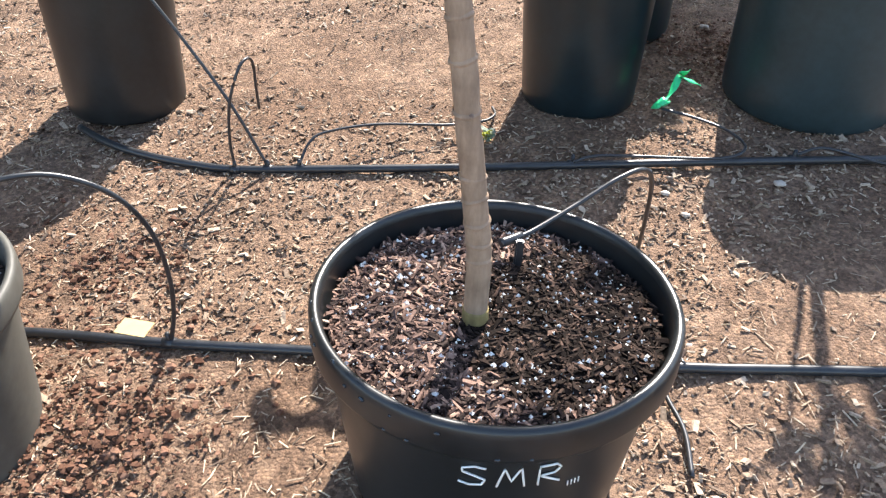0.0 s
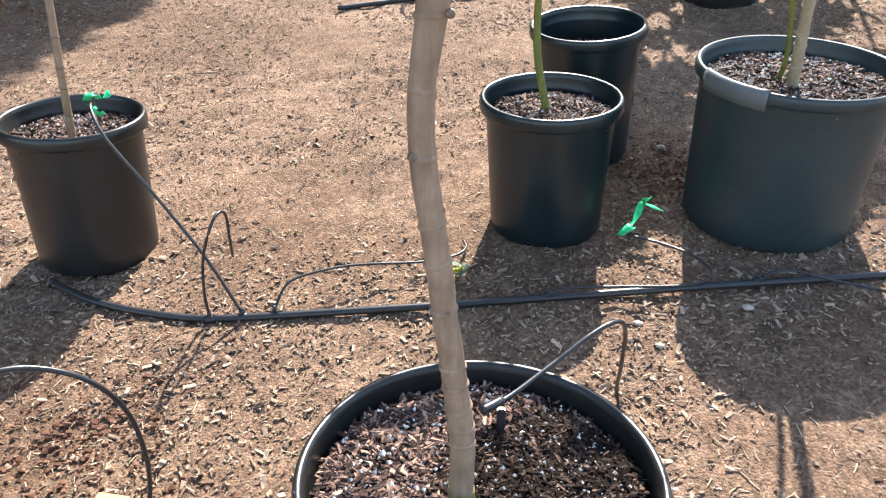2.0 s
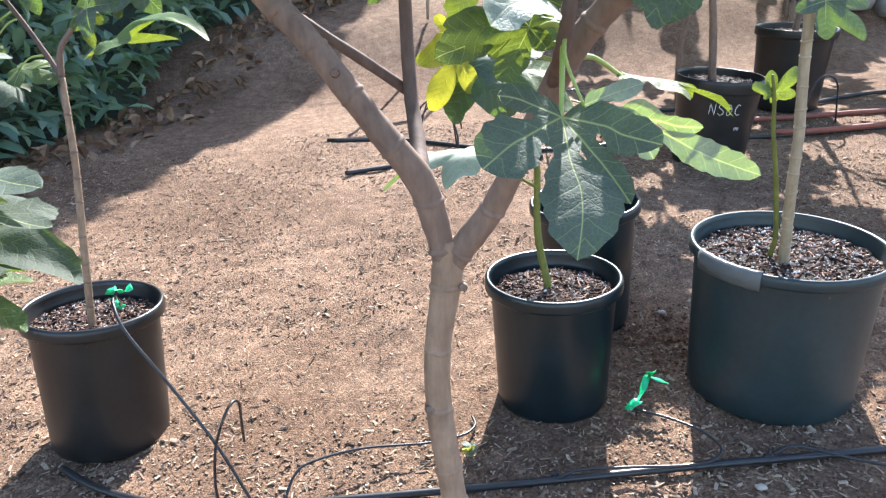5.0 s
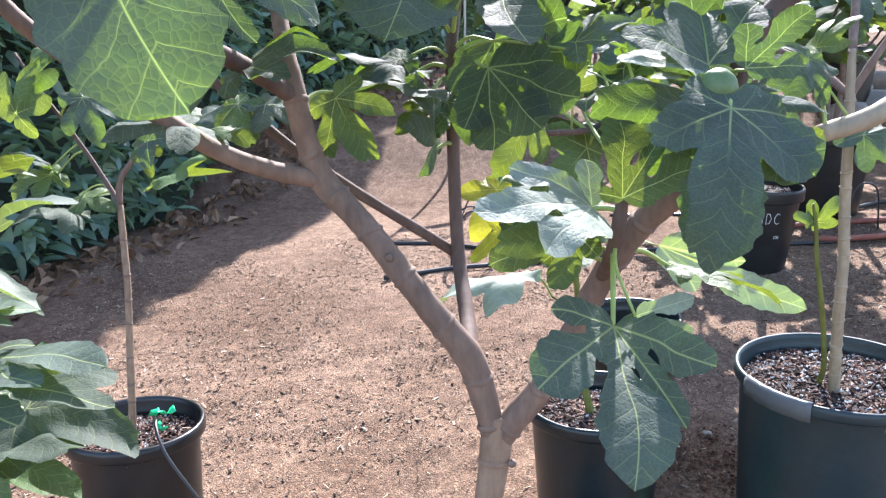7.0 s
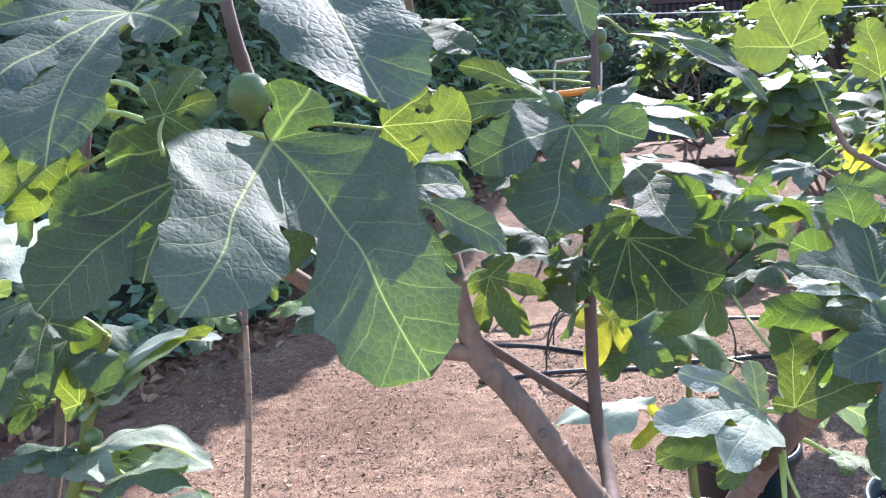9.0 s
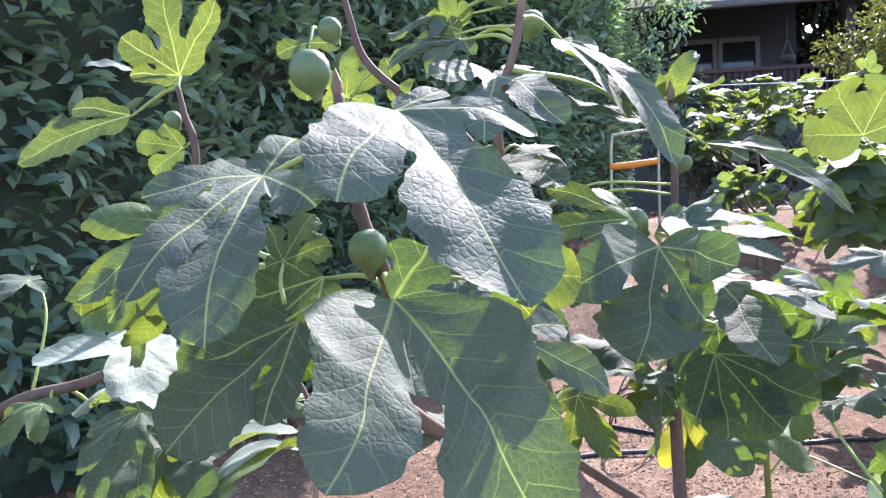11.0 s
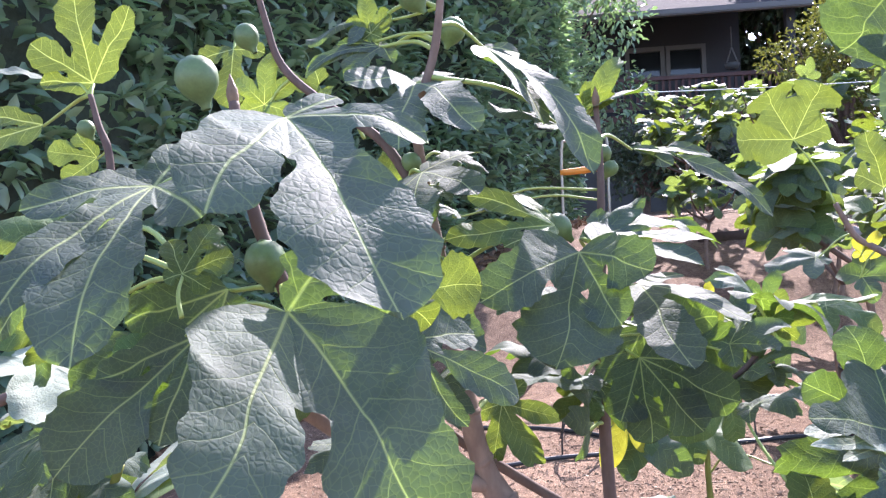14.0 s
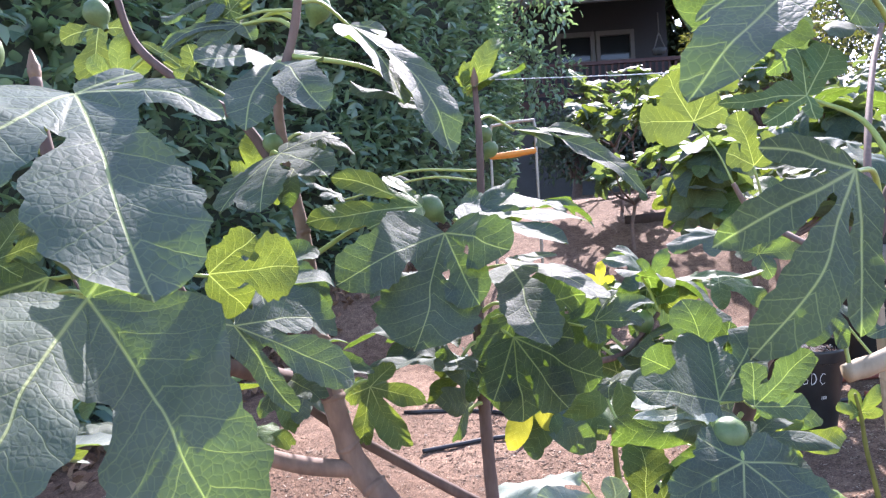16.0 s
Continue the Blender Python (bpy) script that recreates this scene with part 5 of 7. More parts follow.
fig_a.lobed((-0.253, 0.400, 1.111), [((-0.008, -0.005, -0.003), 0.0055), ((-0.012, 0.010, 0.018), 0.0074), ((0.011, 0.020, 0.026), 0.0094), ((0.025, 0.010, 0.008), 0.0105), ((0.015, 0.000, -0.009), 0.0061)], YOUNG, 0.4, stalk=(-0.245, 0.381, 1.089))
fig_a.lobed((-0.245, 0.400, 1.078), [((-0.041, -0.030, -0.018), 0.01, 0.03), ((-0.055, -0.045, -0.062), 0.0226, 0.05), ((-0.009, -0.030, -0.051), 0.0146, 0.03)], LEAF, 0.4)
fig_a.lobed((-0.257, 0.395, 1.076), [((-0.028, -0.010, -0.004), 0.0078), ((-0.011, -0.010, -0.018), 0.006)], YOUNG, 0.4)
fig_a.lobed((-0.282, 0.400, 1.150), [((-0.085, -0.015, -0.060), 0.0111, 0.04), ((-0.058, -0.030, -0.070), 0.009, 0.04), ((-0.035, -0.020, -0.052), 0.0091, 0.04)], LEAF, 0.34)
fig_a.lobed((-0.354, 0.743, 1.331), [((-0.031, -0.013, -0.014), 0.0129), ((0.004, -0.023, -0.065), 0.0171), ((0.034, -0.003, -0.007), 0.0108)], YOUNG, 0.34)
fig_a.lobed((-0.278, 0.800, 1.287), [((-0.056, -0.010, 0.041), 0.0058), ((-0.034, -0.010, 0.019), 0.0052), ((-0.011, 0.000, 0.039), 0.0117)], YOUNG, 0.25)
fig_a.lobed((-0.183, 0.620, 1.288), [((-0.056, -0.020, -0.022), 0.0053, 0.1), ((-0.035, 0.000, 0.004), 0.0071, 0.08), ((-0.021, 0.010, 0.019), 0.0054, 0.05)], LEAF, 0.2)
fig_a.lobed((-0.192, 0.640, 1.314), [((-0.016, -0.010, -0.001), 0.0064), ((-0.003, 0.000, 0.014), 0.0083), ((0.017, 0.000, 0.007), 0.0083)], YOUNG, 0.4)
fig_a.lobed((0.191, 0.425, 1.240), [((-0.111, -0.080, -0.080), 0.0184, 0.08), ((-0.090, -0.030, -0.035), 0.0082, 0.06)], LEAF, 0.3)
fig_a.lobed((0.202, 0.503, 1.184), [((-0.001, -0.013, -0.017), 0.0061), ((-0.033, -0.013, -0.018), 0.0075), ((-0.060, -0.013, -0.004), 0.0051), ((0.003, 0.017, 0.034), 0.0105), ((0.025, 0.017, 0.034), 0.0133)], YOUNG, 0.3)
fig_a.lobed((0.189, 0.425, 1.132), [((-0.055, -0.015, 0.013), 0.0092, 0.03, 0.9), ((-0.089, -0.040, -0.035), 0.0112, 0.08, 0.75), ((-0.081, -0.053, -0.087), 0.0159, 0.08, 0.62), ((-0.021, -0.035, -0.082), 0.0123, 0.04, 0.7)], LEAF, 0.26)
fig_a.lobed((0.123, 0.454, 1.013), [((-0.039, 0.018, 0.020), 0.0121, 0.02), ((-0.014, 0.018, 0.052), 0.0139, 0.02), ((0.012, 0.014, 0.038), 0.0069, 0.02), ((0.020, 0.001, 0.007), 0.0087, 0.02)], LEAF, 0.46)
fig_a.lobed((0.130, 0.423, 1.012), [((0.002, 0.007, 0.022), 0.0069, 0.02), ((0.030, -0.003, 0.028), 0.0077, 0.03), ((0.025, -0.008, -0.000), 0.0068, 0.03)], LEAF, 0.4)
# PALE leaves and strips from here on have the sun painted into their colour
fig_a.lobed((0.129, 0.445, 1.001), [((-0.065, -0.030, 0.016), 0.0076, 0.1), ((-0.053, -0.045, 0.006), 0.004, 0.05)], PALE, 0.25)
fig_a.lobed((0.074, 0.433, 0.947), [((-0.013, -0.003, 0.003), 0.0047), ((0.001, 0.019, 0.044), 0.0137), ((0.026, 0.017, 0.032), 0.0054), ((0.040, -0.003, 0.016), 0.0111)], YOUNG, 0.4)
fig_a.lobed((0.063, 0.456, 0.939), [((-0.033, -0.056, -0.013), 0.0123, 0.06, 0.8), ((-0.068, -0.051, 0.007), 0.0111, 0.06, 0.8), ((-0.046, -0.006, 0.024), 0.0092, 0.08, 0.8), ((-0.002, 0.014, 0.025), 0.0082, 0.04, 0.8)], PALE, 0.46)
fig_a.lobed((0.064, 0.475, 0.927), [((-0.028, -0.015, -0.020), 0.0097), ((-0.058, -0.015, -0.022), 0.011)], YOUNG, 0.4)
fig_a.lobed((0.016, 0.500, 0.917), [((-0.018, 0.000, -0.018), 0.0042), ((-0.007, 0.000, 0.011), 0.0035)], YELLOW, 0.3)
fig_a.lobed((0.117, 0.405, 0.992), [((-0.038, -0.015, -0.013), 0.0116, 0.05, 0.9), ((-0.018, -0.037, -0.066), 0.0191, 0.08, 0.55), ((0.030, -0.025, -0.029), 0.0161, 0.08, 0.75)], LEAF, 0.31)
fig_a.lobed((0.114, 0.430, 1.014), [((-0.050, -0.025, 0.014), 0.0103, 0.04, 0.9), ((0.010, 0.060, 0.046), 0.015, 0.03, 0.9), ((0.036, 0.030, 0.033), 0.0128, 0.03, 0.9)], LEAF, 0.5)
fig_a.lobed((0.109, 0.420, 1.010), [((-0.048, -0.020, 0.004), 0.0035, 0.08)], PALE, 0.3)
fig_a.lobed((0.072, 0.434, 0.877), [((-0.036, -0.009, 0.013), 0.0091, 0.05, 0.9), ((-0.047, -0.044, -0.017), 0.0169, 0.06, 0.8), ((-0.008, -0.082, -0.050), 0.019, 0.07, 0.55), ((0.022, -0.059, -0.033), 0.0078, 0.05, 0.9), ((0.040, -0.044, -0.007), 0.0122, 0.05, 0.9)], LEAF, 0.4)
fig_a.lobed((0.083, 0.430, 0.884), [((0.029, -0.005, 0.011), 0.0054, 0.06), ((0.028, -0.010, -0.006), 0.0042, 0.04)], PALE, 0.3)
# five added leaves, hidden behind others or out of view, to shade those before them
fig_a.lobed((0.029, 0.696, 1.044), [((-0.029, -0.027, -0.049), 0.0243, 0.02), ((-0.000, -0.040, -0.072), 0.0249, 0.02), ((0.043, -0.072, -0.053), 0.0224, 0.02), ((0.066, -0.078, -0.022), 0.0231, 0.03), ((0.053, -0.052, 0.012), 0.02, 0.02)], LEAF, 0.6)
fig_a.lobed((-0.238, 0.424, 1.101), [((-0.045, -0.030, -0.015), 0.0136, 0.03), ((-0.061, -0.045, -0.063), 0.0267, 0.05), ((-0.006, -0.030, -0.056), 0.0181, 0.03)], LEAF, 0.5)
fig_a.lobed((0.240, 0.630, 1.330), [((-0.095, -0.030, -0.005), 0.032, 0.05, 0.9), ((-0.080, -0.045, -0.080), 0.036, 0.05, 0.9), ((-0.035, -0.050, -0.100), 0.036, 0.05, 0.9), ((0.015, -0.035, -0.065), 0.030, 0.05, 0.9)], LEAF, 0.75)
fig_a.lobed((0.235, 0.560, 1.302), [((-0.066, -0.040, -0.026), 0.0227, 0.06), ((-0.037, 0.000, 0.042), 0.0216, 0.06), ((0.039, 0.040, 0.072), 0.0244, 0.06), ((0.062, 0.020, 0.012), 0.0219, 0.05)], LEAF, 0.45)
fig_a.lobed((0.284, 0.560, 1.271), [((-0.069, -0.040, -0.002), 0.0189, 0.06), ((-0.056, -0.060, -0.045), 0.0185, 0.06), ((0.004, -0.040, -0.043), 0.0188, 0.05)], LEAF, 0.45)
# smaller leaves between them
fig_a.leaf((-0.274, 0.6, 1.242), (-0.27, 0.61, 1.283), "five", YOUNG, 1.0, face=(0, -0.9, 0.35))
fig_a.leaf((-0.231, 0.6, 1.234), (-0.218, 0.6, 1.253), "wide3", YOUNG, 1.0, face=(0, -0.9, 0.35))
fig_a.leaf((-0.189, 0.62, 1.299), (-0.194, 0.625, 1.334), "wide3", YOUNG, 0.9, face=(0, -0.9, 0.35))
fig_a.leaf((-0.193, 0.63, 1.313), (-0.241, 0.61, 1.287), "deep", LEAF, 0.7)
fig_a.leaf((-0.18, 0.62, 1.288), (-0.241, 0.6, 1.264), "deep", LEAF, 0.6)
fig_a.leaf((-0.041, 0.62, 1.215), (-0.099, 0.6, 1.227), "lance", LEAF, 0.8)
fig_a.leaf((-0.001, 0.77, 1.255), (0.031, 0.775, 1.307), "lance", YOUNG, 0.9, face=(0, -0.9, 0.35))
fig_a.leaf((0.001, 0.77, 1.255), (0.056, 0.76, 1.27), "lance", LEAF, 1.1, face=(0, -0.15, 1))
fig_a.leaf((-0.007, 0.77, 1.259), (-0.004, 0.76, 1.279), "lance", YOUNG, 1.2, face=(0, -0.9, 0.35))
fig_a.leaf((-0.045, 0.7, 1.022), (-0.123, 0.67, 1.024), "wide3", LEAF, 0.8, face=(0, -0.15, 1))
fig_a.leaf((-0.03, 0.68, 1.006), (-0.099, 0.63, 1.002), "oval", LEAF, 0.7, face=(0, -0.15, 1))
fig_a.leaf((-0.021, 0.69, 0.987), (-0.053, 0.67, 0.969), "wide3", YOUNG, 0.9)
fig_a.leaf((-0.022, 0.69, 0.959), (-0.045, 0.66, 1.018), "five", LEAF, 0.9)
fig_a.leaf((-0.147, 0.5, 1.085), (-0.098, 0.49, 1.057), "five", LEAF, 1.0)
fig_a.leaf((0.111, 0.39, 0.994), (0.089, 0.35, 0.93), "pendant", LEAF, 1.0, face=(0, -0.9, 0.35))
fig_a.leaf((0.156, 0.5, 0.984), (0.203, 0.52, 1.021), "deep", LEAF, 0.9, face=(0, -0.9, 0.35))
fig_a.leaf((0.17, 0.5, 0.973), (0.213, 0.5, 0.972), "wide3", YOUNG, 0.8, face=(0, -0.95, -0.2))
fig_a.leaf((0.136, 0.48, 0.99), (0.056, 0.45, 0.994), "five", LEAF, 0.7, face=(0, -0.9, 0.35))
fig_a.leaf((0.22, 0.95, 1.019), (0.273, 0.95, 1.036), "wide3", YOUNG, 0.9, face=(0, -0.95, -0.2))
fig_a.leaf((0.21, 0.93, 0.969), (0.251, 0.9, 0.951), "wide3", LEAF, 0.8, face=(0, -0.15, 1))
fig_a.leaf((0.137, 0.9, 1.002), (0.145, 0.9, 1.046), "wide3", YOUNG, 0.7, face=(0, -0.9, 0.35))
fig_a.leaf((-0.284, 0.5, 1.084), (-0.312, 0.47, 1.063), "wide3", YOUNG, 0.9, face=(0, -0.95, -0.2))
fig_a.leaf((-0.369, 0.5, 1.139), (-0.426, 0.46, 1.08), "five", YOUNG, 0.75, face=(0, -0.95, -0.2))
fig_a.leaf((-0.411, 0.52, 1.081), (-0.405, 0.5, 1.034), "lance", LEAF, 0.6, face=(0, -0.9, 0.35))
fig_a.leaf((-0.371, 0.5, 1.085), (-0.418, 0.46, 1.073), "five", YOUNG, 0.7, face=(0, -0.95, -0.2))
fig_a.leaf((-0.186, 0.55, 0.983), (-0.22, 0.5, 0.971), "five", LEAF, 0.8)
fig_a.leaf((-0.176, 0.55, 1.096), (-0.108, 0.52, 1.066), "broad", LEAF, 0.9)
fig_a.leaf((-0.006, 0.66, 1.126), (0.031, 0.68, 1.153), "broad", LEAF, 1.0)
fig_a.leaf((-0.049, 0.68, 1.03), (-0.085, 0.66, 1.003), "oval", LEAF, 0.9)
fig_a.leaf((0.218, 1.0, 1.041), (0.164, 0.98, 1.073), "five", LEAF, 1.0)
fig_a.leaf((0.223, 1.0, 1.041), (0.244, 1.0, 1.078), "wide3", LEAF, 0.9, face=(0, -0.9, 0.35))
fig_a.leaf((0.155, 1.0, 1.039), (0.159, 1.0, 1.067), "wide3", YELLOW, 1.0, face=(0, -0.9, 0.35))
fig_a.leaf((0.212, 0.95, 1.019), (0.268, 0.95, 1.048), "wide3", YOUNG, 0.8, face=(0, -0.15, 1))
fig_a.leaf((0.18, 0.93, 0.964), (0.246, 0.9, 0.982), "wide3", LEAF, 0.9, face=(0, -0.15, 1))
fig_a.leaf((-0.112, 0.8, 1.164), (-0.069, 0.8, 1.172), "wide3", LEAF, 0.7, face=(0, -0.15, 1))
fig_a.leaf((-0.142, 0.8, 1.16), (-0.175, 0.8, 1.172), "wide3", LEAF, 0.8, face=(0, -0.15, 1))
fig_a.leaf((0.25, 1.15, 1.047), (0.19, 1.13, 1.065), "five", LEAF, 1.1)
fig_a.leaf((0.265, 1.12, 1.017), (0.406, 1.1, 1.029), "wide3", YOUNG, 0.5, face=(0, -0.15, 1))
fig_a.leaf((0.046, 0.76, 1.138), (0.11, 0.74, 1.12), "five", LEAF, 0.7, face=(0, -0.15, 1))
fig_a.leaf((-0.17, 0.62, 1.154), (-0.181, 0.62, 1.202), "five", YOUNG, 0.8, face=(0, -0.95, -0.2))
fig_a.leaf((-0.127, 0.62, 1.196), (-0.099, 0.62, 1.179), "wide3", LEAF, 0.8)
fig_a.leaf((-0.142, 0.6, 1.169), (-0.173, 0.58, 1.148), "five", LEAF, 1.0)
fig_a.leaf((-0.175, 0.52, 1.071), (-0.149, 0.5, 1.074), "lance", YOUNG, 1.0, face=(0, -0.9, 0.35))
fig_a.leaf((0.083, 0.62, 1.037), (0.13, 0.62, 1.053), "five", LEAF, 0.8)
fig_a.leaf((0.086, 0.58, 0.996), (0.129, 0.57, 1.006), "five", LEAF, 0.7, face=(0, -0.15, 1))
fig_a.leaf((0.126, 0.42, 0.996), (0.168, 0.42, 0.987), "five", LEAF, 0.7)
fig_a.leaf((-0.045, 0.69, 1.074), (-0.098, 0.66, 1.069), "oval", LEAF, 0.9)
fig_a.leaf((-0.012, 0.7, 0.994), (0.011, 0.68, 0.956), "five", LEAF, 0.8, face=(0, -0.9, 0.35))
fig_a.leaf((-0.144, 0.54, 1.02), (-0.084, 0.52, 1.029), "five", LEAF, 0.8)
fig_a.leaf((-0.179, 0.56, 0.975), (-0.143, 0.55, 0.973), "wide3", YOUNG, 0.7)
fig_a.leaf((-0.17, 0.62, 0.996), (-0.154, 0.6, 0.967), "wide3", YOUNG, 0.8, face=(0, -0.9, 0.35))
fig_a.leaf((-0.149, 0.62, 0.995), (-0.112, 0.6, 0.975), "broad", LEAF, 0.8)
fig_a.leaf((0.137, 0.52, 0.889), (0.198, 0.5, 0.866), "deep", YOUNG, 0.7, face=(0, -0.15, 1))
fig_a.leaf((-0.094, 0.6, 0.999), (-0.068, 0.58, 0.956), "five", YOUNG, 0.9, face=(0, -0.95, -0.2))
fig_a.leaf((-0.195, 0.48, 1.057), (-0.22, 0.46, 1.018), "wide3", YOUNG, 0.8, face=(0, -0.95, -0.2))
fig_a.leaf((0.078, 0.85, 0.971), (0.04, 0.84, 0.913), "wide3", YOUNG, 0.9, face=(0, -0.95, -0.2))
fig_a.leaf((0.162, 0.95, 0.933), (0.097, 0.94, 0.883), "wide3", YOUNG, 1.0, face=(0, -0.95, -0.2))
fig_a.leaf((0.065, 0.47, 0.911), (0.036, 0.46, 0.905), "wide3", PALE, 0.7, face=(0, -0.15, 1))
fig_a.leaf((0.058, 0.46, 0.922), (0.009, 0.45, 0.919), "wide3", YOUNG, 0.8, face=(0, -0.9, 0.35))
fig_a.fig((-0.214, 0.34, 1.199), 0.0097, (-0.25, -0.1, 1))
fig_a.fig((-0.197, 0.372, 1.116), 0.0102, (-0.1, 0, 1))
fig_a.fig((-0.287, 0.6, 1.298), 0.0101, (-0.5, 0, 1))
fig_a.fig((-0.157, 0.6, 1.189), 0.0080, (-0.6, -0.2, 0.6))
fig_a.fig((-0.124, 0.645, 1.304), 0.0110, (0.4, 0, 1))
fig_a.fig((-0.151, 0.6, 1.319), 0.0112, (-0.6, 0, 0.8))
fig_a.fig((0.11, 0.405, 1.003), 0.0089, (-0.6, -0.1, 0.7))
fig_a.fig((0.022, 0.68, 1.067), 0.0107, (0.5, -0.2, 0.6))
fig_a.fig((0.016, 0.77, 1.194), 0.0078, (0.5, -0.2, 0.8))
fig_a.fig((0.011, 0.78, 1.211), 0.0079, (-0.4, -0.2, 0.8))
fig_a.fig((0.192, 0.93, 0.996), 0.0133, (-0.4, -0.2, 0.8))
fig_a.fig((-0.043, 0.66, 1.135), 0.0115, (-0.6, -0.2, 0.6))
fig_a.bud((-0.2135, 0.380, 1.200), 0.0032, (-0.1, 0, 1))
fig_a.bud((0.004, 0.765, 1.262), 0.004)

# ---- the saplings around it ----
fig_l = Tree((-0.620, 1.410, 0.336), "slim young fig sapling with a grey trunk and few leaves")
fig_l.branch("trunk", [(-0.624, 1.420, 0.315), (-0.620, 1.410, 0.338), (-0.594, 1.372, 0.50), (-0.589, 1.385, 0.66), (-0.594, 1.40, 0.735), (-0.602, 1.42, 0.806)], [0.0095, 0.0088, 0.0080, 0.0076, 0.0074, 0.0070], BARK_TRUNK, 12, 8, 0.04, 0.05)
fig_l.node_rings([0.07 + 0.052 * k + 0.008 * math.sin(k * 1.9) for k in range(8)], BARK)
fig_l.branch("branch", [(-0.602, 1.42, 0.806), (-0.597, 1.42, 0.850), (-0.572, 1.42, 0.885), (-0.545, 1.42, 0.918)], [0.0070, 0.0066, 0.0056, 0.0042], BARK, 10, 6, 0.08, 0.03)
fig_l.branch("branch", [(-0.602, 1.42, 0.806), (-0.645, 1.43, 0.880), (-0.695, 1.44, 0.955), (-0.740, 1.45, 1.016), (-0.775, 1.45, 1.08)], [0.0058, 0.0052, 0.0046, 0.0042, 0.003], BARK_DARK, 10, 6, 0.08, 0.04)
fig_l.leaf((-0.462, 1.28, 0.868), (-0.295, 1.22, 0.881), "wide3", YOUNG, 0.6, face=(0, -0.15, 1), lod=1)
fig_l.leaf((-0.681, 1.4, 0.798), (-0.737, 1.3, 0.795), "wide3", LEAF, 0.8, lod=1)
fig_l.leaf((-0.667, 1.42, 0.821), (-0.604, 1.4, 0.794), "wide3", YOUNG, 1.0, lod=1)
fig_l.leaf((-0.546, 1.42, 0.911), (-0.531, 1.4, 0.857), "wide3", YOUNG, 0.7, face=(0, -0.9, 0.35), lod=1)
fig_l.leaf((-0.725, 1.42, 0.878), (-0.757, 1.35, 0.904), "five", LEAF, 0.8, lod=1)
fig_l.leaf((-0.649, 1.42, 1.0), (-0.608, 1.38, 0.916), "five", LEAF, 0.8, lod=1)
fig_l.leaf((-0.691, 1.42, 1.086), (-0.732, 1.4, 1.062), "five", YOUNG, 0.9, lod=1)
fig_l.leaf((-0.54, 1.42, 0.921), (-0.442, 1.45, 0.988), "five", LEAF, 0.8, lod=1)
fig_l.leaf((-0.505, 1.45, 0.969), (-0.419, 1.42, 0.929), "five", YOUNG, 0.8, lod=1)
fig_l.leaf((-0.75, 1.45, 1.021), (-0.674, 1.46, 1.099), "five", LEAF, 0.8, lod=1)
fig_l.leaf((-0.717, 1.42, 0.863), (-0.78, 1.38, 0.828), "five", YOUNG, 0.9, lod=1)
fig_l.leaf((-0.477, 1.45, 0.943), (-0.365, 1.42, 0.968), "five", LEAF, 0.9, lod=1)
fig_l.leaf((-0.77, 1.42, 0.973), (-0.719, 1.42, 1.058), "five", YOUNG, 0.9, face=(0, -0.9, 0.35), lod=1)

fig_m = Tree((0.278, 1.419, 0.380), "small fig with a bare green stem in a black pot")
fig_m.branch("stem", [(0.281, 1.420, 0.355), (0.278, 1.419, 0.380), (0.256, 1.42, 0.475), (0.250, 1.42, 0.545), (0.249, 1.42, 0.606), (0.243, 1.42, 0.670), (0.240, 1.41, 0.74), (0.245, 1.40, 0.80)], [0.0098, 0.0092, 0.0086, 0.0080, 0.0074, 0.0068, 0.006, 0.004], BARK_GREEN, 12, 7, 0.06, 0.05)
fig_m.branch("branch", [(0.249, 1.42, 0.585), (0.22, 1.40, 0.605), (0.19, 1.36, 0.632)], [0.0040, 0.0034, 0.0028], BARK_GREEN, 8, 5, 0.0)
# leaf of the green-stemmed fig, sunlight put into its pale colour
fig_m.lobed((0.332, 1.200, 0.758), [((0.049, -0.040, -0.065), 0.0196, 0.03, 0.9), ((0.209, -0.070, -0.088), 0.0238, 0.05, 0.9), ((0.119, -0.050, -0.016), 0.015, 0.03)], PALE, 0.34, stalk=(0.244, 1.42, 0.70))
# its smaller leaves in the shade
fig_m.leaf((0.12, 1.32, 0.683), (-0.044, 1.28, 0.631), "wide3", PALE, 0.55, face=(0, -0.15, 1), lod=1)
fig_m.leaf((0.08, 1.26, 0.843), (0.038, 1.22, 0.765), "wide3", YELLOW, 0.8, face=(0, -0.9, 0.35), lod=1)
fig_m.leaf((0.158, 1.3, 0.835), (0.068, 1.25, 0.756), "wide3", YOUNG, 1.0, lod=1)
fig_m.leaf((0.192, 1.3, 0.818), (0.27, 1.25, 0.752), "wide3", YOUNG, 1.0, lod=1)
fig_m.leaf((0.115, 1.3, 0.821), (0.08, 1.27, 0.75), "wide3", LEAF, 1.0, face=(0, -0.9, 0.35), lod=1)
fig_m.leaf((0.087, 1.28, 0.814), (0.172, 1.22, 0.761), "wide3", LEAF, 0.9, face=(0, -0.9, 0.35), lod=1)

fig_r = Tree((0.726, 1.361, 0.445), "upright fig with pale ringed trunk and thin green second stem")
fig_r.branch("trunk", [(0.734, 1.374, 0.425), (0.726, 1.361, 0.448), (0.692, 1.310, 0.601), (0.686, 1.30, 0.70), (0.676, 1.295, 0.80), (0.670, 1.29, 0.868), (0.664, 1.29, 0.985), (0.660, 1.29, 1.06)], [0.0135, 0.0125, 0.0118, 0.0112, 0.0108, 0.0104, 0.0100, 0.007], BARK_PALE, 14, 9, 0.05, 0.042)
fig_r.node_rings([0.06 + 0.040 * k + 0.008 * math.sin(k * 2.3) for k in range(14)], BARK_PALE, 0.0016, 0.0026)
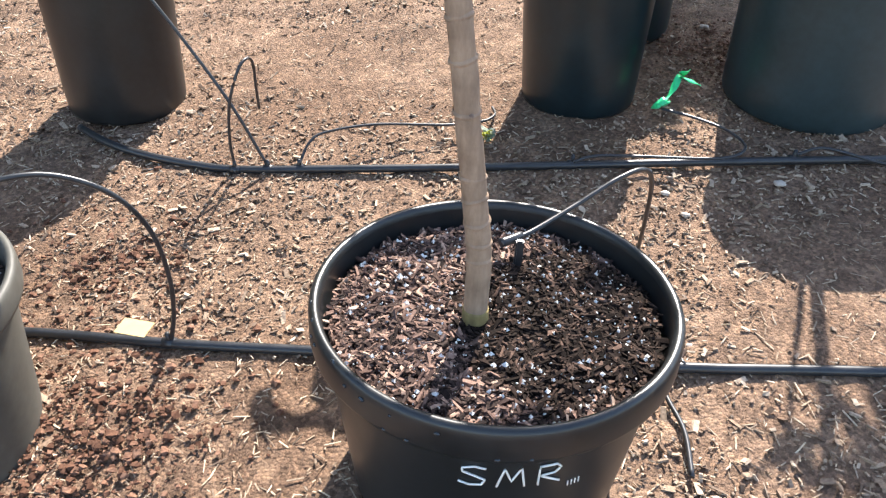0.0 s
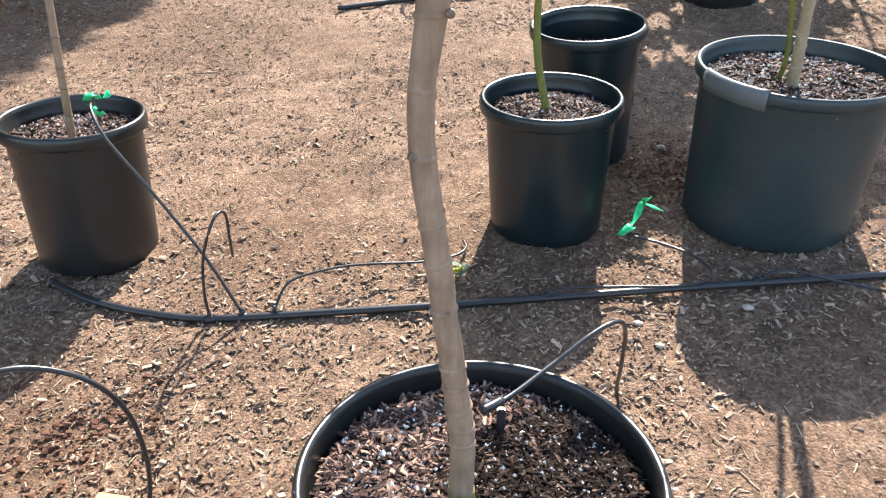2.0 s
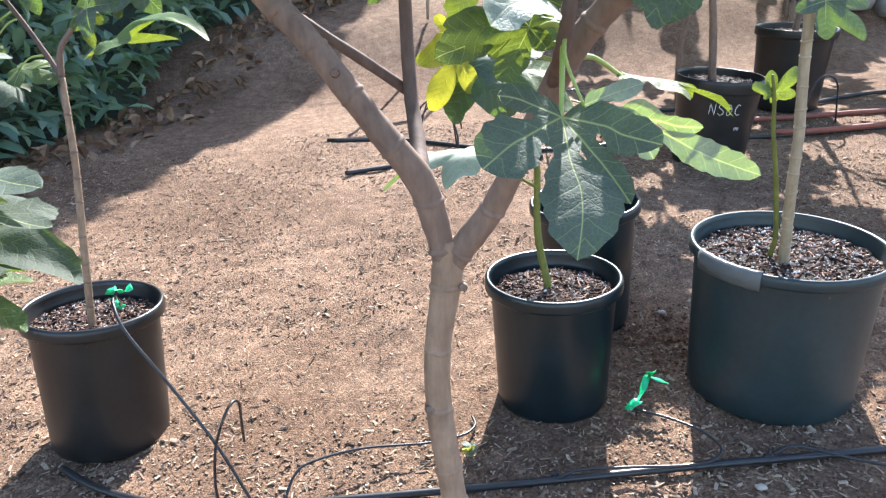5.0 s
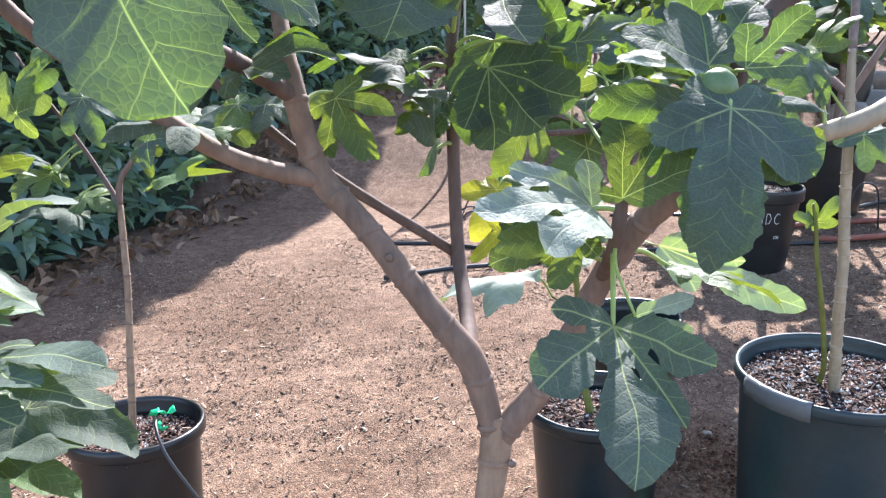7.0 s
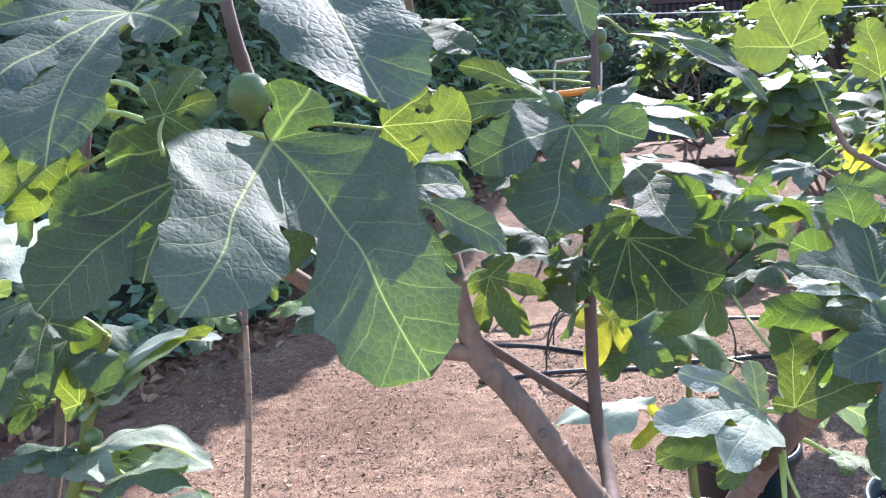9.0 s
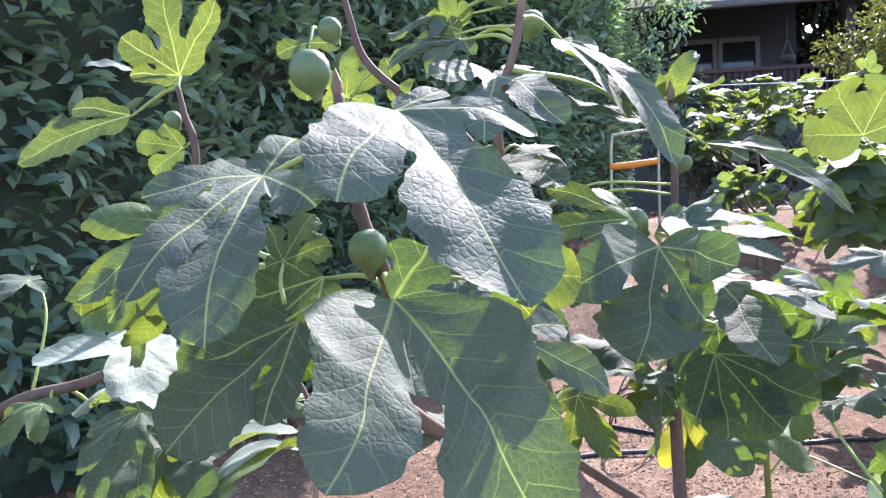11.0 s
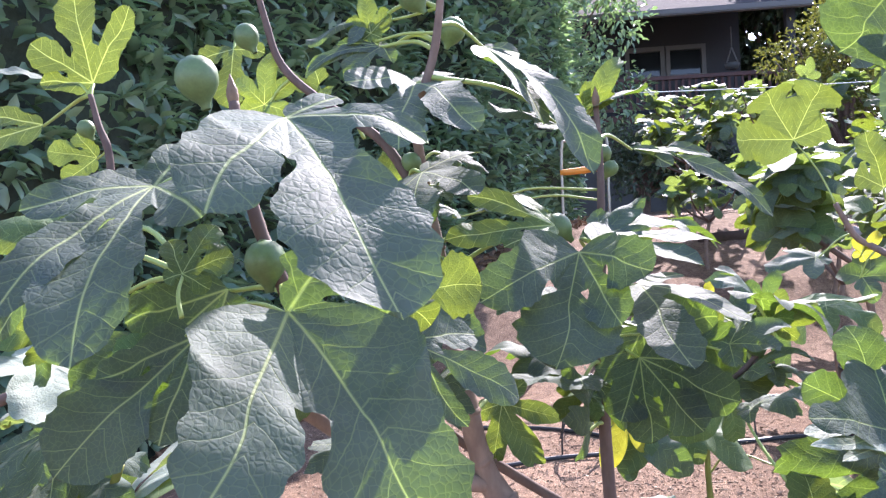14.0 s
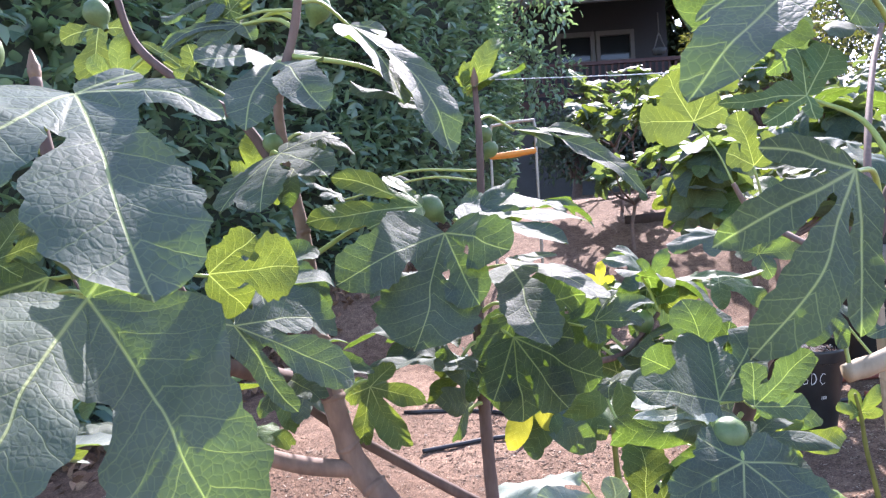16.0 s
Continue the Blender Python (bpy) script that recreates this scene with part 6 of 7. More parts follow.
fig_r.branch("branch", [(0.664, 1.29, 0.985), (0.69, 1.28, 1.04), (0.73, 1.27, 1.12), (0.76, 1.26, 1.25)], [0.0080, 0.0072, 0.006, 0.004], BARK, 10, 6, 0.10, 0.05)
fig_r.branch("stem", [(0.716, 1.400, 0.43), (0.694, 1.345, 0.50), (0.671, 1.33, 0.617), (0.655, 1.33, 0.70), (0.649, 1.33, 0.755), (0.640, 1.33, 0.80)], [0.0062, 0.0058, 0.0054, 0.0048, 0.0040, 0.003], BARK_GREEN, 10, 7, 0.12, 0.035)
fig_r.leaf((0.647, 1.33, 0.767), (0.686, 1.33, 0.812), "wide3", YOUNG, 0.8, face=(0, -0.9, 0.35), lod=1)
fig_r.leaf((0.642, 1.33, 0.768), (0.593, 1.31, 0.787), "lance", YOUNG, 0.9, face=(0, -0.9, 0.35), lod=1)
fig_r.leaf((0.687, 1.28, 0.922), (0.735, 1.24, 0.86), "five", LEAF, 0.9, face=(0, -0.9, 0.35), lod=1)

fig_n = Tree((-0.585, 0.60, 0.255), "leafy fig sapling in the streaked pot, shoots spreading sideways")
fig_n.branch("trunk", [(-0.585, 0.600, 0.225), (-0.585, 0.60, 0.255), (-0.575, 0.602, 0.42), (-0.545, 0.61, 0.58), (-0.500, 0.61, 0.72), (-0.455, 0.602, 0.80), (-0.438, 0.600, 0.845), (-0.424, 0.600, 0.910), (-0.408, 0.600, 0.955)], [0.0125, 0.012, 0.0105, 0.0095, 0.0085, 0.0072, 0.0064, 0.0054, 0.004], BARK_GREEN, 12, 7, 0.08, 0.04)
fig_n.branch("branch", [(-0.575, 0.602, 0.42), (-0.60, 0.58, 0.60), (-0.615, 0.565, 0.80), (-0.60, 0.56, 0.95), (-0.558, 0.562, 0.996), (-0.488, 0.570, 1.015), (-0.417, 0.580, 1.050), (-0.385, 0.582, 1.062)], [0.0095, 0.0085, 0.0075, 0.0066, 0.0060, 0.0052, 0.0046, 0.003], BARK_DARK, 12, 7, 0.08, 0.045)
fig_n.branch("branch", [(-0.50, 0.61, 0.72), (-0.492, 0.64, 0.80), (-0.487, 0.65, 0.865), (-0.470, 0.640, 0.95), (-0.43, 0.622, 1.10), (-0.418, 0.62, 1.20), (-0.428, 0.62, 1.240), (-0.435, 0.622, 1.265)], [0.0070, 0.0064, 0.0058, 0.0052, 0.0046, 0.0040, 0.0034, 0.0026], BARK_DARK, 10, 7, 0.08, 0.04)
fig_n.branch("branch", [(-0.545, 0.61, 0.58), (-0.585, 0.76, 0.68), (-0.646, 0.970, 0.780)], [0.0045, 0.0036, 0.0024], BARK_GREEN, 8, 6, 0.06, 0.04)
# leaves of the fig by the hedge
fig_n.lobed((-0.437, 0.630, 1.277), [((-0.043, -0.010, 0.001), 0.009, 0.02), ((-0.050, -0.010, 0.035), 0.015, 0.03), ((-0.020, 0.010, 0.089), 0.0182, 0.04), ((0.037, 0.000, 0.064), 0.013, 0.03)], YOUNG, 0.4)
fig_n.lobed((-0.483, 0.630, 1.285), [((-0.033, -0.020, 0.001), 0.0085, 0.08)], PALE, 0.3)
fig_n.lobed((-0.505, 0.660, 1.250), [((-0.097, -0.030, -0.045), 0.021, 0.06), ((-0.061, 0.000, 0.009), 0.0128, 0.06)], YOUNG, 0.25)
fig_n.lobed((-0.436, 0.630, 1.212), [((-0.024, -0.010, -0.023), 0.0109), ((-0.039, -0.010, 0.007), 0.0119), ((-0.018, 0.000, 0.023), 0.009)], YOUNG, 0.4)
fig_n.lobed((-0.385, 0.600, 0.804), [((0.046, 0.010, 0.008), 0.011, 0.08), ((0.133, -0.060, 0.015), 0.0181, 0.05), ((0.092, -0.070, 0.004), 0.0128, 0.04)], LEAF, 0.36)
fig_n.lobed((-0.384, 0.580, 0.792), [((0.143, -0.060, 0.006), 0.0158, 0.06), ((0.083, -0.070, -0.002), 0.0149, 0.05)], LEAF, 0.34)
fig_n.lobed((-0.443, 0.620, 0.839), [((0.118, -0.020, 0.005), 0.0101, 0.06), ((0.084, -0.030, -0.002), 0.0118, 0.06)], PALE, 0.34)
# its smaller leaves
# the PALE ones here are sunlit leaves, brightened by colour
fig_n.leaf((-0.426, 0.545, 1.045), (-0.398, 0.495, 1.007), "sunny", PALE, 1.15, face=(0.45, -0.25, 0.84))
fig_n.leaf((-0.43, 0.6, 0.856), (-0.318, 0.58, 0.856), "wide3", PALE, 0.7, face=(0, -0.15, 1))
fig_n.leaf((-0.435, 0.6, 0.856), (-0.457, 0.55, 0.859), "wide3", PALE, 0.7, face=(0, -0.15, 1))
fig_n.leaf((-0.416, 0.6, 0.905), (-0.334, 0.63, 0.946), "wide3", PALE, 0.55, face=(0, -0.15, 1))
fig_n.leaf((-0.437, 0.6, 0.897), (-0.422, 0.61, 0.963), "wide3", YOUNG, 0.8, face=(0, -0.9, 0.35))
fig_n.leaf((-0.505, 0.64, 0.885), (-0.526, 0.62, 0.929), "five", LEAF, 1.0)
fig_n.leaf((-0.347, 0.6, 0.764), (-0.244, 0.55, 0.753), "wide3", LEAF, 0.75)
fig_n.leaf((-0.345, 0.56, 0.746), (-0.268, 0.52, 0.765), "wide3", LEAF, 0.8, face=(0, -0.15, 1))
fig_n.leaf((-0.37, 0.62, 0.769), (-0.391, 0.58, 0.766), "wide3", LEAF, 0.8, face=(0, -0.15, 1))
fig_n.leaf((-0.397, 0.62, 0.849), (-0.335, 0.62, 0.838), "oval", LEAF, 0.6, face=(0, -0.15, 1))
fig_n.leaf((-0.434, 0.55, 0.995), (-0.463, 0.52, 0.951), "five", LEAF, 0.9)
fig_n.leaf((-0.519, 0.55, 0.999), (-0.534, 0.52, 0.975), "five", YOUNG, 0.9)
fig_n.leaf((-0.568, 0.6, 1.097), (-0.598, 0.57, 1.085), "five", LEAF, 0.9)
fig_n.leaf((-0.446, 0.58, 0.97), (-0.482, 0.54, 0.912), "five", LEAF, 0.9)
fig_n.leaf((-0.399, 0.66, 0.771), (-0.333, 0.64, 0.784), "wide3", YOUNG, 0.7)
fig_n.leaf((-0.4, 0.66, 0.761), (-0.284, 0.62, 0.734), "five", LEAF, 0.6)
fig_n.leaf((-0.378, 0.6, 0.717), (-0.301, 0.57, 0.711), "five", YOUNG, 0.8)
fig_n.leaf((-0.519, 0.62, 0.988), (-0.438, 0.6, 1.013), "wide3", PALE, 0.8, face=(0, -0.15, 1))
fig_n.leaf((-0.488, 0.62, 0.929), (-0.498, 0.58, 0.892), "five", LEAF, 1.0)
fig_n.leaf((-0.455, 0.62, 0.948), (-0.39, 0.58, 0.915), "wide3", LEAF, 0.8)
fig_n.leaf((-0.428, 0.62, 0.904), (-0.321, 0.6, 0.956), "lance", YOUNG, 1.3, face=(0, -0.15, 1))
fig_n.leaf((-0.446, 0.58, 0.864), (-0.471, 0.54, 0.852), "wide3", LEAF, 1.0, face=(0, -0.15, 1))
fig_n.leaf((-0.385, 0.58, 0.846), (-0.324, 0.55, 0.844), "wide3", LEAF, 0.9, face=(0, -0.15, 1))
fig_n.leaf((-0.634, 0.97, 0.8), (-0.48, 0.97, 0.89), "lance", PALE, 1.3, face=(0, -0.15, 1))
fig_n.leaf((-0.638, 0.97, 0.804), (-0.671, 0.98, 0.891), "wide3", YOUNG, 0.8, face=(0, -0.9, 0.35))
fig_n.fig((-0.436, 0.57, 1.033), 0.0101, (-0.2, -0.3, -0.8))
fig_n.fig((-0.439, 0.62, 1.236), 0.0075, (-0.4, -0.2, 0.8))
fig_n.fig((-0.426, 0.6, 0.869), 0.0075, (0.5, -0.2, 0.8))

fig_x = Tree((0.95, 0.62, 0.08), "potted fig at the row's end with a thick pale pruned branch")
fig_x.branch("trunk", [(0.95, 0.62, 0.06), (0.93, 0.64, 0.40), (0.86, 0.68, 0.75), (0.70, 0.71, 0.96), (0.56, 0.735, 1.03), (0.44, 0.745, 1.00), (0.38, 0.746, 0.972), (0.337, 0.746, 0.958)], [0.020, 0.018, 0.016, 0.014, 0.0125, 0.0120, 0.0120, 0.0105], BARK_PALE, 14, 8, 0.08, 0.05)
fig_x.branch("branch", [(0.44, 0.745, 1.0), (0.47, 0.76, 1.10), (0.50, 0.77, 1.22)], [0.007, 0.006, 0.004], BARK, 10, 7, 0.08, 0.04)
# young leaf on the thin shoot
fig_x.lobed((0.283, 0.800, 1.164), [((-0.031, -0.010, 0.013), 0.0135), ((-0.016, 0.000, 0.056), 0.017), ((0.026, 0.000, 0.028), 0.0158)], YOUNG, 0.5)
# the rest of the shoot
fig_x.leaf((0.323, 0.75, 1.027), (0.295, 0.72, 0.992), "five", LEAF, 1.0, face=(0, -0.9, 0.35), lod=1)
fig_x.leaf((0.343, 0.78, 1.038), (0.376, 0.76, 1.062), "five", YOUNG, 0.9, lod=1)

fig_f = fig_r
fig_r.branch("branch", [(0.664, 1.29, 0.985), (0.64, 1.36, 1.03), (0.60, 1.44, 1.07), (0.575, 1.49, 1.097), (0.549, 1.50, 1.117), (0.530, 1.50, 1.150), (0.514, 1.50, 1.182)], [0.0085, 0.008, 0.0075, 0.0075, 0.007, 0.0066, 0.0052], BARK, 12, 7, 0.08, 0.05)
# sunlit leaf of the upright fig
fig_f.lobed((0.449, 1.513, 1.309), [((0.059, -0.013, 0.022), 0.0327, -0.04), ((0.054, -0.003, 0.105), 0.0482, -0.05), ((-0.050, -0.003, 0.095), 0.0505, -0.05), ((-0.111, -0.013, 0.005), 0.0394, -0.04)], YOUNG, 0.72)
# leaves low on its stem
fig_f.leaf((0.475, 1.5, 1.083), (0.369, 1.47, 1.06), "wide3", LEAF, 0.7, lod=1)
fig_f.leaf((0.558, 1.5, 1.084), (0.591, 1.5, 1.126), "wide3", YELLOW, 0.8, face=(0, -0.9, 0.35), lod=1)
fig_f.leaf((0.375, 1.2, 1.016), (0.431, 1.15, 0.983), "wide3", YOUNG, 0.8, lod=1)
fig_f.leaf((0.556, 1.5, 1.042), (0.649, 1.5, 1.101), "five", LEAF, 0.9, lod=1)
fig_f.leaf((0.618, 1.55, 1.458), (0.524, 1.52, 1.5), "five", LEAF, 0.9, lod=1)
fig_f.leaf((0.66, 1.55, 1.433), (0.627, 1.56, 1.549), "five", LEAF, 0.9, face=(0, -0.9, 0.35), lod=1)

# added limb and leaves above the upright fig, out of view, to shade the ground before it
fig_r.branch("branch", [(0.66, 1.29, 1.05), (0.72, 1.40, 1.22), (0.86, 1.62, 1.42), (1.02, 1.85, 1.60), (1.12, 2.05, 1.78)], [0.008, 0.0078, 0.007, 0.006, 0.004], BARK, 10, 7, 0.08, 0.06)
rr_ = random.Random(77)
for k in range(12):
    b = Vector((rr_.uniform(0.95, 1.30), rr_.uniform(1.60, 2.05), rr_.uniform(1.30, 1.85)))
    d = Vector((rr_.uniform(-1, 1), rr_.uniform(-1, 0.6), rr_.uniform(-0.5, 0.2))).normalized()
    fig_r.leaf(b, b + d * rr_.uniform(0.13, 0.2), rr_.choice(["five", "broad", "wide3"]), LEAF, 1.0, (rr_.uniform(-0.4, 0.4), rr_.uniform(-0.4, 0.3), 0.95), 1)
# more leaves added behind the near fig to throw shade on its pot
for k in range(9):
    b = Vector((rr_.uniform(0.06, 0.24), rr_.uniform(0.92, 1.14), rr_.uniform(0.93, 1.06)))
    d = Vector((rr_.uniform(-1, 1), rr_.uniform(-1, 0.4), rr_.uniform(-0.5, 0.1))).normalized()
    fig_a.leaf(b, b + d * rr_.uniform(0.09, 0.13), rr_.choice(["five", "broad"]), LEAF, 1.0, (rr_.uniform(-0.3, 0.3), rr_.uniform(-0.4, 0.2), 0.95), 1)

# ---- rows of figs further up the slope ----
def sapling(at, height, seed, label, leaves=34, lean=0.1):
    r = random.Random(seed)
    x, y, z = at
    t = Tree(at, label, "saplings up the slope")
    tips = []
    trunk_top = Vector((x + r.uniform(-lean, lean), y + r.uniform(-lean, lean), z + height * 0.42))
    t.branch("trunk", [Vector(at) - Vector((0, 0, 0.03)), Vector(at).lerp(trunk_top, 0.5) + Vector((r.uniform(-0.03, 0.03), 0, 0)), trunk_top], [0.02, 0.017, 0.015], BARK, 8, 5, 0.06, 0.06)
    for k in range(4):
        a = 2 * math.pi * (k + r.random() * 0.7) / 4
        end = trunk_top + Vector((math.cos(a) * height * 0.34, math.sin(a) * height * 0.34, height * r.uniform(0.30, 0.58)))
        mid = trunk_top.lerp(end, 0.5) + Vector((math.cos(a) * 0.06, math.sin(a) * 0.06, -0.03))
        t.branch("branch", [trunk_top, mid, end], [0.012, 0.009, 0.005], BARK_DARK, 7, 5, 0.05, 0.06)
        tips.append((mid, end))
    for k in range(leaves):
        m, e = r.choice(tips)
        b = m.lerp(e, r.random() ** 0.7) + Vector((r.uniform(-1, 1), r.uniform(-1, 1), r.uniform(-0.6, 0.8))) * 0.10
        d = Vector((r.uniform(-1, 1), r.uniform(-1, 1), r.uniform(-0.9, 0.25))).normalized()
        t.leaf(b, b + d * r.uniform(0.12, 0.22), r.choice(["five", "broad", "wide3"]), FAR_LEAF if r.random() < 0.86 else YOUNG, 1.0, (r.uniform(-0.5, 0.5), r.uniform(-0.7, 0.4), 0.9), 2, False)
    return t


for k, (x, y, h) in enumerate([(1.95, 5.25, 1.0), (2.7, 5.3, 1.2), (3.6, 4.6, 1.4), (2.3, 4.55, 1.3), (1.30, 5.85, 0.85), (3.3, 6.6, 1.1), (4.6, 5.9, 1.3), (2.35, 7.4, 1.2), (1.23, 2.97, 0.9), (1.93, 3.72, 1.2), (1.45, 3.88, 1.25), (4.9, 7.6, 1.3), (1.75, 8.2, 1.3), (2.9, 8.6, 1.45), (2.2, 9.6, 1.6), (3.8, 8.0, 1.5), (1.45, 6.9, 1.15), (2.75, 3.9, 1.4), (3.3, 2.7, 1.5), (2.45, 2.45, 1.5)]):
    sapling((x, y, ground_height(x, y) + (0.33 if k in (8, 9, 17, 18, 19) else 0)), h, 20 + k, "young green fig tree in the sun further up the slope", 34 if k < 8 else 60)

# ---- hedge, shrubs and trees behind ----
def foliage(rng, n, centre, spread, length, width, curl=0.25, droop=0.4):
    """Small pointed leaves, each a folded blade, thrown over a rounded mass. centre(i): a point of the mass and its outward way."""
    parts = []
    for i in range(n):
        c, out = centre(rng)
        l = length * rng.uniform(0.6, 1.25)
        w = width * rng.uniform(0.7, 1.2)
        d = out + rng.normal(0, 0.75, 3)
        d[2] -= droop * rng.random()
        d /= np.linalg.norm(d) + 1e-6
        u = out * 0.5 + np.array((0, 0, 0.8)) + rng.normal(0, 0.35, 3)
        s = np.cross(d, u)
        s /= np.linalg.norm(s) + 1e-6
        nrm = np.cross(s, d)
        v = np.array([c, c + d * l * 0.35 + s * w * 0.5 + nrm * curl * w, c + d * l * 0.72 + s * w * 0.40 + nrm * curl * w * 0.6, c + d * l - nrm * curl * w,
                      c + d * l * 0.72 - s * w * 0.40 + nrm * curl * w * 0.6, c + d * l * 0.35 - s * w * 0.5 + nrm * curl * w, c + d * l * 0.5 - nrm * 0.02 * w])
        parts.append((v, [(0, 1, 6), (1, 2, 6), (2, 3, 6), (3, 4, 6), (4, 5, 6), (5, 0, 6)]))
    return parts


HEDGE_LINE = [(-3.6, 1.0), (-2.75, 2.35), (-2.25, 3.55), (-1.98, 4.45), (-1.55, 5.55), (-0.95, 6.45), (-0.45, 7.0), (0.0, 8.4), (0.5, 10.2)]


def hedge_point(u):
    u = max(0.0, min(0.9999, u)) * (len(HEDGE_LINE) - 1)
    i = int(u)
    a, b = Vector(HEDGE_LINE[i]), Vector(HEDGE_LINE[i + 1])
    p, d = a.lerp(b, u - i), (b - a).normalized()
    return p, Vector((d.y, -d.x))


def hedge_shell(rng):
    u = rng.random() ** 0.9
    p, out = hedge_point(u)
    h = 3.4 * rng.random()
    bulge = 0.30 + 0.22 * noise.noise(Vector((u * 14, h * 1.6, 2))) - 0.10 * max(0, h - 2.4) - 0.18 * max(0, 0.35 - h)
    depth = bulge - abs(rng.normal(0, 0.10))
    z = ground_height(p.x, p.y) + h + 0.06
    return np.array((p.x + out.x * depth, p.y + out.y * depth, z)), np.array((out.x, out.y, 0.25))


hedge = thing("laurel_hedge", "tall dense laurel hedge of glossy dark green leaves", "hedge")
# filler shell behind the leaves, coloured dark for the shade between them
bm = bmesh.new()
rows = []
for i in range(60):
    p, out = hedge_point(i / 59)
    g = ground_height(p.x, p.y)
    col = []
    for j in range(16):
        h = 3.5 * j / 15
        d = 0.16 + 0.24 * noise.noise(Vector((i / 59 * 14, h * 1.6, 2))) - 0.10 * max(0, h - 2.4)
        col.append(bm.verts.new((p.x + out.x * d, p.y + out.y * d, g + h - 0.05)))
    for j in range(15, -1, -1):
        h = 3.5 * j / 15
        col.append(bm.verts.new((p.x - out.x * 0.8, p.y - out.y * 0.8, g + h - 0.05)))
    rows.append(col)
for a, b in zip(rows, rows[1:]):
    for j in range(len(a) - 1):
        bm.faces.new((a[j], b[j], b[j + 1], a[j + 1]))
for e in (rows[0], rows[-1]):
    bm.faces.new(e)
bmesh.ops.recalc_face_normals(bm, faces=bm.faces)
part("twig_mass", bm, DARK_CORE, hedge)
hr_ = np.random.default_rng(11)


def hedge_top(rng):
    p, out = hedge_point(rng.random())
    d = -0.85 + 1.1 * rng.random()
    x, y = p.x + out.x * d, p.y + out.y * d
    return np.array((x, y, ground_height(p.x, p.y) + 3.43 + 0.12 * noise.noise(Vector((x * 3, y * 3, 1))))), np.array((0.0, 0.0, 1.0))


scatter_mesh("top_foliage", foliage(hr_, 3200, hedge_top, 1, 0.15, 0.062), HEDGE_LEAF, hedge, "glossy laurel leaves", smooth=True)
scatter_mesh("foliage", foliage(hr_, 15000, hedge_shell, 1, 0.145, 0.058), HEDGE_LEAF, hedge, "glossy laurel leaves", smooth=True)


def litter(rng):
    p, out = hedge_point(rng.random())
    d = 0.34 + 0.42 * rng.random() ** 1.6
    x, y = p.x + out.x * d, p.y + out.y * d
    return np.array((x, y, ground_height(x, y) + 0.012 + 0.02 * rng.random())), np.array((0, 0, 0.15))


tagged(scatter_mesh("fallen_leaves", foliage(hr_, 900, litter, 1, 0.085, 0.045, 0.35, 0.0), DRY_LEAF, None, "dry brown fallen leaves along the hedge foot", "stuff"), category="leaf litter")


def mass_tree(name, at, r, h, n, length, width, mat, label, seed, trunk_mat=None):
    """A broad shrub or tree: trunk, limbs, and a loose uneven crown of separate leaves."""
    x, y = at
    g = ground_height(x, y)
    t = thing(name, label, name.replace("_", " "), at=(x, y, g))
    rr = np.random.default_rng(seed)
    bm = bmesh.new()
    tube(bm, *spline([(0, 0, -0.1), (0.05, 0, h * 0.3), (0, 0.05, h * 0.6)], [0.09, 0.07, 0.04], 5), 9, True, 0.15, seed)
    part("trunk", bm, BARK_DARK, t)
    clumps = []
    for k in range(34):
        a, e = rr.uniform(0, 2 * math.pi), rr.uniform(-0.9, 1.3)
        q = rr.uniform(0.35, 1.0)
        clumps.append((np.array((math.cos(a) * math.cos(e) * r * q, math.sin(a) * math.cos(e) * r * q, h * 0.52 + math.sin(e) * h * 0.42 * q)), r * rr.uniform(0.22, 0.42)))
    for c, s in clumps[:14]:
        bm = bmesh.new()
        tube(bm, *spline([(0, 0, h * 0.2), tuple(c * 0.5 + np.array((0, 0, h * 0.12))), tuple(c)], [0.04, 0.025, 0.01], 4), 6)
        part("limb", bm, BARK_DARK, t)

    def crown(rng):
        c, s = clumps[rng.integers(len(clumps))]
        o = rng.normal(0, 1, 3)
        o /= np.linalg.norm(o)
        return c + o * s * rng.uniform(0.55, 1.08), o
    scatter_mesh("crown", foliage(rr, n, crown, 1, length, width), mat, t, smooth=True)
    return t


mass_tree("evergreen_tree", (0.15, 13.6), 1.9, 8.2, 14000, 0.15, 0.065, HEDGE_LEAF, "dense evergreen tree with glossy dark leaves beside the hedge", 31)
mass_tree("evergreen_tree", (-1.2, 7.8), 1.35, 8.0, 9000, 0.11, 0.048, HEDGE_LEAF, "dense evergreen tree rising behind the hedge", 32)
mass_tree("shrub", (1.85, 12.2), 0.75, 1.5, 3000, 0.10, 0.045, TREE_LEAF, "low dull green shrub in front of the deck", 41)
mass_tree("shrub", (2.95, 12.8), 0.70, 1.4, 2600, 0.10, 0.045, TREE_LEAF, "low dull green shrub growing below the deck railing", 42)
mass_tree("shrub", (4.55, 11.2), 1.0, 3.2, 5200, 0.09, 0.04, BRIGHT_LEAF, "sunlit yellow-green shrub beside the house", 33)
mass_tree("shrub", (6.2, 9.6), 1.3, 3.8, 5000, 0.10, 0.045, BRIGHT_LEAF, "tall yellow-green shrub in the sun", 34)
mass_tree("evergreen_tree", (8.5, 14.5), 2.4, 6.0, 5000, 0.14, 0.06, TREE_LEAF, "dark evergreen tree behind the shrubs", 35)
mass_tree("evergreen_tree", (6.1, 18.6), 1.8, 7.8, 17000, 0.26, 0.12, TREE_LEAF, "dark evergreen tree behind the porch end", 37)
mass_tree("evergreen_tree", (9.5, 20.0), 3.0, 9.0, 5000, 0.20, 0.085, TREE_LEAF, "tall dark evergreen tree behind the house", 38)
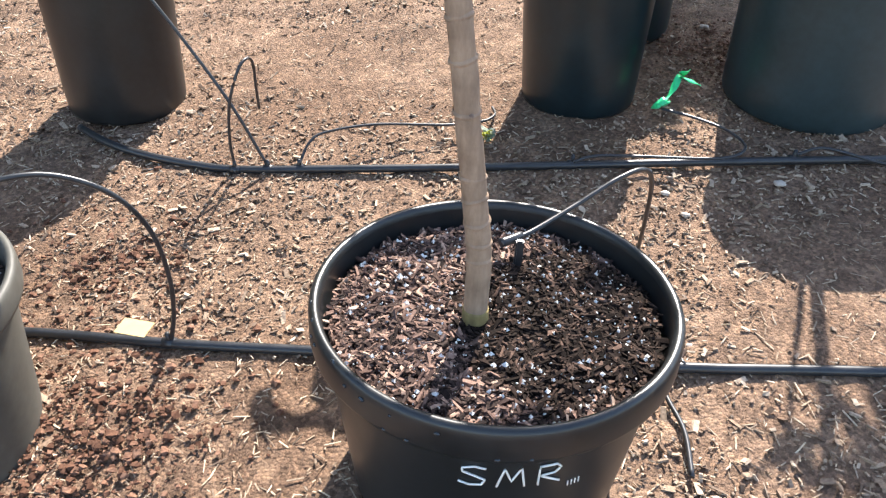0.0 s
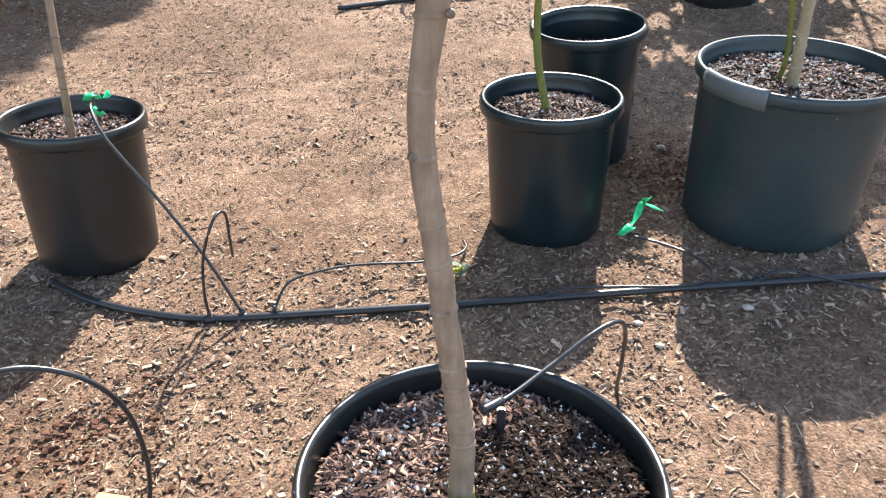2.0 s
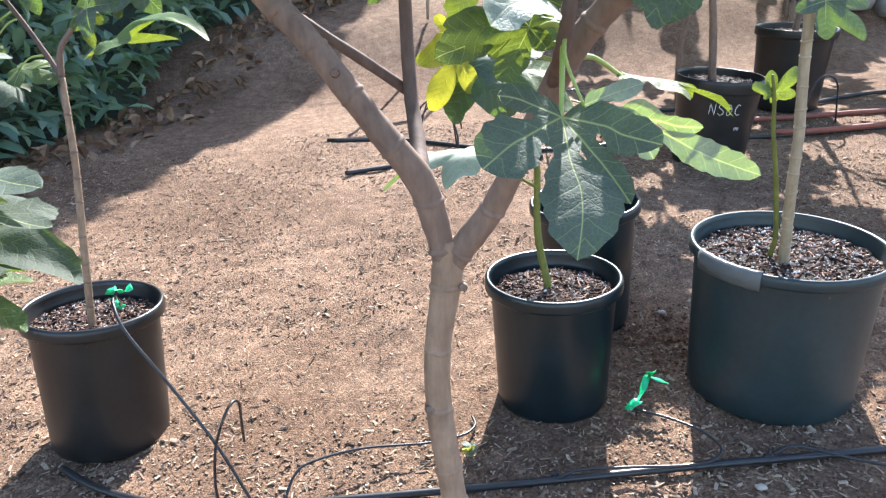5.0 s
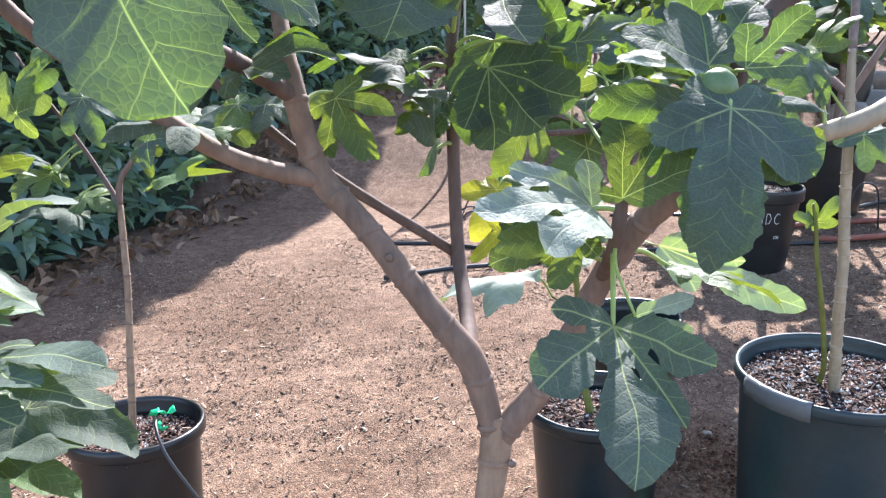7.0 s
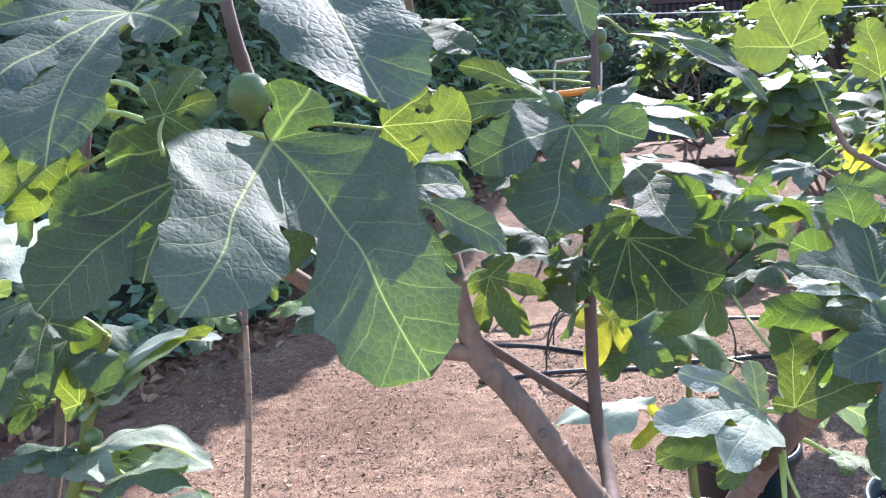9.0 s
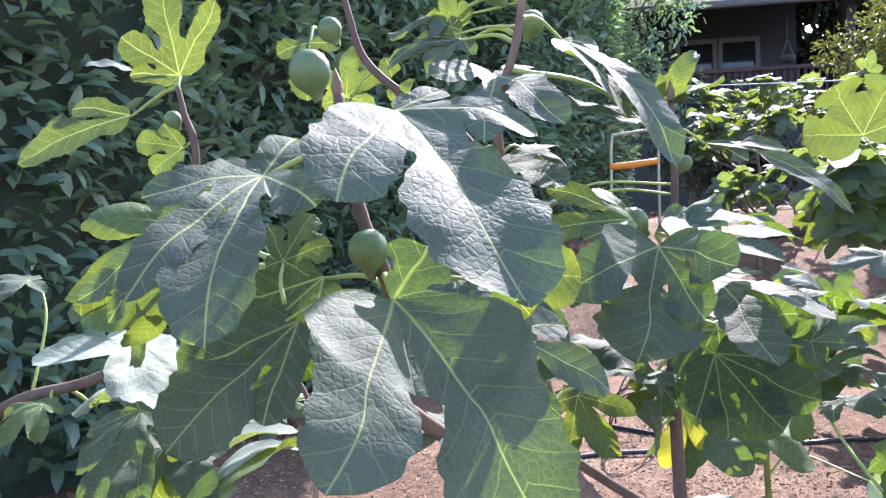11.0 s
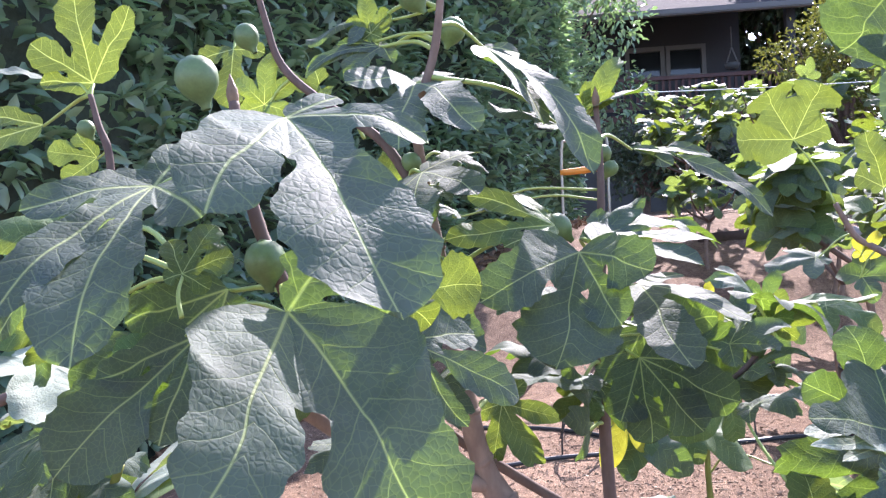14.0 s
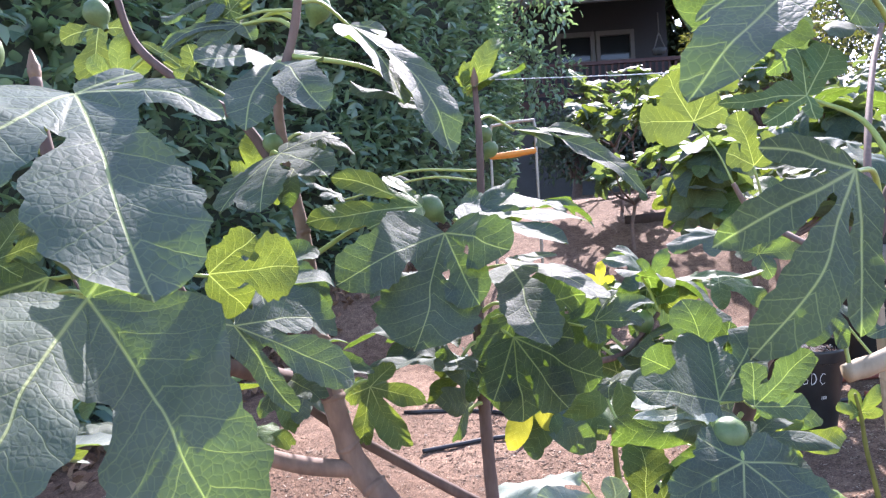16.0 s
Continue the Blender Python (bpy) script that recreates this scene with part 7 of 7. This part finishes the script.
mass_tree("shrub", (5.3, 13.2), 0.9, 3.6, 3600, 0.10, 0.045, BRIGHT_LEAF, "yellow-green shrub growing beside the porch", 39)
mass_tree("evergreen_tree", (-6.0, 12.0), 3.0, 7.0, 6000, 0.16, 0.07, HEDGE_LEAF, "tall evergreen tree far behind the hedge", 36)

# ---- a seedling by the hose ----
weed = thing("weed_seedling", "tiny yellow-green weed sprouting from the dirt beside a tube", "weed", at=(0.106, 1.257, 0.099))
wr_ = random.Random(4)
bm = bmesh.new()
tube(bm, [Vector((0, 0, -0.004)), Vector((0.001, 0, 0.010)), Vector((0.003, 0.001, 0.022))], [0.0012, 0.0010, 0.0007], 6)
part("stem", bm, STALK, weed)
for k in range(13):
    a = 2.4 * k
    ob = new("leaf", leaf_shape("oval", PALE if k % 3 else YELLOW, k % 2, 2))
    ob.parent = weed
    s = wr_.uniform(0.011, 0.020)
    ob.matrix_basis = pose(0.002 * math.cos(a), 0.002 * math.sin(a), 0.006 + 0.0014 * k, wr_.uniform(5, 45), wr_.uniform(-20, 20), math.degrees(a)) @ Matrix.Diagonal((s, s, s, 1))

# ---- edging, a stake and stones on the bank ----
def bank_stone(x, y, size, seed, label):
    """A field stone: a faceted lump, flattened and sunk a little into the dirt."""
    bm = bmesh.new()
    bmesh.ops.create_icosphere(bm, subdivisions=3, radius=1.0)
    for v in bm.verts:
        p = v.co.copy()
        k = 1 + 0.30 * noise.noise(p * 1.1 + Vector((seed * 3.7, 0, 0))) + 0.10 * noise.noise(p * 3.1 + Vector((0, seed * 2.3, 0)))
        v.co = Vector((p.x * size[0] * k, p.y * size[1] * k, max(-0.35, min(0.78, p.z * k)) * size[2]))
    bmesh.ops.rotate(bm, verts=bm.verts, cent=(0, 0, 0), matrix=Matrix.Rotation(seed * 1.7, 3, "Z"))
    bmesh.ops.translate(bm, verts=bm.verts, vec=(x, y, ground_height(x, y) + size[2] * 0.2))
    return tagged(part("stone", bm, BANK_STONE, None), label, "stone", "stones on the bank")


bank_stone(2.27, 6.38, (0.15, 0.12, 0.12), 1, "grey field stone beside the edging board")
bank_stone(2.52, 6.30, (0.10, 0.09, 0.08), 2, "small grey stone half sunk in the bank")
for k, (x, y, r) in enumerate(((2.86, 5.28, 0.17), (3.16, 5.34, 0.20), (3.46, 5.26, 0.16), (3.02, 5.56, 0.19), (3.36, 5.62, 0.21), (3.74, 5.42, 0.20), (3.70, 5.78, 0.18))):
    bank_stone(x, y, (r, r * 0.8, r * 0.72), 3 + k, "rough grey stone piled at the foot of the bank")
bm = bmesh.new()
box(bm, (-0.46, -0.022, -0.06), (0.46, 0.022, 0.045), 0.004)
for v in bm.verts:
    v.co.z += 0.004 * math.sin(v.co.x * 9)
edging = tagged(part("edging_board", bm, OLD_TIMBER, None), "weathered brown edging board set in the bank", "edging")
edging.matrix_basis = pose(1.84, 6.46, ground_height(1.84, 6.46) + 0.03, 0, -3, -6)
bm = bmesh.new()
tube(bm, *spline([(1.80, 6.50, ground_height(1.80, 6.50) - 0.05), (1.76, 6.47, 1.28), (1.70, 6.44, 1.42)], [0.014, 0.013, 0.011], 4), 7, True)
tagged(part("garden_stake", bm, BARK_PALE, None), "pale wooden stake leaning on the bank", "stake")

# ---- the house up the slope ----
house = thing("house", "single-storey grey house with a roofed deck and red-brown railing", "house", at=(0, 0, 0))


def hbox(name, lo, hi, mat, label="", bevel=0.0, parent=None):
    bm = bmesh.new()
    box(bm, lo, hi, bevel)
    return part(name, bm, mat, parent or house, label, smooth=False)


HY, DECK = 16.6, 3.70
hbox("wall", (1.2, HY, DECK - 0.1), (2.28, HY + 0.2, 6.3), HOUSE_WALL)
hbox("wall", (2.28, HY, 5.44), (3.98, HY + 0.2, 6.3), HOUSE_WALL)
hbox("wall", (2.28, HY, DECK - 0.1), (3.98, HY + 0.2, 4.72), HOUSE_WALL)
hbox("wall", (3.98, HY, DECK - 0.1), (4.5, HY + 0.2, 6.3), HOUSE_WALL)
hbox("back_wall", (1.2, HY + 3.0, DECK - 0.1), (4.5, HY + 3.2, 6.3), HOUSE_WALL)
hbox("side_wall", (1.0, HY, 1.0), (1.2, HY + 3.2, 6.3), HOUSE_WALL)
hbox("side_wall", (4.5, HY, 1.0), (4.7, HY + 3.2, 6.3), HOUSE_WALL)
hbox("ceiling", (1.2, HY + 0.2, 6.2), (4.5, HY + 3.0, 6.3), HOUSE_WALL)
hbox("skirting", (1.0, HY - 1.6, 1.0), (5.3, HY, DECK - 0.14), SKIRT, "grey wall below the deck")
hbox("deck", (1.0, HY - 1.7, DECK - 0.14), (5.35, HY, DECK), WOOD_RED, "red-brown deck boards")
for k, (x0, x1) in enumerate(((2.28, 3.12), (3.14, 3.98))):
    w = thing("window", "", "")
    for key in ("label", "category"):
        if key in w:
            del w[key]
    w.parent = house
    hbox("frame", (x0, HY - 0.05, 4.72), (x0 + 0.09, HY + 0.1, 5.44), WHITE_TRIM, parent=w)
    hbox("frame", (x1 - 0.09, HY - 0.05, 4.72), (x1, HY + 0.1, 5.44), WHITE_TRIM, parent=w)
    hbox("frame", (x0 + 0.09, HY - 0.05, 5.34), (x1 - 0.09, HY + 0.1, 5.44), WHITE_TRIM, parent=w)
    hbox("sill", (x0 + 0.09, HY - 0.08, 4.72), (x1 - 0.09, HY + 0.1, 4.80), WHITE_TRIM, parent=w)
    hbox("pane", (x0 + 0.09, HY + 0.04, 4.80), (x1 - 0.09, HY + 0.05, 5.34), GLASS, parent=w)
for x in (1.05, 5.10):
    hbox("post", (x, HY - 1.68, DECK), (x + 0.16, HY - 1.52, 5.75), HOUSE_WALL)
hbox("rail", (1.21, HY - 1.66, DECK + 0.66), (5.10, HY - 1.56, DECK + 0.73), WOOD_RED)
hbox("rail", (1.21, HY - 1.64, DECK + 0.10), (5.10, HY - 1.58, DECK + 0.16), WOOD_RED)
first = hbox("baluster", (1.24, HY - 1.63, DECK + 0.16), (1.285, HY - 1.59, DECK + 0.66), WOOD_RED)
for k in range(1, 31):
    b = new("baluster", first.data)
    b.parent = house
    b.location = (0.125 * k, 0, 0)
bm = bmesh.new()
a = [bm.verts.new(v) for v in ((0.7, HY - 2.1, 5.56), (5.4, HY - 2.1, 5.56), (5.4, HY + 2.0, 7.75), (0.7, HY + 2.0, 7.75))]
b = [bm.verts.new(v) for v in ((0.7, HY - 2.1, 5.48), (5.4, HY - 2.1, 5.48), (5.4, HY + 2.0, 7.67), (0.7, HY + 2.0, 7.67))]
c = [bm.verts.new(v) for v in ((0.7, HY + 5.4, 5.56), (5.4, HY + 5.4, 5.56))]
bm.faces.new(a)
bm.faces.new(b[::-1])
bm.faces.new((a[3], a[2], c[1], c[0]))
bm.faces.new((a[0], b[0], b[1], a[1]))
bm.faces.new((a[1], b[1], b[2], a[2]))
bm.faces.new((b[0], a[0], a[3], b[3]))
part("roof", bm, ROOF, house, "grey shingle roof", smooth=False)
hbox("gutter", (0.66, HY - 2.22, 5.45), (5.44, HY - 2.08, 5.57), WHITE_TRIM, "pale gutter and fascia", 0.02)
# a hanging ornament and a potted plant on the deck
orn = thing("hanging_planter", "small pale hanging planter under the porch roof", "planter", at=(-0.2, 0, -0.2))
bm = bmesh.new()
tube(bm, *spline([(4.48, HY - 0.9, 5.72), (4.48, HY - 0.9, 5.3)], [0.012, 0.012], 2), 6)
tube(bm, *spline([(4.48, HY - 0.9, 5.3), (4.60, HY - 0.9, 4.95)], [0.014, 0.014], 2), 6)
tube(bm, *spline([(4.48, HY - 0.9, 5.3), (4.36, HY - 0.9, 4.95)], [0.014, 0.014], 2), 6)
part("chain", bm, WHITE_TRIM, orn)
bm = bmesh.new()
lathe(bm, [(0.06, 4.85), (0.13, 4.88), (0.15, 4.97), (0.13, 4.97)], 16)
bmesh.ops.translate(bm, verts=bm.verts, vec=(4.48, HY - 0.9, 0))
part("bowl", bm, SKIRT, orn)

# string stretched over the rows, and the handle of a garden cart
def string(a, b, label):
    bm = bmesh.new()
    p = [Vector(a).lerp(Vector(b), k / 10) - Vector((0, 0, 0.05 * math.sin(math.pi * k / 10))) for k in range(11)]
    tube(bm, p, [0.004] * 11, 6)
    return tagged(part("guide_string", bm, STRING, None), label, "string")


post = thing("wooden_stake", "weathered wooden stake holding a string over the rows", "stake")
bm = bmesh.new()
g = ground_height(4.9, 5.93)
box(bm, (4.88, 5.93, g - 0.1), (4.92, 5.97, 2.38), 0.004)
part("post", bm, BARK_PALE, post, smooth=False)
string((0.120, 6.992, 2.560), (4.9, 5.934, 2.327), "thin white string stretched over the rows from the hedge")
cart = thing("cart_handle", "bent steel tube handle of a garden cart with an orange grip", "garden cart")
gx, gy = 0.38, 5.5
gz = ground_height(gx, gy)
bm = bmesh.new()
tube(bm, *spline([(gx - 0.16, gy, gz), (gx - 0.16, gy, 1.62), (gx - 0.15, gy, 1.88), (gx - 0.11, gy, 1.91), (gx + 0.12, gy, 1.93), (gx + 0.17, gy, 1.90), (gx + 0.17, gy, 1.6), (gx + 0.17, gy, gz)], [0.011] * 8, 6), 8)
part("frame", bm, STEEL, cart)
bm = bmesh.new()
tube(bm, *spline([(gx - 0.17, gy, 1.68), (gx, gy - 0.01, 1.69), (gx + 0.17, gy, 1.71)], [0.022, 0.026, 0.022], 4), 8)
part("grip", bm, ORANGE, cart, "orange grip")
